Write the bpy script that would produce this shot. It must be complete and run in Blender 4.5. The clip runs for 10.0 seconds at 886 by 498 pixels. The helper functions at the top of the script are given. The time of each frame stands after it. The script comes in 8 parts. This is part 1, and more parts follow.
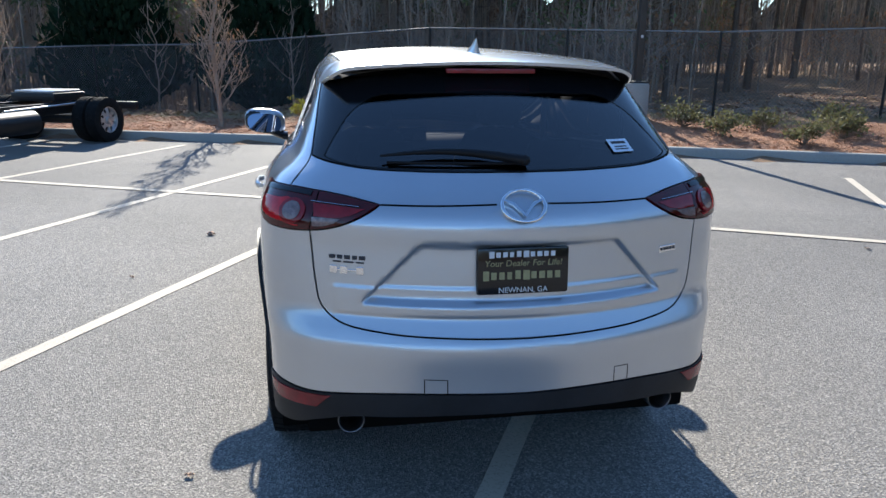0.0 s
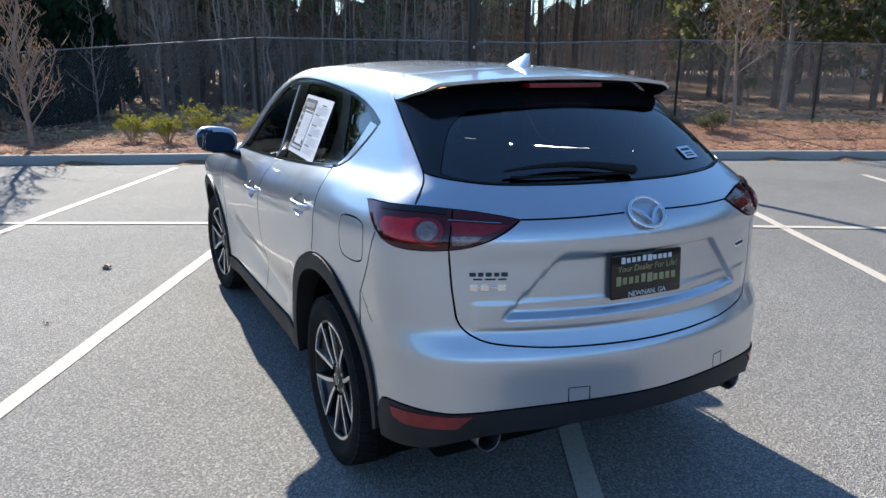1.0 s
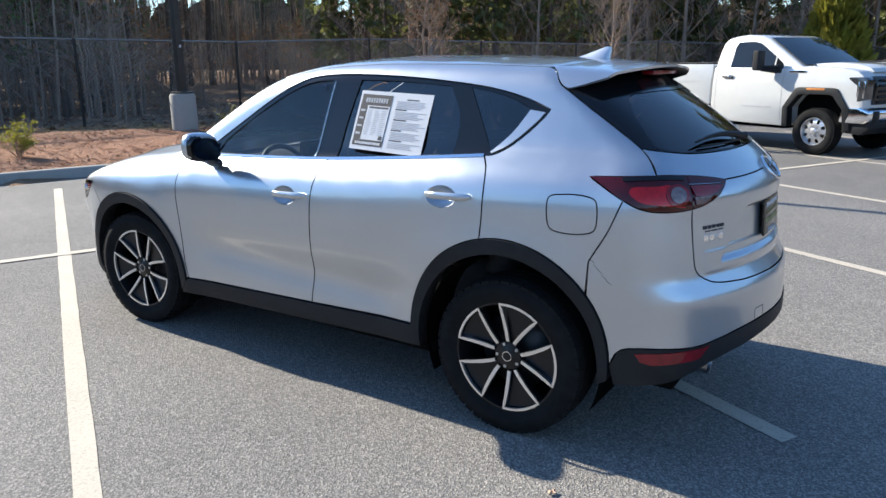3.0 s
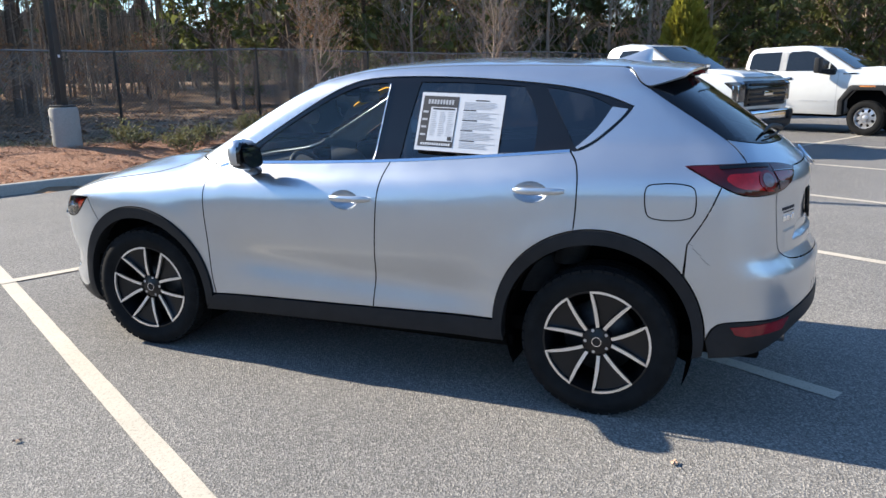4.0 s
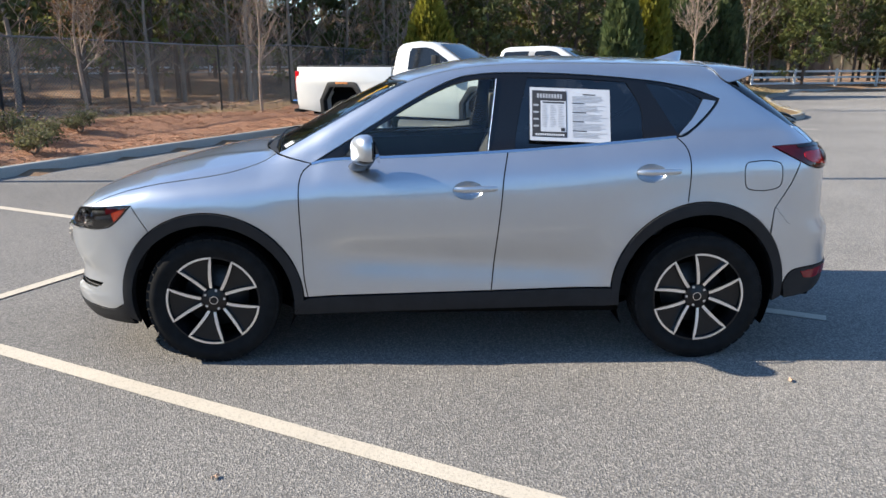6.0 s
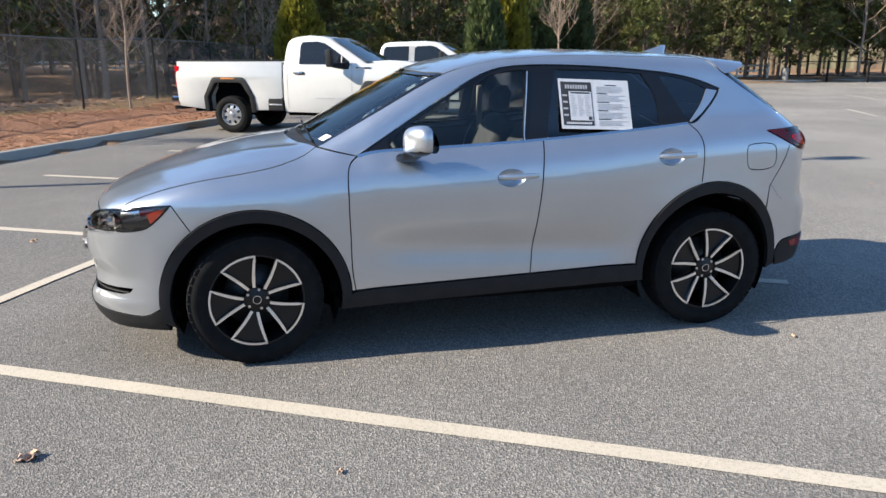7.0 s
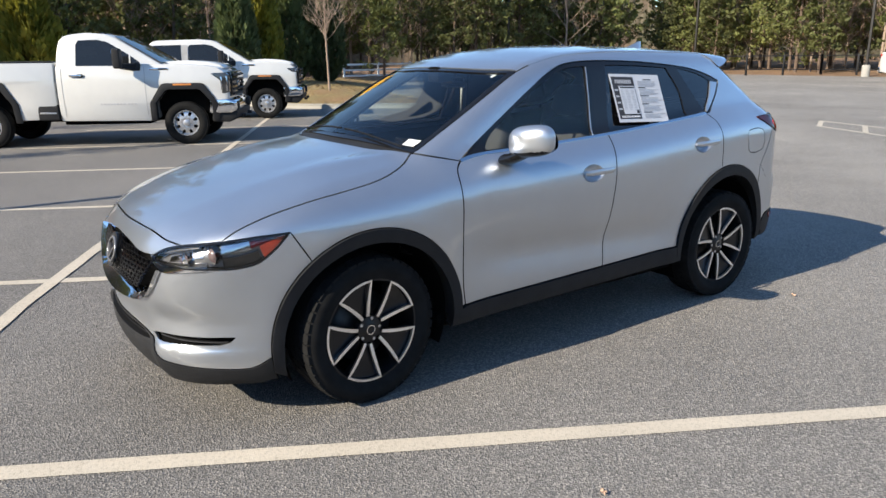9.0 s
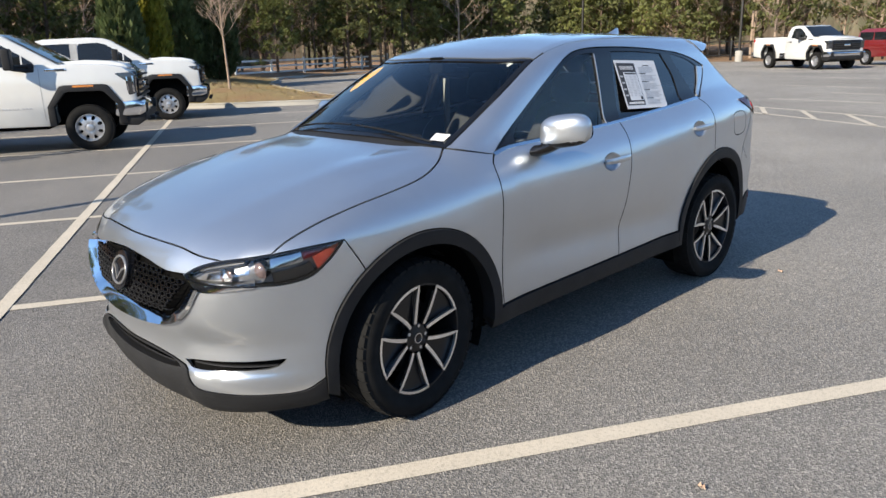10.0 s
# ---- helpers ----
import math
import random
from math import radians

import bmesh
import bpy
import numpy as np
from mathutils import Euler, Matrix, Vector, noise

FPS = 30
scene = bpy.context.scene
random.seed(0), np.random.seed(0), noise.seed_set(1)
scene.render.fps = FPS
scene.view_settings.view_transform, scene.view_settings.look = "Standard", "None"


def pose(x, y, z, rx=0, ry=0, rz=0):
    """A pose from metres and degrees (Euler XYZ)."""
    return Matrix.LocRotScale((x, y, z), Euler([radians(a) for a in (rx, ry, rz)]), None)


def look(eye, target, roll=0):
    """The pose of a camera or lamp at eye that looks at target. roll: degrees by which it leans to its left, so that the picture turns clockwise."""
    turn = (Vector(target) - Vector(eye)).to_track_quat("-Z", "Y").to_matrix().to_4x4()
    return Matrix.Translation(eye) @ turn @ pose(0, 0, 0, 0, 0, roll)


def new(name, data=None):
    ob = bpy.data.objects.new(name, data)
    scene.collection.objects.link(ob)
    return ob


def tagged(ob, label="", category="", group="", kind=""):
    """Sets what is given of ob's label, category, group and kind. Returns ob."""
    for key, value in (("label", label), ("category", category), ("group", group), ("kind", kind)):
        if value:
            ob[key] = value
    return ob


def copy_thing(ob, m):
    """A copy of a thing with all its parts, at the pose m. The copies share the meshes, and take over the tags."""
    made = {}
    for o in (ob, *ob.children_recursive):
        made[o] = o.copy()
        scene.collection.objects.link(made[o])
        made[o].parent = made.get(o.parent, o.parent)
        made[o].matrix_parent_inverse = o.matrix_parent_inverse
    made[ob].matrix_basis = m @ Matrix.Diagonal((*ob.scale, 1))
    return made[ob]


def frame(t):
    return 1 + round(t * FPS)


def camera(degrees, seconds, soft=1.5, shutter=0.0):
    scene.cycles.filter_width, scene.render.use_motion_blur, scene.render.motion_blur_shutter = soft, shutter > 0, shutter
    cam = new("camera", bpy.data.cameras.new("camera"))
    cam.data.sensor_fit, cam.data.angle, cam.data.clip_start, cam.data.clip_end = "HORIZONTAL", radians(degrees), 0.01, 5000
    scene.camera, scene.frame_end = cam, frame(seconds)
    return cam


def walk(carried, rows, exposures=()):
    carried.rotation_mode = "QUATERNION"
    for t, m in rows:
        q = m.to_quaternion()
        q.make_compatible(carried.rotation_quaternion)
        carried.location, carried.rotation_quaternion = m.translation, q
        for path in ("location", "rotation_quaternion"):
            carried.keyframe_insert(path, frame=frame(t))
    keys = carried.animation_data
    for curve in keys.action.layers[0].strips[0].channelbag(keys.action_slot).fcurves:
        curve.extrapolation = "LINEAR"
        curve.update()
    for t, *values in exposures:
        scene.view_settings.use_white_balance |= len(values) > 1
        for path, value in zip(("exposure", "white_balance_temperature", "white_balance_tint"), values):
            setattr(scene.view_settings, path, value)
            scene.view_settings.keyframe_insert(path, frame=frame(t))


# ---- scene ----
cam = camera(63.2, 10.0)
PATH = [
    (0, (-0.647, -4.413, 1.646), (-0.316, -2.512, 1.118), 0.6),
    (0.5, (-1.218, -4.319, 1.673), (-0.613, -2.484, 1.158), 0.6),
    (1, (-1.7, -4.069, 1.659), (-0.84, -2.334, 1.159), 0.4),
    (1.5, (-2.231, -3.87, 1.644), (-1.147, -2.264, 1.146), 0.1),
    (2, (-2.673, -3.615, 1.643), (-1.388, -2.168, 1.141), -0.2),
    (2.5, (-3.046, -3.218, 1.646), (-1.591, -1.936, 1.156), -0.3),
    (2.7, (-3.24, -3.049, 1.639), (-1.72, -1.848, 1.141), -0.4),
    (3.8, (-3.935, -2.078, 1.621), (-2.169, -1.27, 1.143), -0.8),
    (4, (-4.046, -1.903, 1.597), (-2.251, -1.16, 1.12), -0.9),
    (4.5, (-4.266, -1.431, 1.583), (-2.404, -0.88, 1.106), -0.6),
    (5, (-4.368, -0.916, 1.6), (-2.461, -0.551, 1.12), -0.5),
    (5.5, (-4.579, -0.407, 1.616), (-2.647, -0.237, 1.129), -0.3),
    (6.8, (-4.687, 1.002, 1.637), (-2.787, 0.644, 1.124), -0.1),
    (7, (-4.651, 1.193, 1.614), (-2.767, 0.759, 1.102), -0.1),
    (7.5, (-4.471, 1.691, 1.623), (-2.638, 1.077, 1.111), -0.0),
    (8, (-4.338, 2.21, 1.622), (-2.574, 1.419, 1.112), 0.1),
    (8.5, (-4.037, 2.574, 1.602), (-2.355, 1.62, 1.09), -0.1),
    (9, (-3.684, 2.876, 1.615), (-2.094, 1.78, 1.096), -0.6),
    (9.5, (-3.42, 3.165, 1.622), (-1.925, 1.946, 1.092), -1.2),
    (10, (-3.113, 3.288, 1.605), (-1.705, 1.974, 1.065), -1.8),
]
walk(cam, [(t, look(eye, target, roll)) for t, eye, target, roll in PATH],
     [(0.0, 1.02, 6250, 10), (2.5, 1.00, 6300, 10), (4.5, 1.16, 6600, 11), (5.5, 1.12, 6650, 11), (7.0, 1.02, 6750, 11), (8.5, 0.89, 6800, 11), (10.0, 0.82, 6850, 11)])

# ---- light ----
SUN_EL, SUN_AZ = radians(30.5), radians(0.8)          # the sun stands ahead of the car, over +y
world = bpy.data.worlds.new("sky")
scene.world = world
world.use_nodes = True
wn = world.node_tree.nodes
sky = wn.new("ShaderNodeTexSky")
sky.sky_type = "NISHITA"
sky.sun_disc = False
sky.sun_elevation = SUN_EL
sky.sun_rotation = SUN_AZ
sky.air_density, sky.dust_density, sky.ozone_density = 1.0, 0.05, 4.0
wn["Background"].inputs["Strength"].default_value = 0.13
deep = wn.new("ShaderNodeHueSaturation")               # a dry winter sky, deep blue
deep.inputs["Saturation"].default_value = 1.06
world.node_tree.links.new(sky.outputs["Color"], deep.inputs["Color"])
world.node_tree.links.new(deep.outputs["Color"], wn["Background"].inputs["Color"])
sun = new("sun", bpy.data.lights.new("sun", "SUN"))
sun.data.energy, sun.data.angle, sun.data.color = 5.0, radians(0.53), (1.0, 0.935, 0.81)
sun.matrix_world = look((math.sin(SUN_AZ) * 40, math.cos(SUN_AZ) * 40, 40 * math.tan(SUN_EL)), (0, 0, 0))


# ---- materials ----
def nodes_of(name):
    m = bpy.data.materials.new(name)
    m.use_nodes = True
    nt = m.node_tree
    return m, nt, nt.nodes["Principled BSDF"]


def put(bsdf, **kw):
    for k, v in kw.items():
        bsdf.inputs[k.replace("_", " ")].default_value = v


def noise_node(nt, scale, detail=4.0, coord="Object", rough=0.6):
    tc = nt.nodes.new("ShaderNodeTexCoord")
    n = nt.nodes.new("ShaderNodeTexNoise")
    n.inputs["Scale"].default_value, n.inputs["Detail"].default_value, n.inputs["Roughness"].default_value = scale, detail, rough
    nt.links.new(tc.outputs[coord], n.inputs["Vector"])
    return n


def ramp_node(nt, src, stops):
    r = nt.nodes.new("ShaderNodeValToRGB")
    while len(r.color_ramp.elements) < len(stops):
        r.color_ramp.elements.new(0.5)
    for e, (p, c) in zip(r.color_ramp.elements, stops):
        e.position, e.color = p, (*c, 1)
    nt.links.new(src, r.inputs["Fac"])
    return r


def mix_node(nt, fac, a, b, mode="MIX"):
    m = nt.nodes.new("ShaderNodeMix")
    m.data_type, m.blend_type = "RGBA", mode
    for sock, v in ((m.inputs["Factor"], fac), (m.inputs["A"], a), (m.inputs["B"], b)):
        if isinstance(v, (int, float)):
            sock.default_value = v
        elif isinstance(v, tuple):
            sock.default_value = (*v, 1)
        else:
            nt.links.new(v, sock)
    return m.outputs["Result"]


def bump_on(nt, bsdf, height, strength, distance):
    b = nt.nodes.new("ShaderNodeBump")
    b.inputs["Strength"].default_value, b.inputs["Distance"].default_value = strength, distance
    nt.links.new(height, b.inputs["Height"])
    nt.links.new(b.outputs["Normal"], bsdf.inputs["Normal"])


def plain(name, color, rough=0.5, metal=0.0, vary=0.15, scale=6.0, coat=0.0, bump=0.0, bscale=200.0):
    """A paint, plastic, rubber or metal with stains at one scale and grain at another."""
    m, nt, b = nodes_of(name)
    n = noise_node(nt, scale)
    lo, hi = tuple(c * (1 - vary) for c in color), tuple(min(1, c * (1 + vary)) for c in color)
    nt.links.new(ramp_node(nt, n.outputs["Fac"], [(0.3, lo), (0.7, hi)]).outputs["Color"], b.inputs["Base Color"])
    put(b, Roughness=rough, Metallic=metal, Coat_Weight=coat, Coat_Roughness=0.04)
    if bump:
        bump_on(nt, b, noise_node(nt, bscale, 3).outputs["Fac"], bump, 0.002)
    return m


def two_scale(name, coarse, fine, stops_coarse, stops_fine, rough, amount=0.5, bump=0.5, dist=0.01, coord="Object"):
    m, nt, b = nodes_of(name)
    a = ramp_node(nt, noise_node(nt, coarse, 5, coord).outputs["Fac"], stops_coarse)
    f = noise_node(nt, fine, 4, coord, 0.75)
    c = ramp_node(nt, f.outputs["Fac"], stops_fine)
    nt.links.new(mix_node(nt, amount, a.outputs["Color"], c.outputs["Color"]), b.inputs["Base Color"])
    put(b, Roughness=rough)
    bump_on(nt, b, f.outputs["Fac"], bump, dist)
    return m


def random_tint(m, lo, hi):
    """Lets alike pieces differ a little in brightness."""
    nt = m.node_tree
    b = nt.nodes["Principled BSDF"]
    info = nt.nodes.new("ShaderNodeObjectInfo")
    r = ramp_node(nt, info.outputs["Random"], [(0.0, (lo,) * 3), (1.0, (hi,) * 3)])
    link = b.inputs["Base Color"].links[0]
    src = link.from_socket
    nt.links.new(mix_node(nt, 1.0, src, r.outputs["Color"], "MULTIPLY"), b.inputs["Base Color"])
    return m


def asphalt_material():
    m, nt, b = nodes_of("asphalt")
    big = noise_node(nt, 0.25, 6, "Object", 0.65)
    grit = nt.nodes.new("ShaderNodeTexVoronoi")
    grit.inputs["Scale"].default_value = 130
    tc = nt.nodes.new("ShaderNodeTexCoord")
    nt.links.new(tc.outputs["Object"], grit.inputs["Vector"])
    fine = noise_node(nt, 60, 5, "Object", 0.8)
    base = ramp_node(nt, big.outputs["Fac"], [(0.3, (0.148, 0.139, 0.129)), (0.55, (0.207, 0.194, 0.178)), (0.75, (0.255, 0.238, 0.217))])
    speck = ramp_node(nt, grit.outputs["Color"], [(0.1, (0.55, 0.55, 0.55)), (0.55, (0.96, 0.96, 0.95)), (0.9, (1.72, 1.69, 1.62))])
    c = mix_node(nt, 1.0, base.outputs["Color"], speck.outputs["Color"], "MULTIPLY")
    f2 = ramp_node(nt, fine.outputs["Fac"], [(0.3, (0.65, 0.65, 0.65)), (0.7, (1.3, 1.3, 1.3))])
    # base tone runs from paler in the aisle to darker up the stalls
    along = nt.nodes.new("ShaderNodeVectorMath")
    along.operation = "DOT_PRODUCT"
    along.inputs[1].default_value = (0.463, 0.886, 0.0)
    nt.links.new(tc.outputs["Object"], along.inputs[0])
    wander = nt.nodes.new("ShaderNodeMath")
    wander.operation, wander.inputs[1].default_value = "MULTIPLY_ADD", 3.0
    nt.links.new(big.outputs["Fac"], wander.inputs[0])
    nt.links.new(along.outputs["Value"], wander.inputs[2])
    toned = nt.nodes.new("ShaderNodeMapRange")
    toned.inputs["From Min"].default_value, toned.inputs["From Max"].default_value = -3.5, 3.5
    nt.links.new(wander.outputs[0], toned.inputs["Value"])
    aisle_tone = ramp_node(nt, toned.outputs["Result"], [(0.0, (1.24, 1.23, 1.21)), (1.0, (0.86, 0.86, 0.87))])
    c = mix_node(nt, 1.0, c, aisle_tone.outputs["Color"], "MULTIPLY")
    nt.links.new(mix_node(nt, 1.0, c, f2.outputs["Color"], "MULTIPLY"), b.inputs["Base Color"])
    put(b, Roughness=0.85)
    h = nt.nodes.new("ShaderNodeMath")
    h.operation = "ADD"
    nt.links.new(grit.outputs["Distance"], h.inputs[0])
    nt.links.new(fine.outputs["Fac"], h.inputs[1])
    bump_on(nt, b, h.outputs[0], 0.7, 0.006)
    return m


def glass_material(name, tint, rough=0.0, ior=1.55):
    """A thin pane: tinted see-through with a mirror-like surface."""
    m = bpy.data.materials.new(name)
    m.use_nodes = True
    nt = m.node_tree
    nt.nodes.remove(nt.nodes["Principled BSDF"])
    out = nt.nodes["Material Output"]
    t, g, f, mx = (nt.nodes.new("ShaderNode" + k) for k in ("BsdfTransparent", "BsdfGlossy", "Fresnel", "MixShader"))
    t.inputs["Color"].default_value = (*tint, 1)
    g.inputs["Roughness"].default_value = rough
    f.inputs["IOR"].default_value = ior
    nt.links.new(f.outputs[0], mx.inputs[0])
    nt.links.new(t.outputs[0], mx.inputs[1])
    nt.links.new(g.outputs[0], mx.inputs[2])
    nt.links.new(mx.outputs[0], out.inputs["Surface"])
    return m


def paint_material(name, color, flake=0.05, metal=0.9, rough=0.32):
    m, nt, b = nodes_of(name)
    fl = nt.nodes.new("ShaderNodeTexVoronoi")
    fl.inputs["Scale"].default_value = 220
    tc = nt.nodes.new("ShaderNodeTexCoord")
    nt.links.new(tc.outputs["Object"], fl.inputs["Vector"])
    dust = noise_node(nt, 5, 5)
    lo, hi = tuple(c * (1 - flake) for c in color), tuple(c * (1 + flake) for c in color)
    c1 = ramp_node(nt, fl.outputs["Color"], [(0.0, lo), (1.0, hi)])
    c2 = ramp_node(nt, dust.outputs["Fac"], [(0.35, (0.96, 0.96, 0.96)), (0.7, (1.0, 1.0, 0.99))])
    nt.links.new(mix_node(nt, 1.0, c1.outputs["Color"], c2.outputs["Color"], "MULTIPLY"), b.inputs["Base Color"])
    r = nt.nodes.new("ShaderNodeMapRange")
    r.inputs["To Min"].default_value, r.inputs["To Max"].default_value = rough - 0.04, rough + 0.06
    nt.links.new(dust.outputs["Fac"], r.inputs["Value"])
    nt.links.new(r.outputs["Result"], b.inputs["Roughness"])
    put(b, Metallic=metal, Coat_Weight=1.0, Coat_Roughness=0.06, Coat_IOR=1.65)
    return m


M = {
    "asphalt": asphalt_material(),
    "line": two_scale("road_paint", 1.3, 70, [(0.3, (0.42, 0.365, 0.285)), (0.7, (0.56, 0.49, 0.39))], [(0.35, (0.21, 0.19, 0.16)), (0.5, (0.56, 0.495, 0.40))], 0.8, 0.45, 0.4, 0.004),
    "concrete": two_scale("concrete", 0.8, 45, [(0.3, (0.26, 0.245, 0.215)), (0.7, (0.38, 0.36, 0.32))], [(0.3, (0.23, 0.22, 0.195)), (0.7, (0.40, 0.38, 0.335))], 0.9, 0.5, 0.4, 0.004),
    "mulch": two_scale("pine_straw", 0.9, 28, [(0.3, (0.30, 0.12, 0.055)), (0.7, (0.50, 0.22, 0.105))], [(0.3, (0.10, 0.045, 0.025)), (0.65, (0.50, 0.27, 0.16))], 0.95, 0.5, 1.0, 0.05),
    "soil": two_scale("forest_floor", 0.35, 9, [(0.3, (0.16, 0.105, 0.065)), (0.7, (0.34, 0.22, 0.14))], [(0.3, (0.10, 0.068, 0.043)), (0.7, (0.40, 0.25, 0.155))], 0.95, 0.5, 1.0, 0.06),
    "drygrass": two_scale("dry_grass_ground", 0.5, 22, [(0.3, (0.30, 0.13, 0.06)), (0.7, (0.20, 0.19, 0.07))], [(0.3, (0.12, 0.09, 0.04)), (0.7, (0.34, 0.25, 0.12))], 0.95, 0.5, 1.0, 0.04),
    "silver": paint_material("silver_paint", (0.515, 0.545, 0.585), 0.0, 0.85, 0.33),
    "white": paint_material("white_paint", (0.58, 0.58, 0.565), 0.0, 0.0, 0.35),
    "red": paint_material("dark_red_paint", (0.22, 0.02, 0.02), 0.05, 0.3, 0.35),
    "cladding": plain("cladding_plastic", (0.016, 0.0165, 0.018), 0.55, 0, 0.2, 9, 0, 0.15, 600),
    "gloss_black": plain("gloss_black_trim", (0.008, 0.008, 0.009), 0.12, 0, 0.1),
    "void": plain("dark_inner_body", (0.006, 0.006, 0.006), 0.9, 0, 0.1),
    "mirror": plain("mirror_glass", (0.17, 0.21, 0.29), 0.02, 1.0, 0.02),
    "chrome": plain("chrome", (0.80, 0.81, 0.83), 0.08, 1.0, 0.03),
    "alu": plain("machined_aluminium", (0.84, 0.84, 0.85), 0.3, 1.0, 0.05, 30),
    "steel": plain("steel_wheel_silver", (0.58, 0.58, 0.59), 0.33, 0.85, 0.1),
    "rim_black": plain("black_wheel_paint", (0.007, 0.007, 0.008), 0.35, 0.0, 0.2, 8, 0.15),
    "tyre": plain("tyre_rubber", (0.011, 0.011, 0.011), 0.85, 0, 0.3, 12, 0, 0.3, 150),
    "glass": glass_material("clear_glass", (0.84, 0.91, 0.89), 0.0, 1.62),
    "privacy": glass_material("privacy_glass", (0.13, 0.135, 0.145), 0.0, 1.95),
    "lens_clear": glass_material("lamp_lens", (0.92, 0.93, 0.94)),
    "lens_red": plain("red_lamp_lens", (0.20, 0.008, 0.014), 0.07, 0, 0.25, 25),
    "lens_bright": plain("bright_red_lamp", (0.48, 0.008, 0.014), 0.08, 0, 0.2, 30),
    "lens_dark": plain("smoked_red_lamp", (0.055, 0.0035, 0.006), 0.06, 0, 0.2, 20),
    "amber": plain("amber_reflector", (0.34, 0.035, 0.012), 0.25, 0, 0.2, 40, 1.0),
    "lamp_bowl": plain("lamp_bowl", (0.21, 0.21, 0.215), 0.25, 0.5, 0.2, 30),
    "lamp_inner": plain("lamp_reflector", (0.55, 0.56, 0.58), 0.15, 1.0, 0.1),
    "lamp_grey": plain("reversing_lamp", (0.20, 0.15, 0.15), 0.18, 0.3, 0.35, 60),
    "wiper_black": plain("wiper_black", (0.008, 0.008, 0.009), 0.5, 0, 0.2),
    "disc": plain("brake_iron", (0.07, 0.07, 0.072), 0.5, 0.8, 0.2, 30),
    "exhaust": plain("exhaust_metal", (0.22, 0.22, 0.23), 0.35, 1.0, 0.2, 40),
    "seat": plain("black_seat_cloth", (0.032, 0.032, 0.034), 0.8, 0, 0.2, 20, 0, 0.3, 400),
    "dash": plain("dashboard_plastic", (0.040, 0.040, 0.042), 0.65, 0, 0.2, 10),
    "head": plain("pale_grey_trim", (0.32, 0.31, 0.29), 0.8, 0, 0.1, 10),
    "paper": plain("printed_paper", (0.64, 0.64, 0.65), 0.7, 0, 0.03, 4),
    "ink": plain("dark_print", (0.035, 0.035, 0.04), 0.7, 0, 0.1, 30),
    "grey_ink": plain("grey_print", (0.42, 0.42, 0.43), 0.7, 0, 0.1, 30),
    "gold": plain("gold_print", (0.33, 0.29, 0.14), 0.6, 0, 0.2, 30),
    "bark": two_scale("pine_bark", 1.5, 18, [(0.3, (0.075, 0.055, 0.042)), (0.7, (0.19, 0.14, 0.105))], [(0.3, (0.05, 0.036, 0.028)), (0.7, (0.25, 0.18, 0.135))], 0.95, 0.5, 1.0, 0.03),
    "twig": two_scale("grey_twigs", 2, 25, [(0.3, (0.26, 0.19, 0.14)), (0.7, (0.43, 0.32, 0.24))], [(0.3, (0.14, 0.105, 0.08)), (0.7, (0.38, 0.29, 0.22))], 0.95, 0.5, 0.5, 0.01),
    "needle": random_tint(plain("pine_needles", (0.105, 0.135, 0.050), 0.7, 0, 0.45, 1.2), 0.6, 1.5),
    "young_needle": random_tint(plain("young_pine_needles", (0.14, 0.15, 0.045), 0.7, 0, 0.45, 1.2), 0.55, 1.5),
    # near-black green: the shade of the backlit cypresses is in this colour
    "dark_needle": plain("backlit_cypress", (0.012, 0.028, 0.014), 0.75, 0, 0.4, 1.0),
    "gold_needle": plain("yellow_green_conifer", (0.24, 0.225, 0.028), 0.7, 0, 0.45, 1.0),
    "brown_leaf": random_tint(plain("dead_leaves", (0.27, 0.15, 0.08), 0.85, 0, 0.4, 3.0), 0.6, 1.5),
    "shrub": plain("shrub_leaves", (0.13, 0.125, 0.055), 0.75, 0, 0.5, 4.0),
    "bright_shrub": plain("bright_shrub_leaves", (0.25, 0.24, 0.03), 0.7, 0, 0.35, 4.0),
    "wire": plain("black_fence_wire", (0.012, 0.012, 0.013), 0.45, 0.3, 0.2),
    # lighter than the black posts: the glint on wire and rail is coloured in
    "fence_wire": plain("glinting_fence_wire", (0.12, 0.12, 0.12), 0.25, 0.0, 0.2),
    "pole": plain("bronze_pole", (0.045, 0.042, 0.038), 0.5, 0.3, 0.2, 3),
    "rail_white": plain("white_rail_paint", (0.72, 0.72, 0.70), 0.6, 0, 0.1),
    "orange": plain("orange_sticker", (0.75, 0.42, 0.02), 0.6, 0, 0.1),
    "sticker": plain("white_sticker", (0.62, 0.70, 0.78), 0.5, 0, 0.05),
    "scratch": plain("scuffed_paint", (0.10, 0.10, 0.11), 0.7, 0, 0.4, 60),
}


for k, level in (("tyre", 0.15), ("cladding", 0.25), ("void", 0.0), ("rim_black", 0.3), ("wiper_black", 0.2), ("bark", 0.1), ("dark_needle", 0.1), ("soil", 0.1)):
    put(M[k].node_tree.nodes["Principled BSDF"], Specular_IOR_Level=level)


def let_through(m, share):
    """Thin leaves pass some of the light that falls on their far side."""
    nt = m.node_tree
    b = nt.nodes["Principled BSDF"]
    tl, mx = nt.nodes.new("ShaderNodeBsdfTranslucent"), nt.nodes.new("ShaderNodeMixShader")
    nt.links.new(b.inputs["Base Color"].links[0].from_socket, tl.inputs["Color"])
    mx.inputs[0].default_value = share
    nt.links.new(b.outputs[0], mx.inputs[1])
    nt.links.new(tl.outputs[0], mx.inputs[2])
    nt.links.new(mx.outputs[0], nt.nodes["Material Output"].inputs["Surface"])


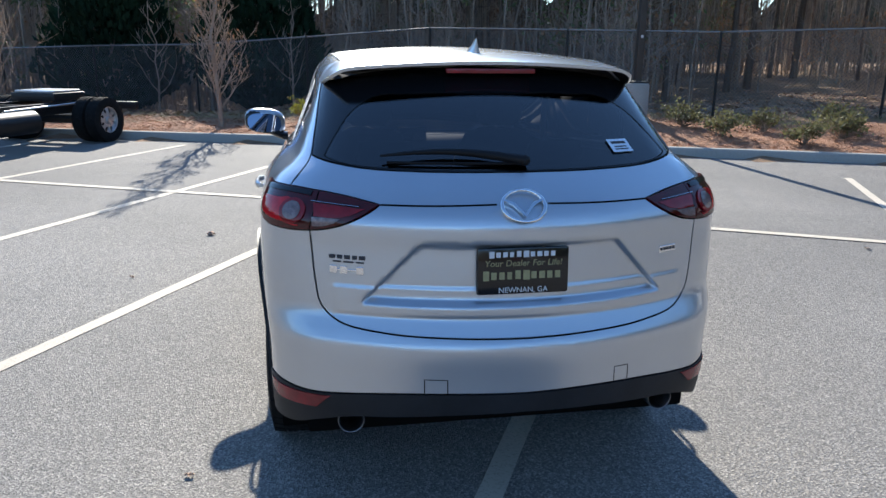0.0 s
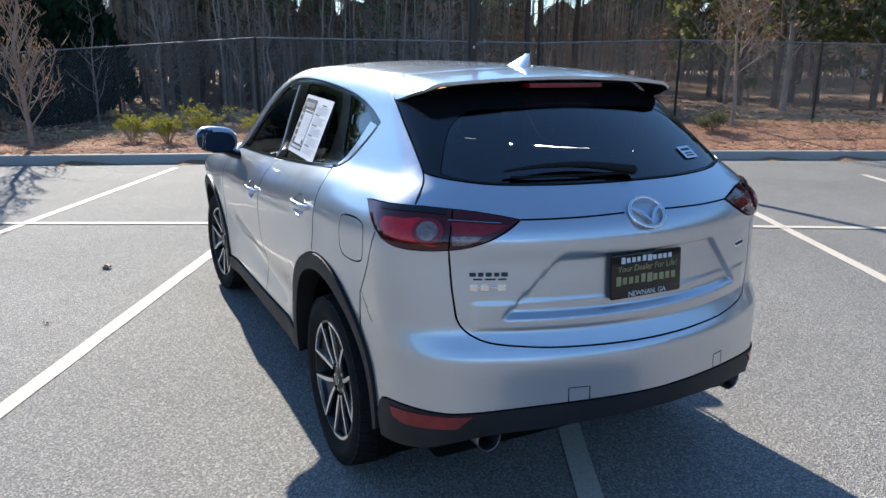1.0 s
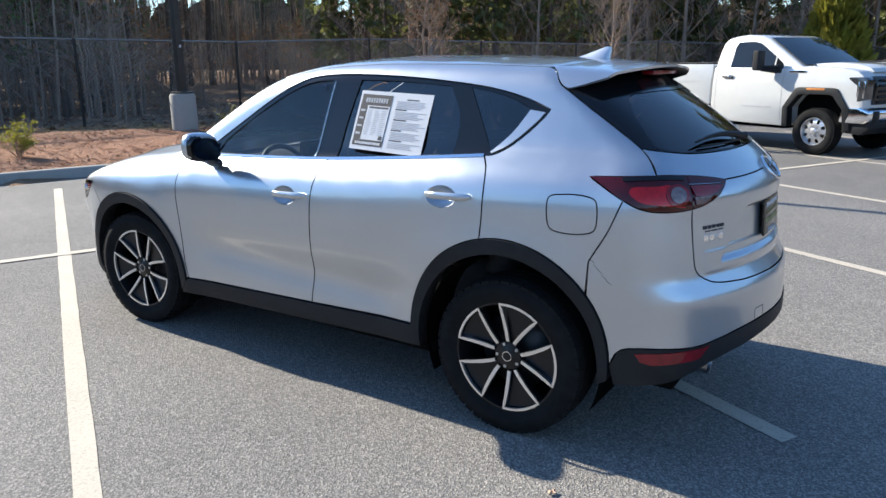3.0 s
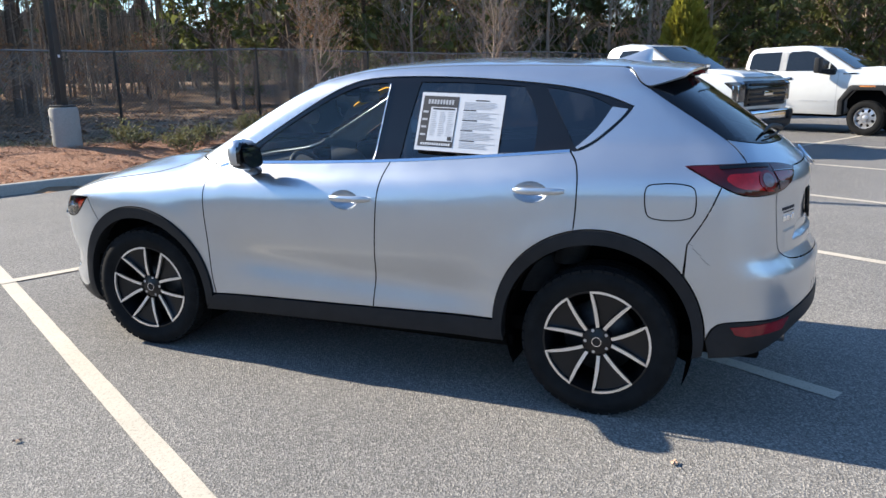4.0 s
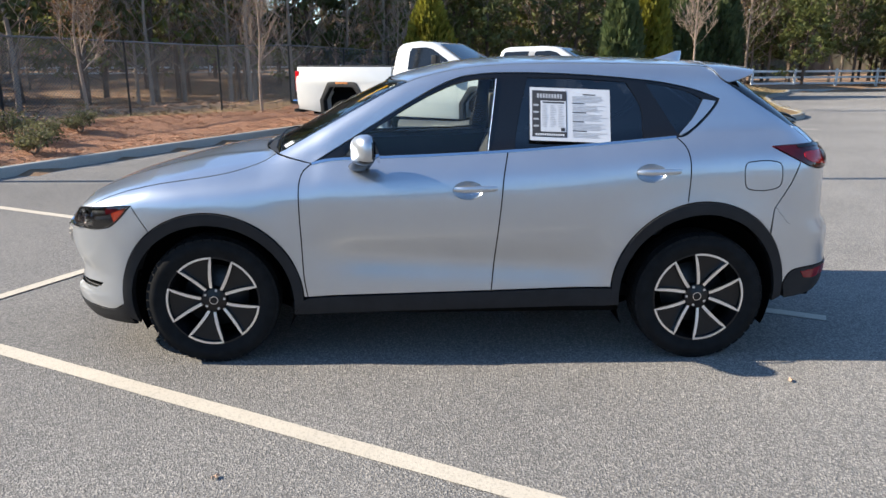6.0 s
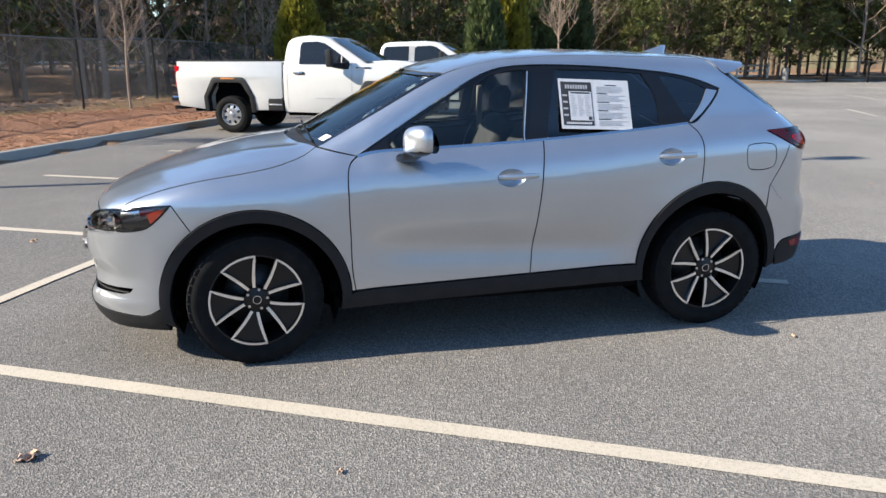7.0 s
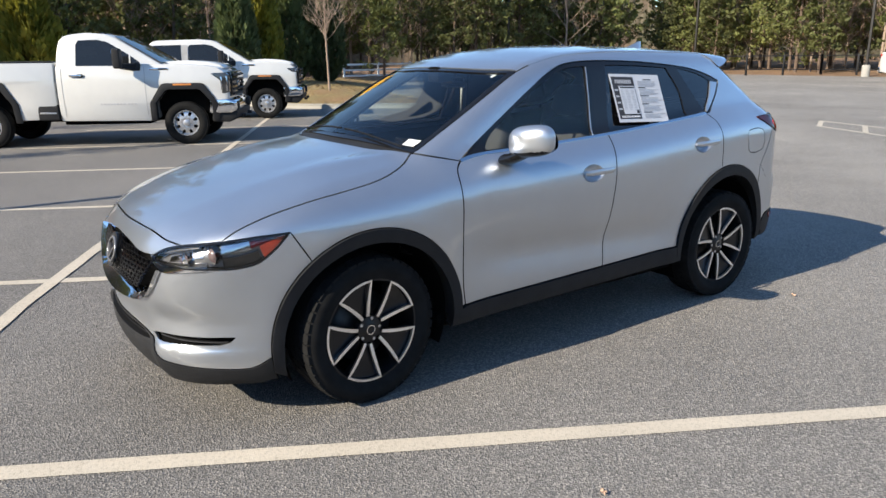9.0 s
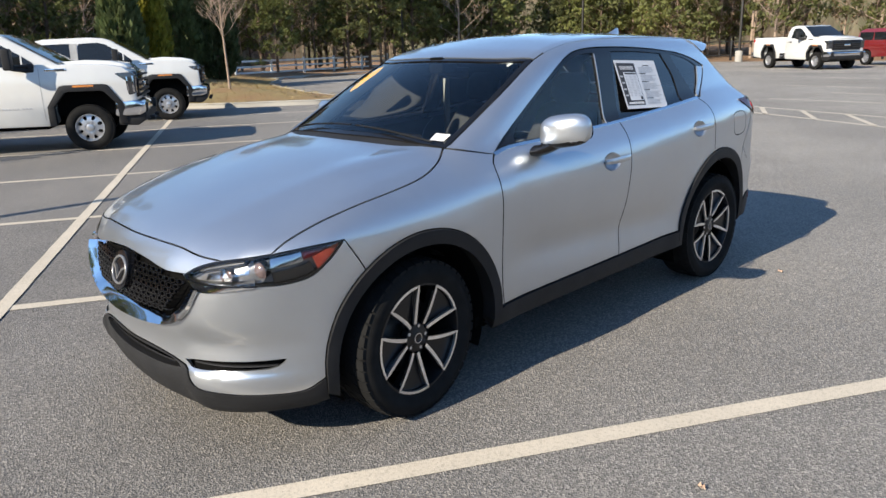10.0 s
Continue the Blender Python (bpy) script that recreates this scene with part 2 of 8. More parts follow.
for k in ("needle", "young_needle", "gold_needle", "brown_leaf", "shrub", "bright_shrub"):
    let_through(M[k], 0.4)


# ---- mesh helpers ----
def as_object(name, bm, material, parent=None, label="", smooth=True, angle=None):
    me = bpy.data.meshes.new(name)
    if smooth:
        for f in bm.faces:
            f.smooth = True
    bm.to_mesh(me)
    bm.free()
    for k in (material if isinstance(material, (list, tuple)) else [material]):
        me.materials.append(M[k])
    if angle:
        me.set_sharp_from_angle(angle=radians(angle))
    ob = new(name, me)
    if parent:
        ob.parent = parent
    if label:
        tagged(ob, label)
    return ob


def part(name, bm, material, parent, label="", smooth=True, angle=35):
    return as_object(name, bm, material, parent, label, smooth, angle)


def thing(name, label, category, group="", at=None):
    ob = tagged(new(name), label, category, group)
    ob.empty_display_size = 0.1
    if at is not None:
        ob.matrix_world = at
    return ob


def from_arrays(name, verts, faces, material, parent=None, label="", normals=None, smooth=True, angle=None):
    me = bpy.data.meshes.new(name)
    me.from_pydata([tuple(v) for v in verts], [], [tuple(int(i) for i in f) for f in faces])
    for k in (material if isinstance(material, (list, tuple)) else [material]):
        me.materials.append(M[k])
    if smooth:
        me.polygons.foreach_set("use_smooth", [True] * len(me.polygons))
    if normals is not None:
        me.normals_split_custom_set_from_vertices([tuple(n) for n in normals])
    elif angle:
        me.set_sharp_from_angle(angle=radians(angle))
    ob = new(name, me)
    if parent:
        ob.parent = parent
    if label:
        tagged(ob, label)
    return ob


def box(bm, x0, x1, y0, y1, z0, z1, bevel=0.0, seg=2, m=None):
    """A bevelled block between two corners, turned by m if given."""
    r = bmesh.ops.create_cube(bm, size=1.0)
    vs = r["verts"]
    bmesh.ops.transform(bm, matrix=Matrix.Translation(((x0 + x1) / 2, (y0 + y1) / 2, (z0 + z1) / 2)) @ Matrix.Diagonal((x1 - x0, y1 - y0, z1 - z0, 1)), verts=vs)
    if bevel:
        es = list({e for v in vs for e in v.link_edges})
        r = bmesh.ops.bevel(bm, geom=es, offset=bevel, segments=seg, profile=0.6, affect="EDGES")
        vs = list({v for f in r["faces"] for v in f.verts} | {v for v in vs if v.is_valid})
    if m is not None:
        bmesh.ops.transform(bm, matrix=m, verts=vs)
    return vs


def rod(bm, a, b, r0, r1=None, n=8, caps=True):
    """A tapered round bar from a to b."""
    a, b = Vector(a), Vector(b)
    r1 = r0 if r1 is None else r1
    d = b - a
    r = bmesh.ops.create_cone(bm, cap_ends=caps, segments=n, radius1=r0, radius2=r1, depth=d.length)
    bmesh.ops.transform(bm, matrix=Matrix.Translation((a + b) / 2) @ d.to_track_quat("Z", "Y").to_matrix().to_4x4(), verts=r["verts"])
    return r["verts"]


def lathe(profile, n, axis="x", closed=True):
    """Verts and faces of a ring shape turned round an axis. profile: (along, radius)."""
    vs, fs, k = [], [], len(profile)
    for i in range(n):
        c, s = math.cos(2 * math.pi * i / n), math.sin(2 * math.pi * i / n)
        for h, r in profile:
            vs.append((h, r * c, r * s) if axis == "x" else (r * c, r * s, h))
    for i in range(n):
        for j in range(k if closed else k - 1):
            a, b = i * k + j, i * k + (j + 1) % k
            c, d = ((i + 1) % n) * k + (j + 1) % k, ((i + 1) % n) * k + j
            fs.append((a, b, c, d))
    return vs, fs


def spline(points, step=0.03, closed=False):
    """A smooth curve through the points, evenly stepped."""
    p = np.array(points, float)
    n = len(p)
    out = []
    for i in range(n if closed else n - 1):
        p1, p2 = p[i], p[(i + 1) % n]
        p0 = p[(i - 1) % n] if closed or i > 0 else 2 * p1 - p2
        p3 = p[(i + 2) % n] if closed or i < n - 2 else 2 * p2 - p1
        m = max(1, int(np.ceil(np.linalg.norm(p2 - p1) / step)))
        d01, d12, d23 = (max(1e-6, np.linalg.norm(b - a)) ** 0.5 for a, b in ((p0, p1), (p1, p2), (p2, p3)))
        m1 = (p1 - p0) / d01 - (p2 - p0) / (d01 + d12) + (p2 - p1) / d12
        m2 = (p2 - p1) / d12 - (p3 - p1) / (d12 + d23) + (p3 - p2) / d23
        m1, m2 = m1 * d12, m2 * d12
        for j in range(m):
            t = j / m
            out.append((2 * t**3 - 3 * t**2 + 1) * p1 + (t**3 - 2 * t**2 + t) * m1 + (-2 * t**3 + 3 * t**2) * p2 + (t**3 - t**2) * m2)
    if not closed:
        out.append(p[-1])
    return [tuple(q) for q in out]


def line(points, step=0.03):
    """Straight runs between the points, evenly stepped."""
    out = []
    for a, b in zip(points, points[1:]):
        a, b = np.array(a, float), np.array(b, float)
        m = max(1, int(np.ceil(np.linalg.norm(b - a) / step)))
        out += [tuple(a + (b - a) * j / m) for j in range(m)]
    return out + [tuple(points[-1])]


def join(*runs):
    """One closed outline from runs laid end to end."""
    out = []
    for r in runs:
        for q in r:
            if not out or (q[0] - out[-1][0]) ** 2 + (q[1] - out[-1][1]) ** 2 > 1e-6:
                out.append(tuple(q))
    if (out[0][0] - out[-1][0]) ** 2 + (out[0][1] - out[-1][1]) ** 2 <= 1e-6:
        out.pop()
    return out


def sstep(a, b, x):
    t = np.minimum(np.maximum((x - a) / (b - a), 0.0), 1.0)
    return t * t * (3 - 2 * t)

# ---- the place: ground, lot, kerb, fence, woods ----
DIR = np.array((0.463, 0.886))                 # along the stalls
NRM = np.array((0.886, -0.463))                # from stall to stall
ORG = np.array((-0.25, -2.45))                 # the open end of the line under the car

KERB = spline([(-60, 34), (-30, 21.0), (-14, 13.7), (-9, 11.8), (-4.3, 10.05), (0, 8.6), (5, 6.85), (9.5, 5.0), (14.5, 2.75), (20, -0.1), (27, -5.6), (33, -13.5), (37, -23), (39, -34), (42, -60)], 0.5)
KX, KY = np.array([k[0] for k in KERB]), np.array([k[1] for k in KERB])
FENCE0, FENCED = np.array((10.0, 9.7)), np.array((0.896, -0.444))


def kerb_y(x):
    return np.interp(x, KX, KY)


def beyond(x, y):
    """Metres behind the kerb."""
    return (y - kerb_y(x)) * 0.93


def ground_z(x, y):
    d = beyond(x, y)
    left = sstep(2.0, -6.0, x)
    berm = 0.10 + sstep(0, 3.5, d) * (0.24 - 0.42 * left) - sstep(4, 16, d) * (0.35 + 0.3 * left) + sstep(20, 70, d) * 1.0
    wave = 0.05 * np.sin(x * 0.9 + y * 0.4) * sstep(0.5, 2, d)
    back = np.where(y < -48.2, 0.12 + 0.02 * (-48.2 - y), -0.06)
    return np.where(d > 0.1, berm + wave, back)


def sheet(name, xs, ys, height, material, label, keep=None):
    gx, gy = np.meshgrid(xs, ys)
    gz = height(gx, gy)
    nx, ny = len(xs), len(ys)
    vs = np.stack([gx, gy, gz], -1).reshape(-1, 3)
    fs = [(j * nx + i, j * nx + i + 1, (j + 1) * nx + i + 1, (j + 1) * nx + i) for j in range(ny - 1) for i in range(nx - 1)
          if keep is None or keep((xs[i] + xs[i + 1]) / 2, (ys[j] + ys[j + 1]) / 2)]
    ob = from_arrays(name, vs, fs, material)
    return tagged(ob, label, kind="structure")


def steps(marks):
    return np.concatenate([np.arange(a, b, s) for a, b, s in marks] + [[marks[-1][1]]])


sheet("ground", steps([(-900, -100, 80), (-100, -30, 5), (-30, 45, 0.6), (45, 100, 5), (100, 900, 80)]),
      steps([(-900, -100, 80), (-100, -20, 6), (-20, 30, 0.6), (30, 100, 5), (100, 900, 80)]), ground_z, "soil", "leaf-strewn brown woodland ground behind the lot")

# the paved lot, up to the kerb
vs, fs = [], []
for k in KERB:
    vs += [(k[0], k[1], 0.0), (k[0], min(-48.0, k[1] - 1.0), 0.0)]
fs = [(2 * i + 1, 2 * i + 3, 2 * i + 2, 2 * i) for i in range(len(KERB) - 1)]
pavement = tagged(from_arrays("pavement", vs, fs, "asphalt", smooth=False), "worn grey asphalt of the parking lot", kind="structure")


def kerb_run(name, pts, label, width=0.15, high=0.15, side=1):
    """A concrete kerb with a rounded face and a gutter lip, along pts."""
    p = np.array(pts)
    t = np.gradient(p, axis=0)
    t /= np.linalg.norm(t, axis=1)[:, None]
    nrm = np.stack([-t[:, 1], t[:, 0]], 1) * side
    prof = [(-0.02, -0.05), (0.0, 0.02), (0.015, high - 0.03), (0.03, high - 0.008), (0.055, high), (width, high), (width + 0.01, -0.05)]
    vs, fs, k = [], [], len(prof)
    for q, n in zip(p, nrm):
        vs += [(*(q + n * o), h) for o, h in prof]
    for i in range(len(p) - 1):
        for j in range(k - 1):
            a = i * k + j
            fs.append((a, a + 1, a + k + 1, a + k) if side < 0 else (a, a + k, a + k + 1, a + 1))
    return tagged(from_arrays(name, vs, fs, "concrete", angle=50), label, kind="structure")


kerb_run("kerb", [k for k in KERB if -40 < k[0] < 45], "pale concrete kerb along the planting bed")


def stripe(a, b, width=0.105, z=0.004):
    a, b = np.array(a), np.array(b)
    d = (b - a) / np.linalg.norm(b - a)
    n = np.array((-d[1], d[0])) * width / 2
    m = max(2, int(np.linalg.norm(b - a) / 0.25))
    rnd = random.Random(int(a[0] * 100 + a[1] * 10))
    vs, fs = [], []
    for i in range(m + 1):
        q = a + (b - a) * i / m
        e0, e1 = 1 + rnd.uniform(-0.05, 0.05), 1 + rnd.uniform(-0.05, 0.05)
        vs += [(*(q - n * e0), z), (*(q + n * e1), z)]
    fs = [(2 * i, 2 * i + 2, 2 * i + 3, 2 * i + 1) for i in range(m)]
    return tagged(from_arrays("parking_line", vs, fs, "line", smooth=False), "worn off-white painted parking line", "road marking", "stall lines", "structure")


def at_stall(s, f):
    return ORG + NRM * s + DIR * f


HEAD = 5.41
for s in (-10.4, -7.75, -5.08, -2.72, 0, 2.90, 5.83, 8.95, 12.4, 15.3):
    q = at_stall(s, HEAD)
    far = HEAD + 3.9 if s > -6 else HEAD + 4.2
    while kerb_y(at_stall(s, far)[0]) - at_stall(s, far)[1] < 0.5 and far > HEAD:
        far -= 0.1
    lean = 0.045 if s == -2.72 else 0.0               # this one was painted a little askew
    stripe(at_stall(s - lean, 0), at_stall(s + 0.5 * lean, far))
stripe(at_stall(-0.6, HEAD), at_stall(15.3, HEAD), z=0.008)
stripe(at_stall(-16, HEAD - 0.85), at_stall(-0.6, HEAD), z=0.008)

# the far edge of the lot, the planted island and its kerb
ISLAND = spline([(24.5, -6.4), (20.5, -6.0), (18.3, -6.9), (17.0, -8.5), (16.0, -9.9), (17.2, -11.2), (20, -12.0), (28.3, -15.2), (36, -19.5), (38, -15), (32, -8.5)], 0.6, True)
kerb_run("kerb_island", ISLAND + ISLAND[:1], "pale concrete kerb round the planted island", side=1)
isl = np.array(ISLAND)
gx, gy = np.meshgrid(np.arange(15, 40, 0.5), np.arange(-21, -4, 0.5))
g = np.stack([gx.ravel(), gy.ravel()], 1)


def in_poly(poly, q):
    p, c = np.array(poly), np.zeros(len(q), bool)
    for (x0, y0), (x1, y1) in zip(p, np.roll(p, -1, 0)):
        if y0 != y1:
            c ^= ((y0 > q[:, 1]) != (y1 > q[:, 1])) & (q[:, 0] < (x1 - x0) * (q[:, 1] - y0) / (y1 - y0) + x0)
    return c


g = g[in_poly(isl, g)]
dist = np.array([np.min(np.hypot(*(isl - q).T)) for q in g])
g, dist = g[dist > 0.25], dist[dist > 0.25]
from mathutils.geometry import delaunay_2d_cdt as cdt
pts = np.concatenate([isl, g])
v2, _, f2, *_ = cdt([Vector(q) for q in pts], [(i, (i + 1) % len(isl)) for i in range(len(isl))], [], 1, 1e-6)
hz = np.concatenate([np.full(len(isl), 0.12), 0.13 + 0.30 * sstep(0, 3.0, dist)])
v3 = [(v[0], v[1], hz[i] if i < len(hz) else 0.13) for i, v in enumerate(v2)]
tagged(from_arrays("island_ground", v3, [f for f in f2], "drygrass"), "dry grass and pine straw on the planted island", kind="structure")


def island_z(x, y):
    d = np.min(np.hypot(isl[:, 0] - x, isl[:, 1] - y))
    return 0.13 + 0.30 * float(sstep(0, 3.0, d))


# pine straw bed behind the kerb
bx = np.arange(-26, 30, 0.35)
vs, fs, rows = [], [], 9
rb = random.Random(3)
for x in bx:
    w = 3.0 + 0.5 * math.sin(x * 0.7) + 0.3 * math.sin(x * 2.3) + (-0.5 if x < 2 else 0.3)
    for j in range(rows):
        d = 0.14 + w * j / (rows - 1)
        q = (x + 0.37 * d, float(kerb_y(x)) + 0.93 * d)
        z = float(ground_z(np.array(q[0]), np.array(q[1])))
        edge = 0.045 * math.sin(math.pi * min(1, (j + 0.6) / (rows - 0.5)))
        vs.append((*q, max(z, 0.10 if j < 2 else -9) + edge + rb.uniform(-0.012, 0.02)))
fs = [(i * rows + j, (i + 1) * rows + j, (i + 1) * rows + j + 1, i * rows + j + 1) for i in range(len(bx) - 1) for j in range(rows - 1)]
tagged(from_arrays("mulch_bed", vs, fs, "mulch"), "reddish-brown pine straw bed behind the kerb", kind="structure")


def needles(name, count, place, length, width, material, label, lift_up=0.03, seed=1):
    """Loose straw, blades or leaves lying about: ONE object."""
    r = random.Random(seed)
    vs, fs = [], []
    for _ in range(count):
        q = place(r)
        if q is None:
            continue
        a, l = r.uniform(0, math.pi * 2), length * r.uniform(0.6, 1.4)
        dx, dy, dz = math.cos(a) * l / 2, math.sin(a) * l / 2, r.uniform(-0.2, 0.9) * lift_up
        nx, ny = -math.sin(a) * width / 2, math.cos(a) * width / 2
        x, y, z = q
        b = len(vs)
        vs += [(x - dx - nx, y - dy - ny, z), (x + dx - nx * 0.4, y + dy - ny * 0.4, z + dz), (x + dx + nx * 0.4, y + dy + ny * 0.4, z + dz + width * 0.3), (x - dx + nx, y - dy + ny, z + width * 0.3)]
        fs.append((b, b + 1, b + 2, b + 3))
    return tagged(from_arrays(name, vs, fs, material, smooth=False), label, "ground cover", kind="stuff")


def bed_place(r):
    x = r.uniform(-12, 22)
    d = r.uniform(0.16, 3.0)
    q = (x + 0.37 * d, float(kerb_y(x)) + 0.93 * d)
    return (*q, max(0.11, float(ground_z(np.array(q[0]), np.array(q[1])))) + 0.035)


M["straw"] = plain("straw_needles", (0.36, 0.18, 0.10), 0.9, 0, 0.5, 2.0)
M["dry_blade"] = plain("dry_grass_blades", (0.33, 0.25, 0.11), 0.9, 0, 0.45, 1.0)
M["litter"] = plain("leaf_litter", (0.36, 0.20, 0.115), 0.9, 0, 0.5, 2.0)
needles("pine_straw", 16000, bed_place, 0.16, 0.012, "straw", "loose reddish pine straw and chips on the bed", 0.06)
needles("pine_chips", 5000, bed_place, 0.07, 0.030, "litter", "small bark chips and dead leaves on the bed", 0.03, 5)


def verge_place(r):
    x = r.uniform(-12, 30)
    d = r.uniform(2.7, 5.6)
    q = (x + 0.37 * d, float(kerb_y(x)) + 0.93 * d)
    return (*q, float(ground_z(np.array(q[0]), np.array(q[1]))) + 0.01)


def woods_place(r):
    x = r.uniform(-25, 45)
    d = 4.5 + 20 * r.random() ** 1.5
    q = (x + 0.37 * d, float(kerb_y(x)) + 0.93 * d)
    return (*q, float(ground_z(np.array(q[0]), np.array(q[1]))) + 0.01)


rq = np.random.default_rng(4)
isle_spots = np.stack([rq.uniform(15.5, 37, 9000), rq.uniform(-19, -6, 9000)], 1)
isle_spots = iter([tuple(q) for q in isle_spots[in_poly(isl, isle_spots)]])


def isle_place(r):
    q = next(isle_spots, None)
    if q is None:
        return None
    x, y = float(q[0]), float(q[1])
    return (x, y, island_z(x, y) + 0.01)


needles("dry_grass", 9000, verge_place, 0.14, 0.010, "dry_blade", "short dry grass along the fence", 0.14, 6)
needles("leaf_litter", 12000, woods_place, 0.14, 0.09, "litter", "brown fallen leaves on the woodland floor", 0.06, 7)
needles("island_grass", 9000, isle_place, 0.16, 0.014, "dry_blade", "dry yellowish grass on the island", 0.14, 8)

# ---- trees ----
def tube(vs, fs, path, radii, n):
    base = len(vs)
    for i, (p, r) in enumerate(zip(path, radii)):
        p = Vector(p)
        d = (Vector(path[min(i + 1, len(path) - 1)]) - Vector(path[max(i - 1, 0)])).normalized()
        u = d.orthogonal().normalized()
        w = d.cross(u)
        for k in range(n):
            a = 2 * math.pi * k / n
            vs.append(tuple(p + (u * math.cos(a) + w * math.sin(a)) * r))
    for i in range(len(path) - 1):
        for k in range(n):
            fs.append((base + i * n + k, base + i * n + (k + 1) % n, base + (i + 1) * n + (k + 1) % n, base + (i + 1) * n + k))


def grow(r, start, direction, length, radius, depth, vs, fs, tips, bend=0.25, up=0.1, kids=(3, 5), shrink_by=0.6, sides=5):
    """A limb that bends, tapers and forks."""
    n = 5 if depth > 0 else 3
    path, d, p = [start], direction.normalized(), Vector(start)
    for i in range(n):
        d = (d + Vector((r.uniform(-1, 1), r.uniform(-1, 1), r.uniform(-1, 1))) * bend * 0.5 + Vector((0, 0, up * 0.4))).normalized()
        p = p + d * length / n
        path.append(p.copy())
    tube(vs, fs, path, [radius * (1 - 0.75 * i / n) + 0.002 for i in range(n + 1)], max(3, sides))
    tips.append((path[-1], d))
    if depth > 0:
        for _ in range(r.randint(*kids)):
            t = r.uniform(0.3, 0.98)
            i = min(n - 1, int(t * n))
            q = path[i].lerp(path[i + 1], t * n - i)
            side = Vector((r.uniform(-1, 1), r.uniform(-1, 1), r.uniform(-0.2, 0.8))).normalized()
            grow(r, q, (d * 0.7 + side * 0.9).normalized(), length * shrink_by * r.uniform(0.6, 1.1), radius * 0.45 * (1 - 0.5 * t) + 0.002, depth - 1, vs, fs, tips, bend, up, kids, shrink_by, sides - 1)


def leaves(r, spots, count, spread, size, vs, fs, flat_up=0.0, long=1.0):
    for c in spots:
        c = Vector(c)
        for _ in range(count):
            q = c + Vector((r.gauss(0, spread), r.gauss(0, spread), r.gauss(0, spread * 0.7)))
            u = Vector((r.uniform(-1, 1), r.uniform(-1, 1), r.uniform(-1, 1) * (1 - flat_up))).normalized()
            w = u.cross(Vector((r.uniform(-1, 1), r.uniform(-1, 1), r.uniform(-1, 1)))).normalized()
            s = size * r.uniform(0.6, 1.4)
            b = len(vs)
            vs += [tuple(q - u * s * long - w * s * 0.3), tuple(q + w * s * 0.5), tuple(q + u * s * long), tuple(q - w * s * 0.5 + u * s * 0.2)]
            fs.append((b, b + 1, b + 2, b + 3))


def plant(name, label, category, group, bark, vs, fs, leaf=None, lv=None, lf=None, leaf_label=""):
    t = thing(name, label, category, group)
    if vs:
        from_arrays("trunk", vs, fs, bark, t)
    if lv:
        from_arrays("crown", lv, lf, leaf, t, leaf_label, smooth=False)
    return t


def pine(seed, height, radius, crown_from):
    r = random.Random(seed)
    vs, fs, tips = [], [], []
    lean = Vector((r.uniform(-0.03, 0.03), r.uniform(-0.03, 0.03), 1))
    path = [Vector((0, 0, -0.3)) + lean * height * i / 9 + Vector((r.uniform(-0.05, 0.05), r.uniform(-0.05, 0.05), 0)) * (i > 0) for i in range(10)]
    tube(vs, fs, path, [radius * (1.15 - 0.9 * i / 9) for i in range(10)], 8)
    for _ in range(14):                     # dead stubs
        z = r.uniform(0.12, crown_from) * height
        a = r.uniform(0, 6.28)
        p = path[0].lerp(path[-1], z / height)
        grow(r, p, Vector((math.cos(a), math.sin(a), 0.15)), r.uniform(0.4, 1.6), 0.015, 0, vs, fs, [], 0.3, 0, sides=3)
    for k in range(26):
        z = crown_from + (1 - crown_from) * (k + r.random()) / 26
        a = k * 2.4 + r.uniform(-0.5, 0.5)
        p = path[0].lerp(path[-1], min(0.985, z))
        l = height * 0.17 * (1.15 - z) / (1.15 - crown_from) + 0.4
        grow(r, p, Vector((math.cos(a), math.sin(a), 0.25)), l, 0.04 * (1.2 - z) + 0.01, 1, vs, fs, tips, 0.3, 0.1, (3, 4), 0.5, 4)
    lv, lf = [], []
    leaves(r, [t[0] for t in tips], 10, 0.20, 0.12, lv, lf, 0, 1.5)
    return vs, fs, lv, lf


def low_pine(seed, height, radius, spread=0.28, clump=9, size=0.10, first=0.06):
    """A conifer that is leafy down to the ground."""
    r = random.Random(seed)
    vs, fs, tips = [], [], []
    path = [Vector((r.uniform(-0.04, 0.04) * i, r.uniform(-0.04, 0.04) * i, -0.2 + (height + 0.2) * i / 8)) for i in range(9)]
    tube(vs, fs, path, [radius * (1.1 - 0.95 * i / 8) for i in range(9)], 7)
    for k in range(46):
        z = first + (1 - first) * (k + r.random()) / 46
        a = k * 2.4 + r.uniform(-0.4, 0.4)
        l = height * spread * (1 - z) ** 0.8 * r.uniform(0.7, 1.15) + 0.15
        grow(r, path[0].lerp(path[-1], z), Vector((math.cos(a), math.sin(a), r.uniform(0.1, 0.5))), l, 0.02, 1, vs, fs, tips, 0.25, 0.15, (3, 5), 0.5, 3)
    lv, lf = [], []
    leaves(r, [t[0] for t in tips], clump, 0.15, size, lv, lf, 0, 1.3)
    return vs, fs, lv, lf


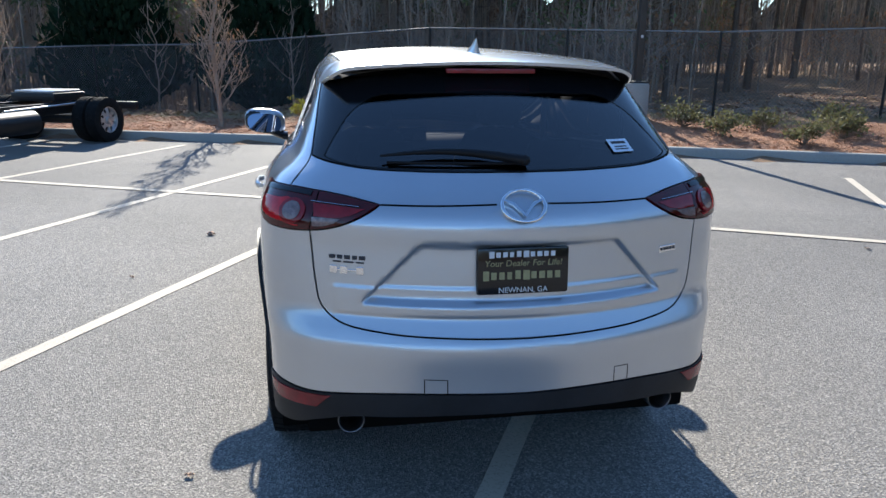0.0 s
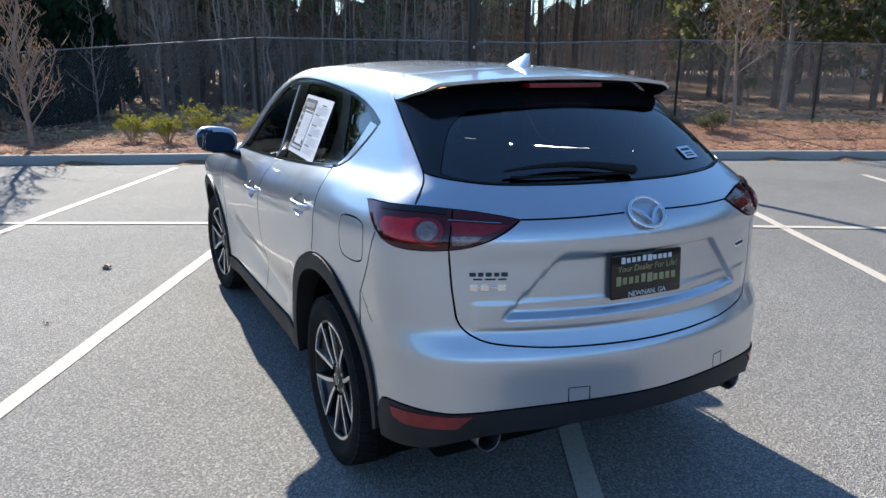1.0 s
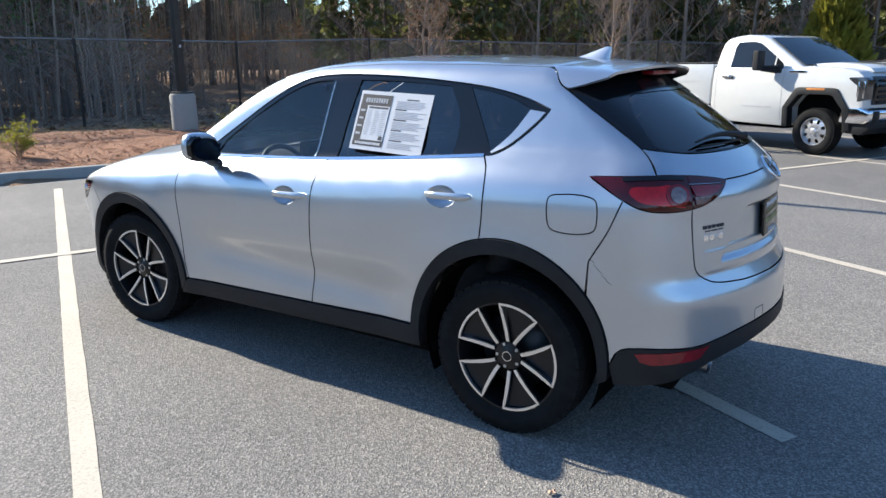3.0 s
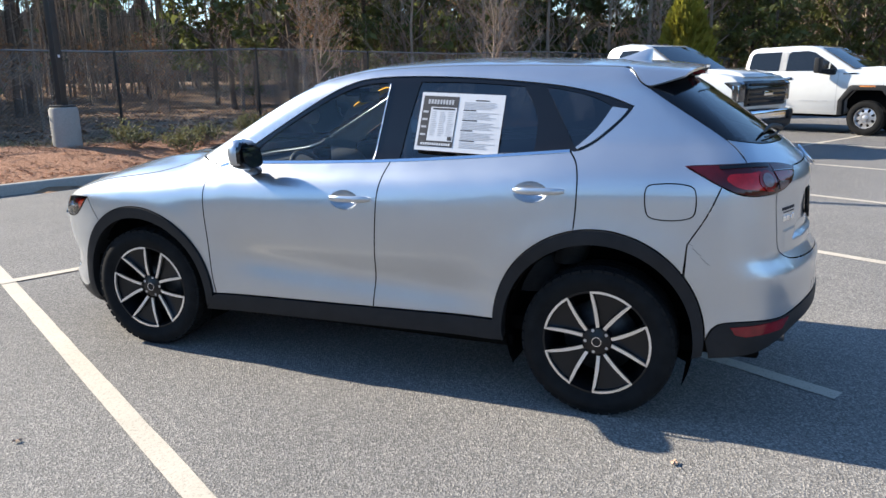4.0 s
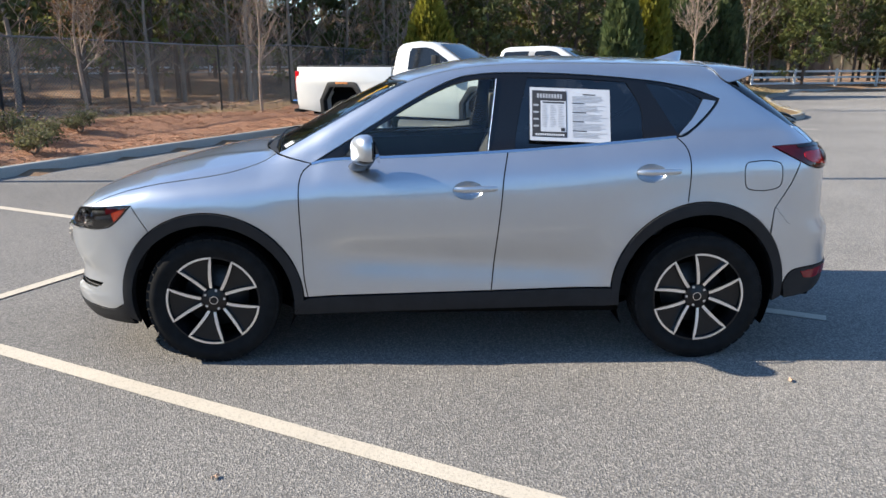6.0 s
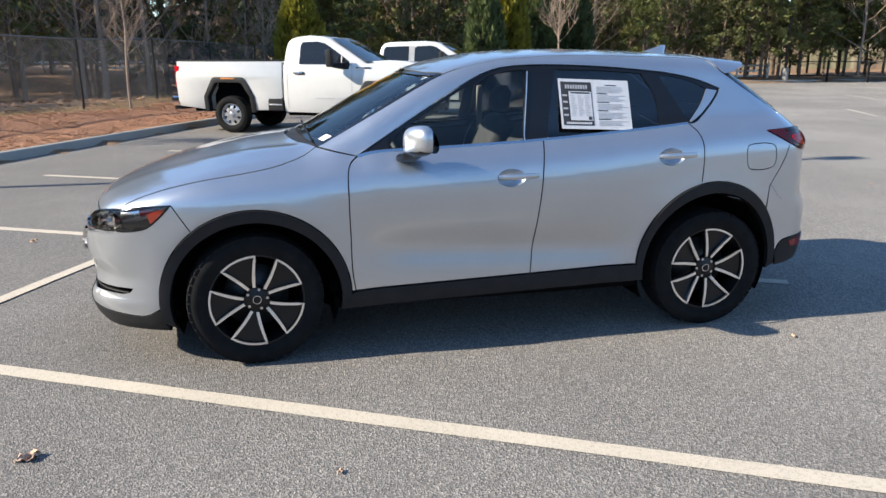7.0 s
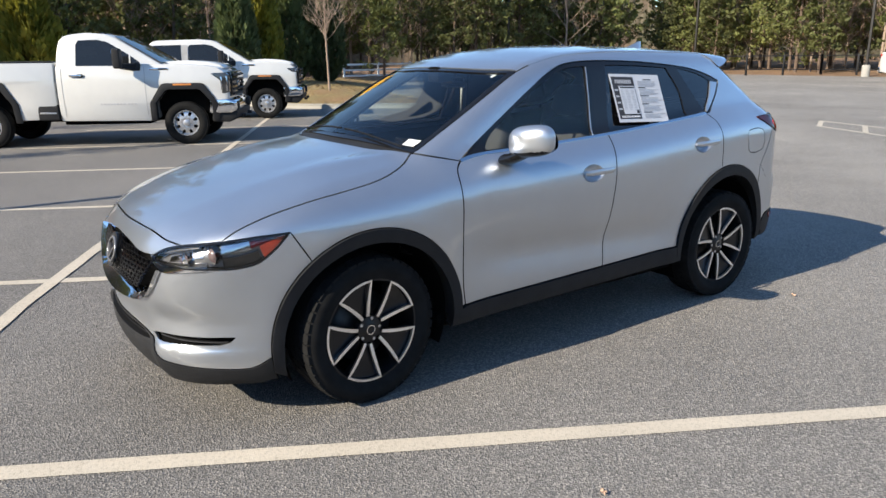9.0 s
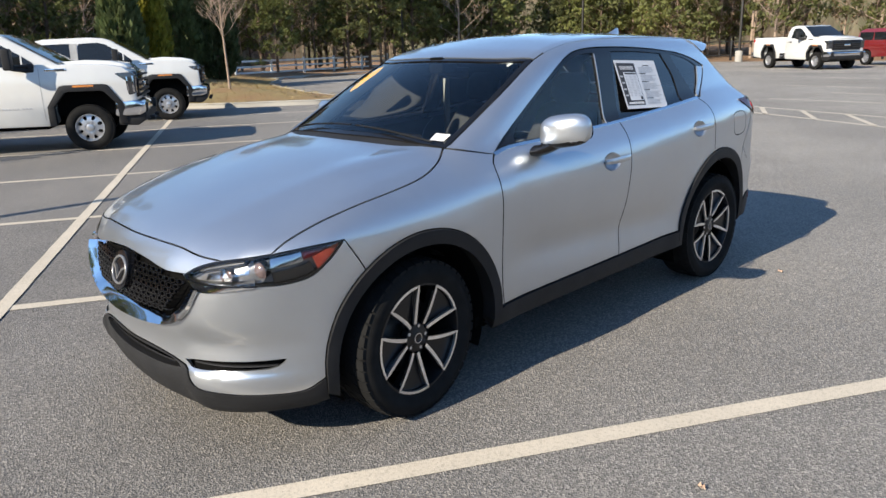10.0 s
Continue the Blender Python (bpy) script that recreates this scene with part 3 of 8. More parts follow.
def cypress(seed, height, width, material_size=0.10, count=9000):
    """A dense upright conifer, built of sprays on an egg-shaped shell."""
    r = random.Random(seed)
    vs, fs, lv, lf = [], [], [], []
    tube(vs, fs, [(0, 0, -0.2), (0, 0, height * 0.5), (0, 0, height * 0.95)], [0.14, 0.09, 0.02], 7)
    for _ in range(count):
        t = r.random() ** 0.8
        prof = min(1, (t / 0.18) ** 0.6) * (1 - max(0, (t - 0.25) / 0.75) ** 1.6) * width / 2
        a = r.uniform(0, 6.283)
        rr = prof * (0.72 + 0.33 * r.random()) * (1 + 0.13 * math.sin(5 * a + 9 * t) + 0.08 * math.sin(11 * a - 23 * t))
        q = Vector((rr * math.cos(a), rr * math.sin(a), t * height))
        u = Vector((math.cos(a) * 0.55 + r.uniform(-0.3, 0.3), math.sin(a) * 0.55 + r.uniform(-0.3, 0.3), 1)).normalized()
        w = u.cross(Vector((r.uniform(-1, 1), r.uniform(-1, 1), 0.1))).normalized()
        s = material_size * r.uniform(0.6, 1.5)
        b = len(lv)
        lv += [tuple(q - w * s * 0.4), tuple(q + u * s * 0.7 - w * s * 0.55), tuple(q + u * s * 1.8), tuple(q + u * s * 0.6 + w * s * 0.5)]
        lf.append((b, b + 1, b + 2, b + 3))
    return vs, fs, lv, lf


def bare(seed, height, radius, fork=0.3, limbs=16, spread=0.35, up=0.5, depth=2, thin=0.35):
    r = random.Random(seed)
    vs, fs, tips = [], [], []
    path = [Vector((r.uniform(-0.03, 0.03) * i, r.uniform(-0.03, 0.03) * i, -0.2 + (height * 0.92 + 0.2) * i / 7)) for i in range(8)]
    tube(vs, fs, path, [radius * (1.1 - 0.98 * i / 7) for i in range(8)], 7)
    for k in range(limbs):
        z = fork + (0.97 - fork) * (k + r.random()) / limbs
        a = k * 2.4 + r.uniform(-0.5, 0.5)
        l = height * spread * (1.12 - z) * r.uniform(0.8, 1.2)
        grow(r, path[0].lerp(path[-1], z), Vector((math.cos(a), math.sin(a), up)), l, radius * thin * (1.1 - z) + 0.005, depth, vs, fs, tips, 0.3, 0.25, (4, 6), 0.55, 5)
    return vs, fs, tips


def scatter(maker, spots, r, lo=0.85, hi=1.2):
    """Copies of a few grown trees at the spots; the first use of each is the tree itself."""
    for i, (x, y, z) in enumerate(spots):
        t, used = maker[i % len(maker)]
        s = r.uniform(lo, hi)
        m = Matrix.Translation((x, y, z)) @ pose(0, 0, 0, 0, 0, r.uniform(0, 360)) @ Matrix.Diagonal((s, s, s * r.uniform(0.93, 1.07), 1))
        if not used:
            t.matrix_world = m
            maker[i % len(maker)] = (t, True)
        else:
            c = copy_thing(t, Matrix.Identity(4))
            c.matrix_world = m


def behind(x, d):
    """A spot d metres behind the kerb, near x."""
    q = (x + 0.37 * d, float(kerb_y(x)) + 0.93 * d)
    return (*q, float(ground_z(np.array(q[0]), np.array(q[1]))))


rt = random.Random(11)
pines = []
for i, (h, rad, cf) in enumerate(((10, 0.125, 0.55), (11, 0.15, 0.6), (9, 0.10, 0.5), (12, 0.17, 0.58))):
    vs, fs, lv, lf = pine(20 + i, h, rad, cf)
    pines.append((plant("pine_tree", "tall pine with a bare dark trunk and sparse crown", "tree", "pines behind the fence", "bark", vs, fs, "needle", lv, lf), False))
spots = []
while len(spots) < 215:
    x, d = rt.uniform(-34, 40), 13 + 42 * rt.random() ** 1.3
    if rt.random() < (1.0 if x < 7 else 0.16 if d < 30 else 0.5):
        spots.append((*behind(x, d), d))
for k in range(4):
    own = [pines[k]]
    for q in spots[k::4]:
        top = 0.50 * q[3] / (10, 11, 9, 12)[k]
        s0 = min(top, rt.uniform(0.9, 1.5))
        scatter(own, [q[:3]], rt, s0 * 0.95, s0)

saplings = []
for i in range(4):
    vs, fs, tips = bare(40 + i, 5.5 + i * 0.8, 0.045, 0.12, 14, 0.30, 0.6, 1)
    saplings.append((plant("bare_sapling", "thin leafless grey sapling in the woods", "tree", "saplings in the woods", "twig", vs, fs), False))
for k in range(4):
    own = [saplings[k]]
    for _ in range(44):
        d, at = 7.5 + 26 * rt.random() ** 1.3, rt.uniform(-32, 36)
        if at > 5 and (d < 22 or rt.random() < 0.5):
            at = rt.uniform(-32, 5)
        s0 = min(0.52 * d / (5.5 + 0.8 * k), rt.uniform(0.8, 1.5))
        scatter(own, [behind(at, d)], rt, s0 * 0.9, s0)

brush = []
for i in range(3):
    vs, fs, tips = bare(60 + i, 2.6 + 0.5 * i, 0.03, 0.08, 13, 0.5, 0.35, 1)
    lv, lf = [], []
    leaves(random.Random(i), [t[0] for t in tips], 5, 0.14, 0.055, lv, lf)
    brush.append((plant("brown_brush", "low leafy brown undergrowth bush", "bush", "undergrowth", "twig", vs, fs, ("brown_leaf", "needle", "brown_leaf")[i], lv, lf), False))
scatter(brush, [behind(rt.uniform(-32, 6), 9 + 26 * rt.random() ** 1.2) for _ in range(75)] + [behind(rt.uniform(6, 38), 26 + 14 * rt.random()) for _ in range(45)], rt, 0.7, 1.7)

# the thicket of thin grey stems and twigs between the trees
rk = random.Random(31)
vs, fs = [], []
for _ in range(1300):
    d = 10 + 34 * rk.random() ** 1.1
    at = rk.uniform(-36, 38)
    if at > 7:
        d = max(d, 36 + 8 * rk.random())            # open ground lies behind this stretch of the fence
    x, y, z = behind(at, d)
    h = min(0.46 * d, rk.uniform(4.0, 11.0))
    r0 = rk.uniform(0.018, 0.06)
    lx, ly = rk.uniform(-0.05, 0.05), rk.uniform(-0.05, 0.05)
    path = [(x + lx * h * t + rk.uniform(-0.05, 0.05), y + ly * h * t + rk.uniform(-0.05, 0.05), z - 0.2 + h * t) for t in (0, 0.35, 0.7, 1.0)]
    tube(vs, fs, path, [r0, r0 * 0.8, r0 * 0.55, 0.006], 4)
    for _ in range(9):
        t = rk.uniform(0.15, 0.95)
        a, l = rk.uniform(0, 6.283), rk.uniform(0.4, 1.5)
        p = (x + lx * h * t, y + ly * h * t, z - 0.2 + h * t)
        q = (p[0] + math.cos(a) * l, p[1] + math.sin(a) * l, p[2] + l * rk.uniform(0.2, 0.9))
        tube(vs, fs, [p, q], [0.012, 0.004], 3)
tagged(from_arrays("thicket", vs, fs, "twig"), "thin grey leafless stems filling the woods", "woods", kind="stuff")

# green young pines and brown trees on the sunny far side
young = []
for i in range(4):
    vs, fs, lv, lf = low_pine(80 + i, 8.0 + i * 1.5, 0.10, 0.26, 12, 0.13)
    young.append((plant("young_pine", "green young pine with branches to the ground", "tree", "young pines", "bark", vs, fs, "young_needle", lv, lf), False))
spots = [behind(rt.uniform(17, 33), rt.uniform(9, 26)) for _ in range(16)]
spots += [(rt.uniform(37, 62), rt.uniform(-13, 3), 0.3) for _ in range(26)]
spots += [(rt.uniform(2, 45), -49.5 - rt.random() * 14, 0.3) for _ in range(46)] + [(39.5 + rt.random() * 16, rt.uniform(-48, -12), 0.5) for _ in range(44)]
scatter(young, spots, rt, 0.8, 1.35)
browns = []
for i in range(3):
    vs, fs, tips = bare(100 + i, 8.5 + i, 0.09, 0.15, 20, 0.30, 0.6, 2)
    lv, lf = [], []
    leaves(random.Random(9 + i), [t[0] for t in tips][::3], 2, 0.15, 0.06, lv, lf)
    browns.append((plant("brown_tree", "leafless tree with reddish-brown twigs", "tree", "brown trees", "twig", vs, fs, "brown_leaf", lv, lf), False))
spots = [(rt.uniform(4, 44), -49 - rt.random() * 8, 0.3) for _ in range(22)] + [(39 + rt.random() * 9, rt.uniform(-48, -14), 0.5) for _ in range(20)] + [behind(rt.uniform(16, 33), rt.uniform(7, 20)) for _ in range(24)] + [(rt.uniform(37, 50), rt.uniform(-13, 3), 0.3) for _ in range(10)]
scatter(browns, spots, rt, 0.8, 1.25)

# bare street trees in the bed and on the island
street = []
for i, (x, y, h) in enumerate(((11.0, 7.4, 5.2), (16.3, 4.9, 5.6), (20.5, -8.9, 6.5), (27, 1.5, 6.0))):
    vs, fs, tips = bare(120 + i, h, 0.040, 0.27, 38, 0.21, 0.8, 2, 0.2)
    lv, lf = [], []
    if i == 0:
        leaves(random.Random(77), [t[0] for t in tips], 3, 0.06, 0.026, lv, lf)
    t = plant("street_tree", "slim leafless young tree in the planting bed" if i else "slim young tree with a few withered brown leaves", "tree", "street trees", "twig", vs, fs, "brown_leaf", lv, lf)
    z = island_z(x, y) if i == 2 else float(ground_z(np.array(x), np.array(y)))
    t.matrix_world = Matrix.Translation((x, y, z))
for i, (x, y, h, sp) in enumerate(((-2.55, 10.75, 4.8, 0.20), (-8.1, 13.6, 5.2, 0.36), (-13, 15.5, 5.0, 0.3))):
    vs, fs, tips = bare(140 + i, h, 0.045, 0.10 if i == 0 else 0.03, 40 if i == 0 else 46, sp, 1.3, 2, 0.2)
    lv, lf = [], []
    if i == 0:
        leaves(random.Random(78), [t[0] for t in tips][::4], 1, 0.05, 0.03, lv, lf)
    t = plant("street_tree", "upright leafless tree at the edge of the lot" if i == 0 else "spreading leafless tree with pale grey twigs", "tree", "street trees", "twig", vs, fs, "brown_leaf", lv, lf)
    t.matrix_world = Matrix.Translation((x, y, float(ground_z(np.array(x), np.array(y)))))

# dense conifers: ones coloured dark as backlit, golden ones on the island
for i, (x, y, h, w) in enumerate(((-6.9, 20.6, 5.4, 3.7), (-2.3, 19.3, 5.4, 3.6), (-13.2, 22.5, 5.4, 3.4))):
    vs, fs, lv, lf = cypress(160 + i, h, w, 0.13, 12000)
    t = plant("cypress", "dense evergreen cypress behind the fence, coloured dark as backlit", "tree", "dark cypresses", "bark", vs, fs, "dark_needle", lv, lf)
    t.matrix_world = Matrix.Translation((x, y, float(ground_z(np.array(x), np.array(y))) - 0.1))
for i, (x, y, h, w, mat) in enumerate(((29.6, -9.9, 6.2, 1.9, "gold_needle"), (31.0, -11.9, 6.4, 2.2, "needle"), (30.6, -13.6, 6.0, 2.0, "needle"), (22.9, 0.1, 4.1, 1.8, "gold_needle"), (28.2, -8.3, 5.6, 1.7, "needle"))):
    vs, fs, lv, lf = cypress(170 + i, h, w, 0.13, 8000)
    t = plant("golden_conifer", "dense yellow-green conifer on the verge" if mat == "gold_needle" else "dense dark green conifer on the verge", "tree", "golden conifers", "bark", vs, fs, mat, lv, lf)
    t.matrix_world = Matrix.Translation((x, y, 0.2))

# low shrubs in the bed
shrubs = []
for i in range(3):
    r = random.Random(200 + i)
    vs, fs, tips = [], [], []
    for k in range(16):
        a = r.uniform(0, 6.28)
        grow(r, Vector((0, 0, 0)), Vector((math.cos(a), math.sin(a), r.uniform(0.2, 1.4))), r.uniform(0.26, 0.40), 0.008, 1, vs, fs, tips, 0.3, 0.2, (3, 5), 0.5, 3)
    lv, lf = [], []
    leaves(r, [t[0] for t in tips], 12, 0.05, 0.026, lv, lf)
    shrubs.append((plant("low_shrub", "small clipped evergreen shrub in pine straw", "shrub", "low shrubs", "twig", vs, fs, "shrub", lv, lf), False))
scatter(shrubs, [(x, y, float(ground_z(np.array(x), np.array(y))) + 0.03) for x, y in ((6.3, 8.6), (6.5, 7.7), (7.6, 8.0), (7.55, 6.75), (9.1, 7.9), (8.6, 7.2), (10.2, 7.2))], rt, 0.9, 1.25)
r = random.Random(230)
bright = []
for i in range(2):
    vs, fs, tips = [], [], []
    for k in range(18):
        a = r.uniform(0, 6.28)
        grow(r, Vector((0, 0, 0)), Vector((math.cos(a), math.sin(a), r.uniform(0.7, 1.8))), r.uniform(0.55, 0.9), 0.010, 1, vs, fs, tips, 0.3, 0.2, (3, 5), 0.5, 3)
    lv, lf = [], []
    leaves(r, [t[0] for t in tips], 14, 0.06, 0.030, lv, lf, 0, 1.3)
    bright.append((plant("bright_shrub", "feathery yellow-green shrub in the bed", "shrub", "bright shrubs", "twig", vs, fs, "bright_shrub", lv, lf), False))
scatter(bright, [(x, y, float(ground_z(np.array(x), np.array(y)))) for x, y in ((1.25, 10.0), (2.35, 9.4), (-0.3, 10.4), (0.4, 10.7), (-0.9, 10.9))], rt, 0.55, 0.75)

# distant woods as a plain backdrop
m, nt, b = nodes_of("distant_woods")
tc = nt.nodes.new("ShaderNodeTexCoord")
mp = nt.nodes.new("ShaderNodeMapping")
mp.inputs["Scale"].default_value = (1.0, 1.0, 0.12)
nt.links.new(tc.outputs["Object"], mp.inputs["Vector"])
n1 = nt.nodes.new("ShaderNodeTexNoise")
n1.inputs["Scale"].default_value, n1.inputs["Detail"].default_value = 1.6, 8
nt.links.new(mp.outputs["Vector"], n1.inputs["Vector"])
n2 = noise_node(nt, 0.25, 6, "Object", 0.7)
c1 = ramp_node(nt, n1.outputs["Fac"], [(0.35, (0.035, 0.030, 0.022)), (0.55, (0.14, 0.115, 0.085)), (0.7, (0.26, 0.21, 0.16))])
c2 = ramp_node(nt, n2.outputs["Fac"], [(0.40, (0.07, 0.085, 0.04)), (0.6, (0.15, 0.10, 0.07))])
nt.links.new(mix_node(nt, 0.5, c1.outputs["Color"], c2.outputs["Color"]), b.inputs["Base Color"])
put(b, Roughness=1.0)
M["far_woods"] = m
vs, fs = [], []
rw = random.Random(8)
ring = []
# the west stretch, never in view, is added to screen the horizon from reflections
for i in range(361):
    a = radians(i)
    rad = 88 + 6 * math.sin(a * 9)
    h = 9.5 + 2.0 * math.sin(a * 23) + (rw.uniform(-2.0, 2.5) if i < 360 else 0)
    vs += [(rad * math.cos(a), rad * math.sin(a) - 5, -2), (rad * math.cos(a), rad * math.sin(a) - 5, h)]
fs = [(2 * i, 2 * i + 1, 2 * i + 3, 2 * i + 2) for i in range(360)]
tagged(from_arrays("backdrop", vs, fs, "far_woods", smooth=False), "distant brown and green winter woods, with an added unseen west stretch", kind="structure")

# ---- chain-link fence ----
fence = tagged(new("fence"), "black chain-link fence behind the planting bed", kind="structure")


def fence_at(s):
    q = FENCE0 + FENCED * s
    return q[0], q[1], float(ground_z(np.array(q[0]), np.array(q[1])))


F_LO, F_HI, F_H = -42.0, 24.4, 1.83
bm = bmesh.new()
rod(bm, (0, 0, -0.2), (0, 0, F_H + 0.02), 0.03, n=8)
post_me = bpy.data.meshes.new("fence_post")
bm.to_mesh(post_me)
bm.free()
post_me.materials.append(M["wire"])
marks = np.arange(F_LO, F_HI + 0.1, 3.32)
for s in marks:
    p = new("fence_post", post_me)
    p.parent = fence
    p.location = fence_at(s)
for a, b in zip(marks, marks[1:]):
    bm = bmesh.new()
    pa, pb = fence_at(a), fence_at(b)
    rod(bm, (pa[0], pa[1], pa[2] + F_H), (pb[0], pb[1], pb[2] + F_H), 0.021, n=6)
    part("top_rail", bm, "fence_wire", fence)
# woven wire: slanting strands both ways, standing on the sloping ground; glint is in the colour
vs, fs = [], []
gap, hw = 0.082, 0.0036
zs = np.array([fence_at(s)[2] for s in np.arange(F_LO - 3, F_HI + 3, 0.5)])
sg = np.arange(F_LO - 3, F_HI + 3, 0.5)
nrm2 = np.array((-FENCED[1], FENCED[0]))
for way in (1, -1):
    for s0 in np.arange(F_LO - F_H, F_HI + F_H, gap):
        a, b = (s0, 0.0), (s0 + way * F_H, F_H)
        t0, t1 = 0.0, 1.0
        for lim, sign in ((F_LO, 1), (F_HI, -1)):
            fa, fb = (a[0] - lim) * sign, (b[0] - lim) * sign
            if fa < 0 and fb < 0:
                t1 = -1
            elif fa < 0:
                t0 = max(t0, fa / (fa - fb))
            elif fb < 0:
                t1 = min(t1, fa / (fa - fb))
        if t1 <= t0:
            continue
        base = len(vs)
        for t in (t0, (t0 + t1) / 2, t1):
            s, h = s0 + way * F_H * t, F_H * t
            q = FENCE0 + FENCED * s
            z = float(np.interp(s, sg, zs)) + h + 0.02
            off = nrm2 * 0.003 * way
            for ds, dn in ((hw * 1.4, 0), (-hw * 0.7, hw), (-hw * 0.7, -hw)):
                vs.append((q[0] + FENCED[0] * ds + nrm2[0] * dn + off[0], q[1] + FENCED[1] * ds + nrm2[1] * dn + off[1], z))
        for i in range(2):
            for k in range(3):
                fs.append((base + i * 3 + k, base + i * 3 + (k + 1) % 3, base + (i + 1) * 3 + (k + 1) % 3, base + (i + 1) * 3 + k))
tagged(from_arrays("fence_mesh", vs, fs, "fence_wire", fence, "woven black fence wire, coloured lighter for its glint", smooth=False), kind="stuff")


# ---- lamp posts, rail fences, markings ----
def lamp_post(x, y, z, arm):
    t = thing("lamp_post", "tall dark square lamp post on a round concrete base", "lamp post", "lamp posts")
    vs, fs = lathe([(-0.2, 0.25), (0.70, 0.25), (0.74, 0.22), (0.74, 0.0)], 24, "z", False)
    from_arrays("concrete_base", vs, [f[::-1] for f in fs], "concrete", t, "pale concrete base", angle=40)
    bm = bmesh.new()
    box(bm, -0.068, 0.068, -0.068, 0.068, 0.74, 9.7, 0.012)
    part("pole", bm, "pole", t)
    bm = bmesh.new()
    box(bm, -0.16, 0.16, -0.16, 0.16, 0.74, 0.78, 0.01)
    part("base_plate", bm, "pole", t)
    bm = bmesh.new()
    box(bm, -0.05, 0.05, 0, 0.45, 9.55, 9.65, 0.01, m=pose(0, 0, 0, 0, 0, arm))
    part("arm", bm, "pole", t)
    bm = bmesh.new()
    box(bm, -0.20, 0.20, 0.40, 1.05, 9.52, 9.66, 0.04, m=pose(0, 0, 0, 0, 0, arm))
    part("lamp_head", bm, "pole", t)
    bm = bmesh.new()
    box(bm, -0.035, 0.035, -0.072, -0.068, 1.62, 1.67, 0.001, m=pose(0, 0, 0, 0, 0, 10))
    part("number_tag", bm, "paper", t, "small white tag")
    t.matrix_world = Matrix.Translation((x, y, z))


lamp_post(5.75, 9.65, float(ground_z(np.array(5.75), np.array(9.65))), 180)
lamp_post(20.3, -47.2, 0.0, 0)
lamp_post(39.5, -33.0, 0.2, 90)
lamp_post(33.0, -46.5, 0.0, 0)


def rail_fence(a, b, z0, material, label, rails=(0.32, 0.68, 1.04), post_h=1.2, step=2.4, rail_r=0.06):
    f = thing("rail_fence", label, "fence")
    a, b = np.array(a), np.array(b)
    n = int(np.linalg.norm(b - a) / step)
    for i in range(n + 1):
        q = a + (b - a) * i / n
        bm = bmesh.new()
        box(bm, q[0] - 0.06, q[0] + 0.06, q[1] - 0.06, q[1] + 0.06, z0 - 0.3, z0 + post_h, 0.01)
        part("post", bm, material, f)
    d = b - a
    ang = math.degrees(math.atan2(d[1], d[0]))
    for h in rails:
        bm = bmesh.new()
        box(bm, 0, float(np.linalg.norm(d)), -0.02, 0.02, z0 + h - rail_r, z0 + h + rail_r, 0.005, m=Matrix.Translation((a[0], a[1], 0)) @ pose(0, 0, 0, 0, 0, ang))
        part("rail", bm, material, f)


rail_fence((44, 27), (53, 7), 0.35, "rail_white", "white three-rail paddock fence beyond the woods")
rail_fence((40.0, -19.5), (42.0, -33.5), 0.05, "rail_white", "white three-rail fence beyond the island")
rail_fence((41.0, -34.5), (24, -48.6), 0.1, "wire", "dark metal fence along the far edge", (0.3, 1.25), 1.35, 2.4, 0.03)
rail_fence((24, -48.6), (2, -48.8), 0.1, "wire", "dark metal fence along the far edge", (0.3, 1.25), 1.35, 2.4, 0.03)

for a, b in (((5.6, -14.6), (-1.5, -11.85)), ((5.0, -13.35), (-1.6, -9.95)), ((4.29, -14.08), (3.56, -12.6)), ((3.22, -13.68), (2.29, -11.95)), ((2.18, -13.28), (1.02, -11.3)), ((1.1, -12.85), (-0.2, -10.7)), ((5.5, -14.5), (4.9, -13.3)),
             ((5.2, -16.65), (-1.0, -15.9)), ((4.6, -19.4), (-1.0, -17.9)), ((12.5, -29.14), (3.0, -26.2)), ((7.6, -22.5), (0, -20.9)), ((23.6, -23.84), (13.8, -19.65)), ((30.5, -31.46), (21.7, -28.68)), ((15.5, -16.87), (12.8, -15.5)), ((18.5, -34.5), (8, -31.5)), ((24, -39), (12, -35.5))):
    stripe(a, b)

M["pale_leaf"] = plain("pale_dry_leaf", (0.46, 0.31, 0.22), 0.85, 0, 0.35, 30)
# expansion joint in the kerb, loose leaves and twigs on the asphalt
M["kerb_joint"] = plain("kerb_joint", (0.10, 0.09, 0.08), 0.95)
leaf_spots = ((-1.65, 2.28, 0.05), (-2.05, 1.02, 0.02), (-1.2, -1.75, 0.02), (2.4, 3.4, 0.04), (4.1, 1.0, 0.03), (1.9, -3.1, 0.025), (-2.9, 0.3, 0.02), (6.2, -5.2, 0.05), (3.2, -6.4, 0.03))
rl = random.Random(5)
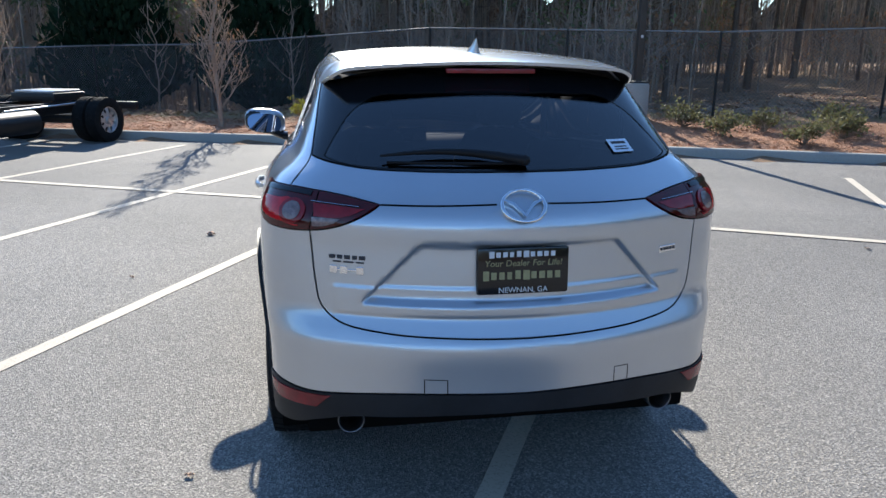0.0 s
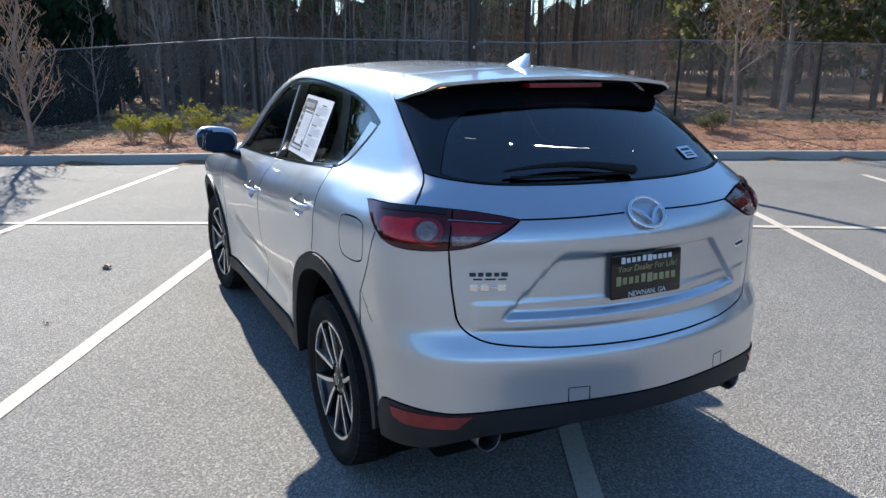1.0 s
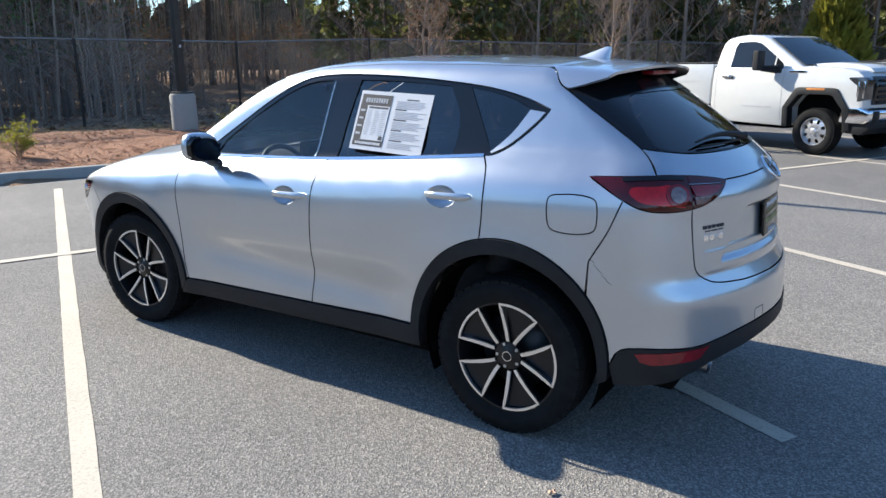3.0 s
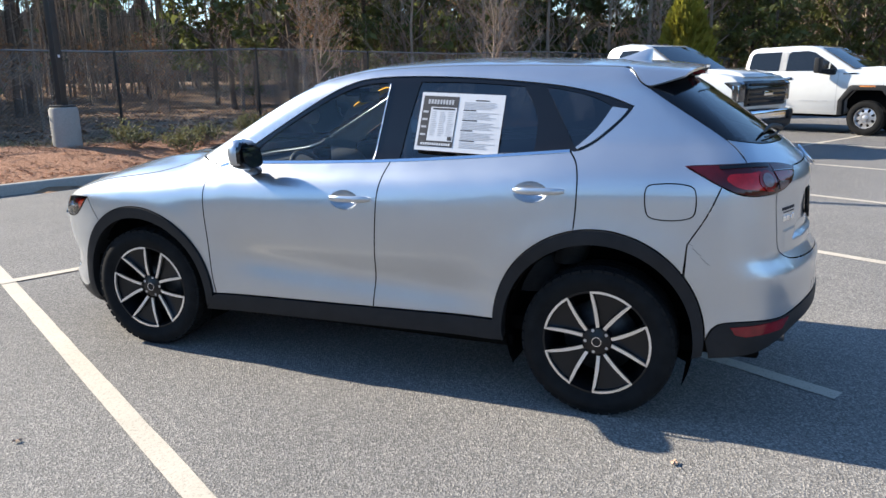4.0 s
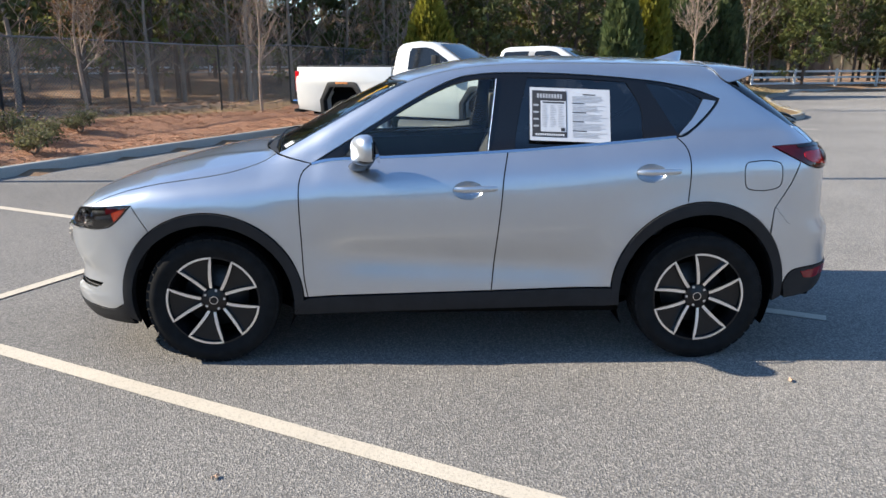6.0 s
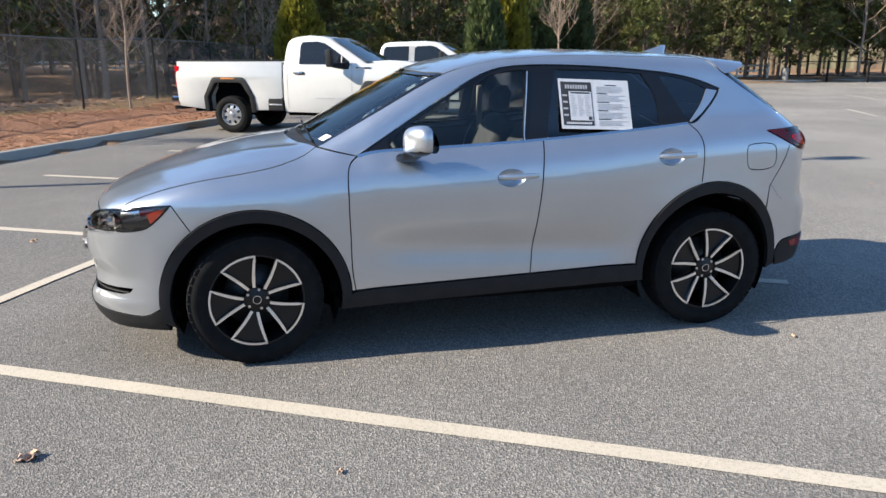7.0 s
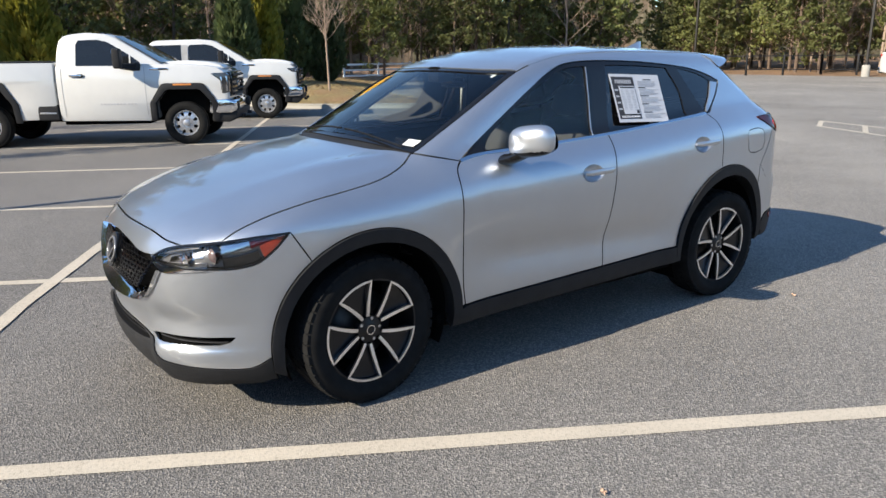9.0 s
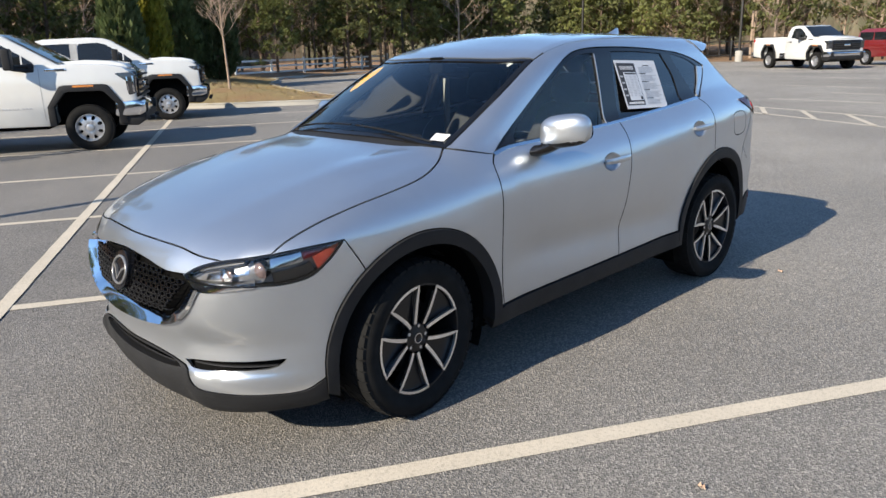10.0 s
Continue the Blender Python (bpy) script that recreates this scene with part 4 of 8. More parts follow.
for x, y, s in leaf_spots:
    bm = bmesh.new()
    n = 9
    mid = [bm.verts.new((s * (i / (n - 1) * 2 - 1), 0, 0.012 + 0.016 * math.sin(i * 1.3) * s / 0.05)) for i in range(n)]
    for sgn in (-1, 1):
        edge = [bm.verts.new((s * (i / (n - 1) * 2 - 1) + rl.uniform(-0.1, 0.1) * s, sgn * s * 0.75 * math.sin(math.pi * (i + 0.3) / n) * rl.uniform(0.5, 1.2), 0.004 + 0.5 * s * rl.random())) for i in range(n)]
        for i in range(n - 1):
            bm.faces.new((mid[i], mid[i + 1], edge[i + 1], edge[i]))
    ob = as_object("fallen_leaf", bm, "pale_leaf")
    tagged(ob, "curled dry brown leaf lying on the asphalt", "leaf", "fallen leaves")
    ob.matrix_world = Matrix.Translation((x, y, 0.001)) @ pose(0, 0, 0, 0, 0, rl.uniform(0, 360))

# ---- the silver car: one smooth body form, from which every panel is cut ----
def table(points):
    s = np.array(spline(points, 0.02))
    return s[:, 0], s[:, 1]


W_Z = table([(0.10, 0.70), (0.18, 0.79), (0.25, 0.845), (0.32, 0.868), (0.40, 0.876), (0.50, 0.880), (0.60, 0.884), (0.70, 0.893), (0.80, 0.903), (0.90, 0.908),
             (0.98, 0.904), (1.05, 0.886), (1.10, 0.856), (1.14, 0.818), (1.17, 0.784), (1.20, 0.761), (1.24, 0.746), (1.32, 0.722), (1.42, 0.691), (1.52, 0.658), (1.62, 0.622), (1.75, 0.57)])
W_Y = table([(-2.6, 0.30), (-2.4, 0.20), (-2.2, 0.108), (-2.0, 0.058), (-1.716, 0.040), (-1.5, 0.022), (-1.2, 0.008), (-0.6, 0.0), (0.6, 0.0), (1.0, 0.0), (1.35, 0.004), (1.73, 0.024), (2.0, 0.075), (2.2, 0.135), (2.6, 0.28)])
BELT = table([(-2.3, 1.275), (-1.184, 1.242), (-0.712, 1.198), (-0.274, 1.167), (0.114, 1.147), (0.686, 1.128), (0.8, 1.11), (2.4, 1.03)])
R_Z = table([(0.10, -2.00), (0.20, -2.10), (0.27, -2.20), (0.334, -2.265), (0.40, -2.295), (0.474, -2.308), (0.60, -2.306), (0.70, -2.304), (0.725, -2.300), (0.742, -2.288), (0.757, -2.279), (0.80, -2.256), (0.812, -2.253), (0.85, -2.251), (0.95, -2.245), (1.02, -2.240),
             (1.107, -2.238), (1.15, -2.216), (1.19, -2.180), (1.22, -2.145), (1.265, -2.088), (1.324, -2.010), (1.40, -1.905), (1.53, -1.722), (1.62, -1.60), (1.8, -1.3)])
P_Z = table([(0.10, 2.05), (0.16, 2.16), (0.22, 2.235), (0.30, 2.275), (0.36, 2.282), (0.42, 2.268), (0.48, 2.268), (0.55, 2.285), (0.65, 2.300), (0.75, 2.300), (0.82, 2.288), (0.87, 2.265), (0.91, 2.225), (0.95, 2.15), (1.0, 2.03), (1.2, 1.4)])
T_HOOD = table([(0.2, 1.25), (0.9, 1.192), (1.05, 1.174), (1.49, 1.122), (1.88, 1.052), (2.1, 0.990), (2.2, 0.948), (2.28, 0.895), (2.5, 0.70)])
T_ROOF = table([(-2.6, 1.44), (-2.2, 1.53), (-1.8, 1.602), (-1.537, 1.637), (-1.079, 1.661), (-0.748, 1.670), (-0.414, 1.672), (-0.074, 1.653), (0.132, 1.618), (0.35, 1.565), (0.6, 1.48), (1.2, 1.29), (2.5, 1.05)])


def smax(a, b, k):
    h = np.maximum(k - np.abs(a - b), 0) / k
    return np.maximum(a, b) + h * h * k * 0.25


def smin(a, b, k):
    return -smax(-a, -b, k)


def half_width(y, z):
    belt = np.interp(y, *BELT)
    zz = z - (belt - 1.165) * sstep(0.75, 1.08, z) * (1 - sstep(1.22, 1.5, z))
    w = np.interp(zz, *W_Z) - np.interp(y, *W_Y)
    for cy in (1.335, -1.335):
        r = np.hypot(y - cy, z - 0.38)
        w = w + 0.014 * np.exp(-((r - 0.50) / 0.11) ** 2) * sstep(1.05, 0.8, z)
    scoop = np.exp(-((z - 0.580 - 0.05 * y) / 0.095) ** 2) * sstep(0.85, 0.5, y) * sstep(-0.95, -0.6, y)
    return w - 0.023 * scoop


def rear_y(a, x, z):
    r = np.interp(z, *R_Z) + 0.38 * a * a
    inside = sstep(0.835, 0.862, z) * sstep(1.052, 1.030, z) * sstep(0.0, 0.024, (0.50 - 0.95 * (z - 0.88)) - a)
    wing = sstep(0.897, 0.889, z) * sstep(0.80, 0.815, z) * sstep(0.63, 0.60, a)
    return r + 0.026 * inside - 0.005 * wing


def front_y(a, z):
    cheek = sstep(0.40, 0.52, a) * sstep(0.90, 0.76, a)
    fold = 0.022 * sstep(0.408, 0.388, z) - 0.018 * np.exp(-((z - 0.515) / 0.05) ** 2)
    return np.interp(z, *P_Z) - 0.25 * a * a - 0.45 * np.maximum(a - 0.6, 0) ** 2 + fold * cheek


def top_z(a, y):
    ridge = 0.012 * np.exp(-((a - 0.40 - 0.16 * (2.1 - y)) / 0.085) ** 2)
    hood = np.interp(y, *T_HOOD) - 0.115 * a * a - 0.10 * np.maximum(a - 0.55, 0) ** 2 * 2 + ridge
    screen = 1.17 + 0.55 * (1.115 - 0.35 * a * a - y) - 0.02 * a * a
    roof = np.interp(y, *T_ROOF) - 0.115 * a * a
    return smin(roof, smax(hood, screen, 0.03), 0.06)


def body(x, y, z):
    """Below zero inside the car's form, above zero outside."""
    a = np.abs(x)
    f = smax(a - half_width(y, z), (z - top_z(a, y)) * 0.9, 0.085)
    f = smax(f, rear_y(a, x, z) - y, 0.14)
    f = smax(f, y - front_y(a, z), 0.28)
    return f


def ray_of(proj, u, v):
    u, v = np.asarray(u, float), np.asarray(v, float)
    o, l = np.zeros_like(u), np.ones_like(u)
    if proj in ("left", "right"):
        s = -1 if proj == "left" else 1
        return np.stack([s * 1.25 * l, u, v], -1), np.stack([-s * l, o, o], -1), 1.25
    if proj == "top":
        return np.stack([u, v, 1.95 * l], -1), np.stack([o, o, -l], -1), 1.4
    th = u / 0.9
    s = 1 if proj == "front" else -1
    d = np.stack([np.sin(th), s * np.cos(th), o], -1)
    return np.stack([o, s * 1.2 * l, v], -1) + 1.8 * d, -d, 1.75


def lift(proj, pts, offset=0.0):
    """Points of the body's surface, and the way out from it, under flat outline points."""
    pts = np.asarray(pts, float)
    p, d, far = ray_of(proj, pts[:, 0], pts[:, 1])
    n = 70
    lo, hi, done = np.zeros(len(p)), np.full(len(p), far), np.zeros(len(p), bool)
    for i in range(1, n + 1):
        t = far * i / n
        hit = (body(*(p + d * t).T) < 0) & ~done
        hi[hit], lo[hit] = t, far * (i - 1) / n
        done |= hit
    for _ in range(22):
        m = (lo + hi) / 2
        neg = body(*(p + d * m[:, None]).T) < 0
        hi, lo = np.where(neg, m, hi), np.where(neg, lo, m)
    q = p + d * hi[:, None]
    nrm = outward(q)
    return q + nrm * offset, nrm


def outward(q, e=0.004):
    g = np.stack([body(*(q + np.eye(3)[i] * e).T) - body(*(q - np.eye(3)[i] * e).T) for i in range(3)], -1)
    return g / np.maximum(np.linalg.norm(g, axis=1), 1e-9)[:, None]


def flat(proj, q):
    """The outline points of a projection for points in space."""
    q = np.asarray(q)
    if proj in ("left", "right"):
        return [tuple(k) for k in q[:, 1:]]
    if proj == "top":
        return [tuple(k) for k in q[:, :2]]
    s = 1 if proj == "front" else -1
    return [(0.9 * math.atan2(k[0], s * k[1] - 1.2), k[2]) for k in q]


def carry(src, dst, pts):
    return flat(dst, lift(src, pts)[0])


def fu(a, y):
    return 0.9 * math.atan2(a, y - 1.2)


def ru(a, y):
    return 0.9 * math.atan2(a, -1.2 - y)


def mirror(pts):
    return [(-u, v) for u, v in reversed(pts)]


def inside_of(poly, q):
    x, y = q[:, 0], q[:, 1]
    c = np.zeros(len(q), bool)
    p = np.array(poly)
    for (x0, y0), (x1, y1) in zip(p, np.roll(p, -1, 0)):
        if y0 != y1:
            c ^= ((y0 > y) != (y1 > y)) & (x < (x1 - x0) * (y - y0) / (y1 - y0) + x0)
    return c


def shrink(poly, d):
    """The outline moved inwards by d."""
    p = np.array(poly)
    e0, e1 = p - np.roll(p, 1, 0), np.roll(p, -1, 0) - p
    e0, e1 = e0 / np.linalg.norm(e0, axis=1)[:, None], e1 / np.linalg.norm(e1, axis=1)[:, None]
    area = np.sum(p[:, 0] * np.roll(p[:, 1], -1) - np.roll(p[:, 0], -1) * p[:, 1])
    n = np.stack([-(e0 + e1)[:, 1], (e0 + e1)[:, 0]], 1) * (1 if area > 0 else -1)
    ln = np.linalg.norm(n, axis=1)
    n = n / np.maximum(ln, 0.5)[:, None]
    return p + n * d


from mathutils.geometry import delaunay_2d_cdt


def panel(name, proj, outline, material, parent, label="", holes=(), offset=0.0, inset=0.0028, depth=0.014, grid=0.035, creases=()):
    """A sheet of the body inside an outline, with turned-in edges."""
    loops = [shrink(outline, inset)] + [shrink(h, -inset) for h in holes]
    outer, inner = loops[0], loops[1:]
    lo, hi = outer.min(0), outer.max(0)
    gx, gy = np.meshgrid(np.arange(lo[0] + grid / 3, hi[0], grid), np.arange(lo[1] + grid / 3, hi[1], grid * 0.87))
    gx[1::2] += grid / 2
    g = np.stack([gx.ravel(), gy.ravel()], 1)
    g = g[inside_of(outer, g)]
    for h in inner:
        g = g[~inside_of(h, g)]
    rim = np.concatenate(loops)
    if len(g):
        keep = np.ones(len(g), bool)
        for i in range(0, len(g), 500):
            d = ((g[i:i + 500, None] - rim[None]) ** 2).sum(-1).min(1)
            keep[i:i + 500] = d > (grid * 0.5) ** 2
        g = g[keep]
    folds = [np.array(c) for c in creases]
    for c in folds:
        g = g[((g[:, None] - c[None]) ** 2).sum(-1).min(1) > (grid * 0.4) ** 2]
    pts = np.concatenate([rim, *folds, g])
    edges, k = [], 0
    for l in loops + folds:
        edges += [(k + i, k + (i + 1) % len(l)) for i in range(len(l))]
        k += len(l)
    vs, _, fs, *_ = delaunay_2d_cdt([Vector(q) for q in pts], edges, [], 0, 1e-6)
    v2 = np.array([tuple(v) for v in vs])
    cen = np.array([v2[list(f)].mean(0) for f in fs])
    ok = inside_of(outer, cen)
    for h in inner:
        ok &= ~inside_of(h, cen)
    faces = [list(f) for f, o in zip(fs, ok) if o]
    q, n = lift(proj, v2, offset)
    f0 = np.array(faces)
    fn = np.cross(q[f0[:, 1]] - q[f0[:, 0]], q[f0[:, 2]] - q[f0[:, 0]])
    flip = (fn * n[f0].mean(1)).sum(1) < 0
    faces = [f[::-1] if s else f for f, s in zip(faces, flip)]
    verts, norms = list(q), list(n)
    if depth:
        count = {}
        for f in faces:
            for a, b in zip(f, f[1:] + f[:1]):
                count[(a, b)] = count.get((a, b), 0) + 1
        rimset = {}
        for a, b in [e for e in count if (e[1], e[0]) not in count]:
            for i in (a, b):
                if i not in rimset:
                    rimset[i] = len(verts)
                    verts += [q[i], q[i] - n[i] * depth]
                    norms += [(0, 0, 0), (0, 0, 0)]
            ia, ib = rimset[a], rimset[b]
            faces.append([ib, ia, ia + 1, ib + 1])
    return from_arrays(name, verts, faces, material, parent, label, norms)


def ribbon(name, proj, pts, width, material, parent, label="", offset=0.003, closed=False):
    """A narrow moulding along a curve on the body."""
    p = np.array(pts)
    t = (np.roll(p, -1, 0) - np.roll(p, 1, 0)) if closed else np.gradient(p, axis=0)
    t /= np.linalg.norm(t, axis=1)[:, None]
    n2 = np.stack([-t[:, 1], t[:, 0]], 1)
    rows = []
    for o, h in ((-0.5, -0.006), (-0.5, offset * 0.6), (-0.2, offset), (0.2, offset), (0.5, offset * 0.6), (0.5, -0.006)):
        w = np.asarray(width).reshape(-1, 1) if np.ndim(width) else width
        q, n = lift(proj, p + n2 * o * w)
        rows.append(q + n * h)
    k, m = len(p), len(rows)
    vs = np.concatenate(rows)
    fs = [(j * k + i, j * k + (i + 1) % k, (j + 1) * k + (i + 1) % k, (j + 1) * k + i) for j in range(m - 1) for i in range(k if closed else k - 1)]
    a, b, c = vs[fs[len(fs) // 2][0]], vs[fs[len(fs) // 2][1]], vs[fs[len(fs) // 2][2]]
    if np.dot(np.cross(b - a, c - a), lift(proj, [p[k // 2]])[1][0]) < 0:
        fs = [f[::-1] for f in fs]
    return from_arrays(name, vs, fs, material, parent, label, angle=40)


def arc(cy, cz, ry, rz, a0, a1, n=40):
    return [(cy + ry * math.cos(radians(a)), cz + rz * math.sin(radians(a))) for a in np.linspace(a0, a1, n)]


car = thing("suv", "silver compact suv with black plastic cladding parked across stall lines", "car")

# outlines on the side: along the car, up
CUT_F = spline([(0.775, 1.108), (0.815, 1.075), (0.832, 1.03), (0.836, 0.863), (0.833, 0.708), (0.828, 0.485), (0.814, 0.388)])
CUT_M = spline([(-0.279, 1.168), (-0.252, 1.05), (-0.238, 0.90), (-0.215, 0.663), (-0.192, 0.414)])
CUT_R = spline([(-1.186, 1.240), (-1.222, 1.20), (-1.240, 1.14), (-1.243, 1.03), (-1.236, 0.908)])
BELT_LINE = spline([(0.775, 1.108), (0.686, 1.126), (0.40, 1.139), (0.114, 1.149), (-0.279, 1.168), (-0.712, 1.199), (-1.186, 1.240)])
DLO_TOP = spline([(0.775, 1.108), (0.628, 1.196), (0.399, 1.335), (0.230, 1.435), (0.100, 1.506), (-0.02, 1.553), (-0.14, 1.572), (-0.346, 1.578), (-0.655, 1.568), (-0.932, 1.547), (-1.149, 1.521), (-1.32, 1.482), (-1.445, 1.436)])
DLO_REAR = spline([(-1.445, 1.436), (-1.425, 1.405), (-1.36, 1.335), (-1.28, 1.270), (-1.225, 1.243), (-1.186, 1.240)])
BF, BR = [q for q in BELT_LINE if q[0] >= -0.2795], [q for q in BELT_LINE if q[0] <= -0.2785]
AF = (1.335, 0.37, 0.500, 0.495)
AR = (-1.335, 0.41, 0.485, 0.497)
SILL_F, SILL_R = (0.814, 0.388), (-0.856, 0.432)


def at_xs(proj, a, z):
    """Outline points of the nose or tail at a metres from the middle, z high, for many at once."""
    s = 1 if proj == "front" else -1
    a, z = np.asarray(a, float), np.asarray(z, float)
    lo, hi = np.full(len(a), 0.6), np.full(len(a), 2.8)
    for _ in range(24):
        m = (lo + hi) / 2
        inside = body(a, s * m, z) < 0
        lo, hi = np.where(inside, m, lo), np.where(inside, hi, m)
    return [(0.9 * math.atan2(p, y - 1.2), q) for p, y, q in zip(a, lo, z)]


def at_x(proj, a, z):
    return at_xs(proj, [a], [z])[0]


def fx(a, z):
    return at_x("front", a, z)


def rx(a, z):
    return at_x("rear", a, z)


# the headlamp's upper and lower edge, on the nose, from the inner corner to the tip
LAMP_TIP = carry("right", "front", [(1.728, 0.900)])[0]
LAMP_UP = spline([fx(0.485, 0.790), fx(0.536, 0.821), fx(0.627, 0.849), fx(0.735, 0.868), fx(0.80, 0.881), carry("right", "front", [(1.857, 0.893)])[0], LAMP_TIP], 0.02)
LAMP_DOWN = spline([fx(0.485, 0.790), fx(0.505, 0.775), fx(0.564, 0.768), fx(0.68, 0.762), fx(0.761, 0.761), fx(0.809, 0.760), *carry("right", "front", [(1.872, 0.778), (1.804, 0.825)]), LAMP_TIP], 0.02)
lamp_up_top = carry("front", "top", LAMP_UP)
I_HOOD = min(range(len(LAMP_UP)), key=lambda i: abs(lamp_up_top[i][0] - 0.622))
I_FEND = min(range(len(LAMP_UP)), key=lambda i: abs(lamp_up_top[i][0] - 0.782))
pf, ph = lamp_up_top[I_FEND], lamp_up_top[I_HOOD]
HOOD_EDGE = spline([(-0.662, 0.985), (-0.72, 1.07), (-0.780, 1.22), (-0.806, 1.45), (-0.806, 1.65), (-0.793, 1.80), (-pf[0], pf[1])])      # seen from above
HOOD_LAMP = [(-u, v) for u, v in lamp_up_top[I_HOOD:I_FEND + 1][::-1]]
HOOD_FRONT = spline([(-ph[0], ph[1]), (-0.50, 2.149), (-0.3, 2.172), (0, 2.190), (0.3, 2.172), (0.50, 2.149), (ph[0], ph[1])])
SCREEN_L = spline([(-0.672, 0.975), (-0.664, 0.75), (-0.648, 0.50), (-0.612, 0.262)])
ROOF_L = spline([(-0.612, 0.262), (-0.585, 0.0), (-0.572, -0.5), (-0.562, -1.0), (-0.550, -1.385)])

for side in ("left", "right"):
    s = -1 if side == "left" else 1

    def top(pts, s=s):
        return [(-s * u, v) for u, v in pts]

    hood_edge_side = carry("top", side, top(HOOD_EDGE))
    screen_side, roof_side = carry("top", side, top(SCREEN_L)), carry("top", side, top(ROOF_L))
    arch_f = arc(*AF, 178, 52)
    arch_f_front = arch_f[-1]
    lamp_side = carry("front", side, [(s * u, v) for u, v in LAMP_UP[I_FEND:]])
    fender = join(hood_edge_side, lamp_side[1:], line([lamp_side[-1], arch_f_front]), arch_f[::-1], line([(0.835, 0.388), SILL_F]), CUT_F[::-1], line([CUT_F[0], hood_edge_side[0]]))
    panel("front_fender", side, fender, "silver", car)
    cups = [[(hy + 0.028 + 0.078 * math.cos(a), hz - 0.004 + 0.046 * math.sin(a)) for a in np.linspace(0, 2 * math.pi, 33)[:-1]] for hy, hz in ((-0.088, 0.980), (-1.06, 1.064))]
    door = panel("front_door", side, join(CUT_F, line([SILL_F, (-0.192, 0.414)]), CUT_M[::-1], BF[::-1]), "silver", car, holes=(cups[0],))
    back_door = panel("rear_door", side, join(CUT_M, line([(-0.192, 0.414), SILL_R]), arc(*AR, 3, 77.8), CUT_R[::-1], BR[::-1]), "silver", car, holes=(cups[1],))
    # roof rail, pillars and rear quarter are one pressing
    LAMP_LOW = spline([(-1.692, 1.192), (-1.772, 1.150), (-1.844, 1.113)])
    HATCH = spline([(-1.395, 1.612), (-1.428, 1.588), (-1.447, 1.562), (-1.470, 1.536), (-1.509, 1.512), (-1.60, 1.452), (-1.71, 1.383), (-1.845, 1.294), (-1.90, 1.247), (-1.935, 1.203)])
    frame_out = join(screen_side, roof_side, HATCH[1:], spline([(-1.935, 1.203), (-1.82, 1.199), (-1.692, 1.192)]), LAMP_LOW, spline([(-1.844, 1.113), (-1.795, 0.990), (-1.722, 0.86)]),
                     [q for q in arc(*AR, 180, 78.2)[::1] if q[0] > -1.722][::1], CUT_R[::-1], DLO_REAR[::-1], DLO_TOP[::-1], line([DLO_TOP[0], screen_side[0]]))
    LID = spline([(-1.545, 1.105), (-1.60, 1.118), (-1.69, 1.118), (-1.735, 1.103), (-1.748, 1.04), (-1.738, 0.985), (-1.69, 0.966), (-1.60, 0.964), (-1.555, 0.978), (-1.538, 1.04)], 0.015, True)
    panel("side_frame", side, frame_out, "silver", car, holes=(LID,) if side == "left" else ())
    if side == "left":
        panel("fuel_lid", side, LID, "silver", car)
        panel("fuel_recess", side, [tuple(k) for k in shrink(LID, -0.01)], "void", car, offset=-0.008, depth=0)
    panel("pillar_lining", side, frame_out, "head", car, "pale grey pillar lining", offset=-0.03, depth=0, grid=0.06)
    panel("door_lining", side, join(CUT_F, line([SILL_F, (-0.192, 0.414)]), CUT_M[::-1], BF[::-1]), "dash", door, offset=-0.05, depth=0, grid=0.06)
    panel("door_lining", side, join(CUT_M, line([(-0.192, 0.414), SILL_R]), arc(*AR, 3, 77.8), CUT_R[::-1], BR[::-1]), "dash", back_door, offset=-0.05, depth=0, grid=0.06)
    # windows
    G1 = join(spline([(0.60, 1.150), (0.545, 1.213), (0.42, 1.297), (0.24, 1.405), (0.10, 1.478), (-0.02, 1.527), (-0.12, 1.546), (-0.215, 1.550)]), spline([(-0.215, 1.550), (-0.19, 1.35), (-0.165, 1.172)]), spline([(-0.165, 1.172), (0.2, 1.158), (0.60, 1.150)]))
    G2 = join(spline([(-0.392, 1.553), (-0.655, 1.546), (-0.93, 1.527)]), spline([(-0.93, 1.527), (-1.005, 1.395), (-1.012, 1.235)]), spline([(-1.012, 1.235), (-0.65, 1.204), (-0.318, 1.183)]), spline([(-0.318, 1.183), (-0.345, 1.35), (-0.392, 1.553)]))
    G3 = join(spline([(-1.040, 1.523), (-1.149, 1.505), (-1.27, 1.474), (-1.352, 1.436)]), spline([(-1.352, 1.436), (-1.29, 1.34), (-1.205, 1.255)]), line([(-1.205, 1.255), (-1.040, 1.523)]))
    dlo = join(DLO_TOP, DLO_REAR, BELT_LINE[::-1])
    panel("window_frame", side, dlo, "gloss_black", car, "gloss black window surround", holes=(G1, G2, G3), offset=-0.006, inset=0.0015)
    panel("window_glass", side, G1, "glass", car, "clear side window", offset=-0.012, inset=0.0, depth=0).visible_shadow = False
    panel("window_glass", side, G2, "privacy", car, "dark tinted side window", offset=-0.012, inset=0.0, depth=0)
    panel("quarter_glass", side, G3, "privacy", car, "dark tinted quarter window", offset=-0.010, inset=0.0, depth=0)
    ribbon("belt_moulding", side, BELT_LINE, 0.013, "chrome", car, "bright belt moulding", 0.004)
    ribbon("pillar_trim", side, spline([(-0.172, 1.17), (-0.198, 1.36), (-0.222, 1.545)]), 0.004, "alu", car, "", -0.002)
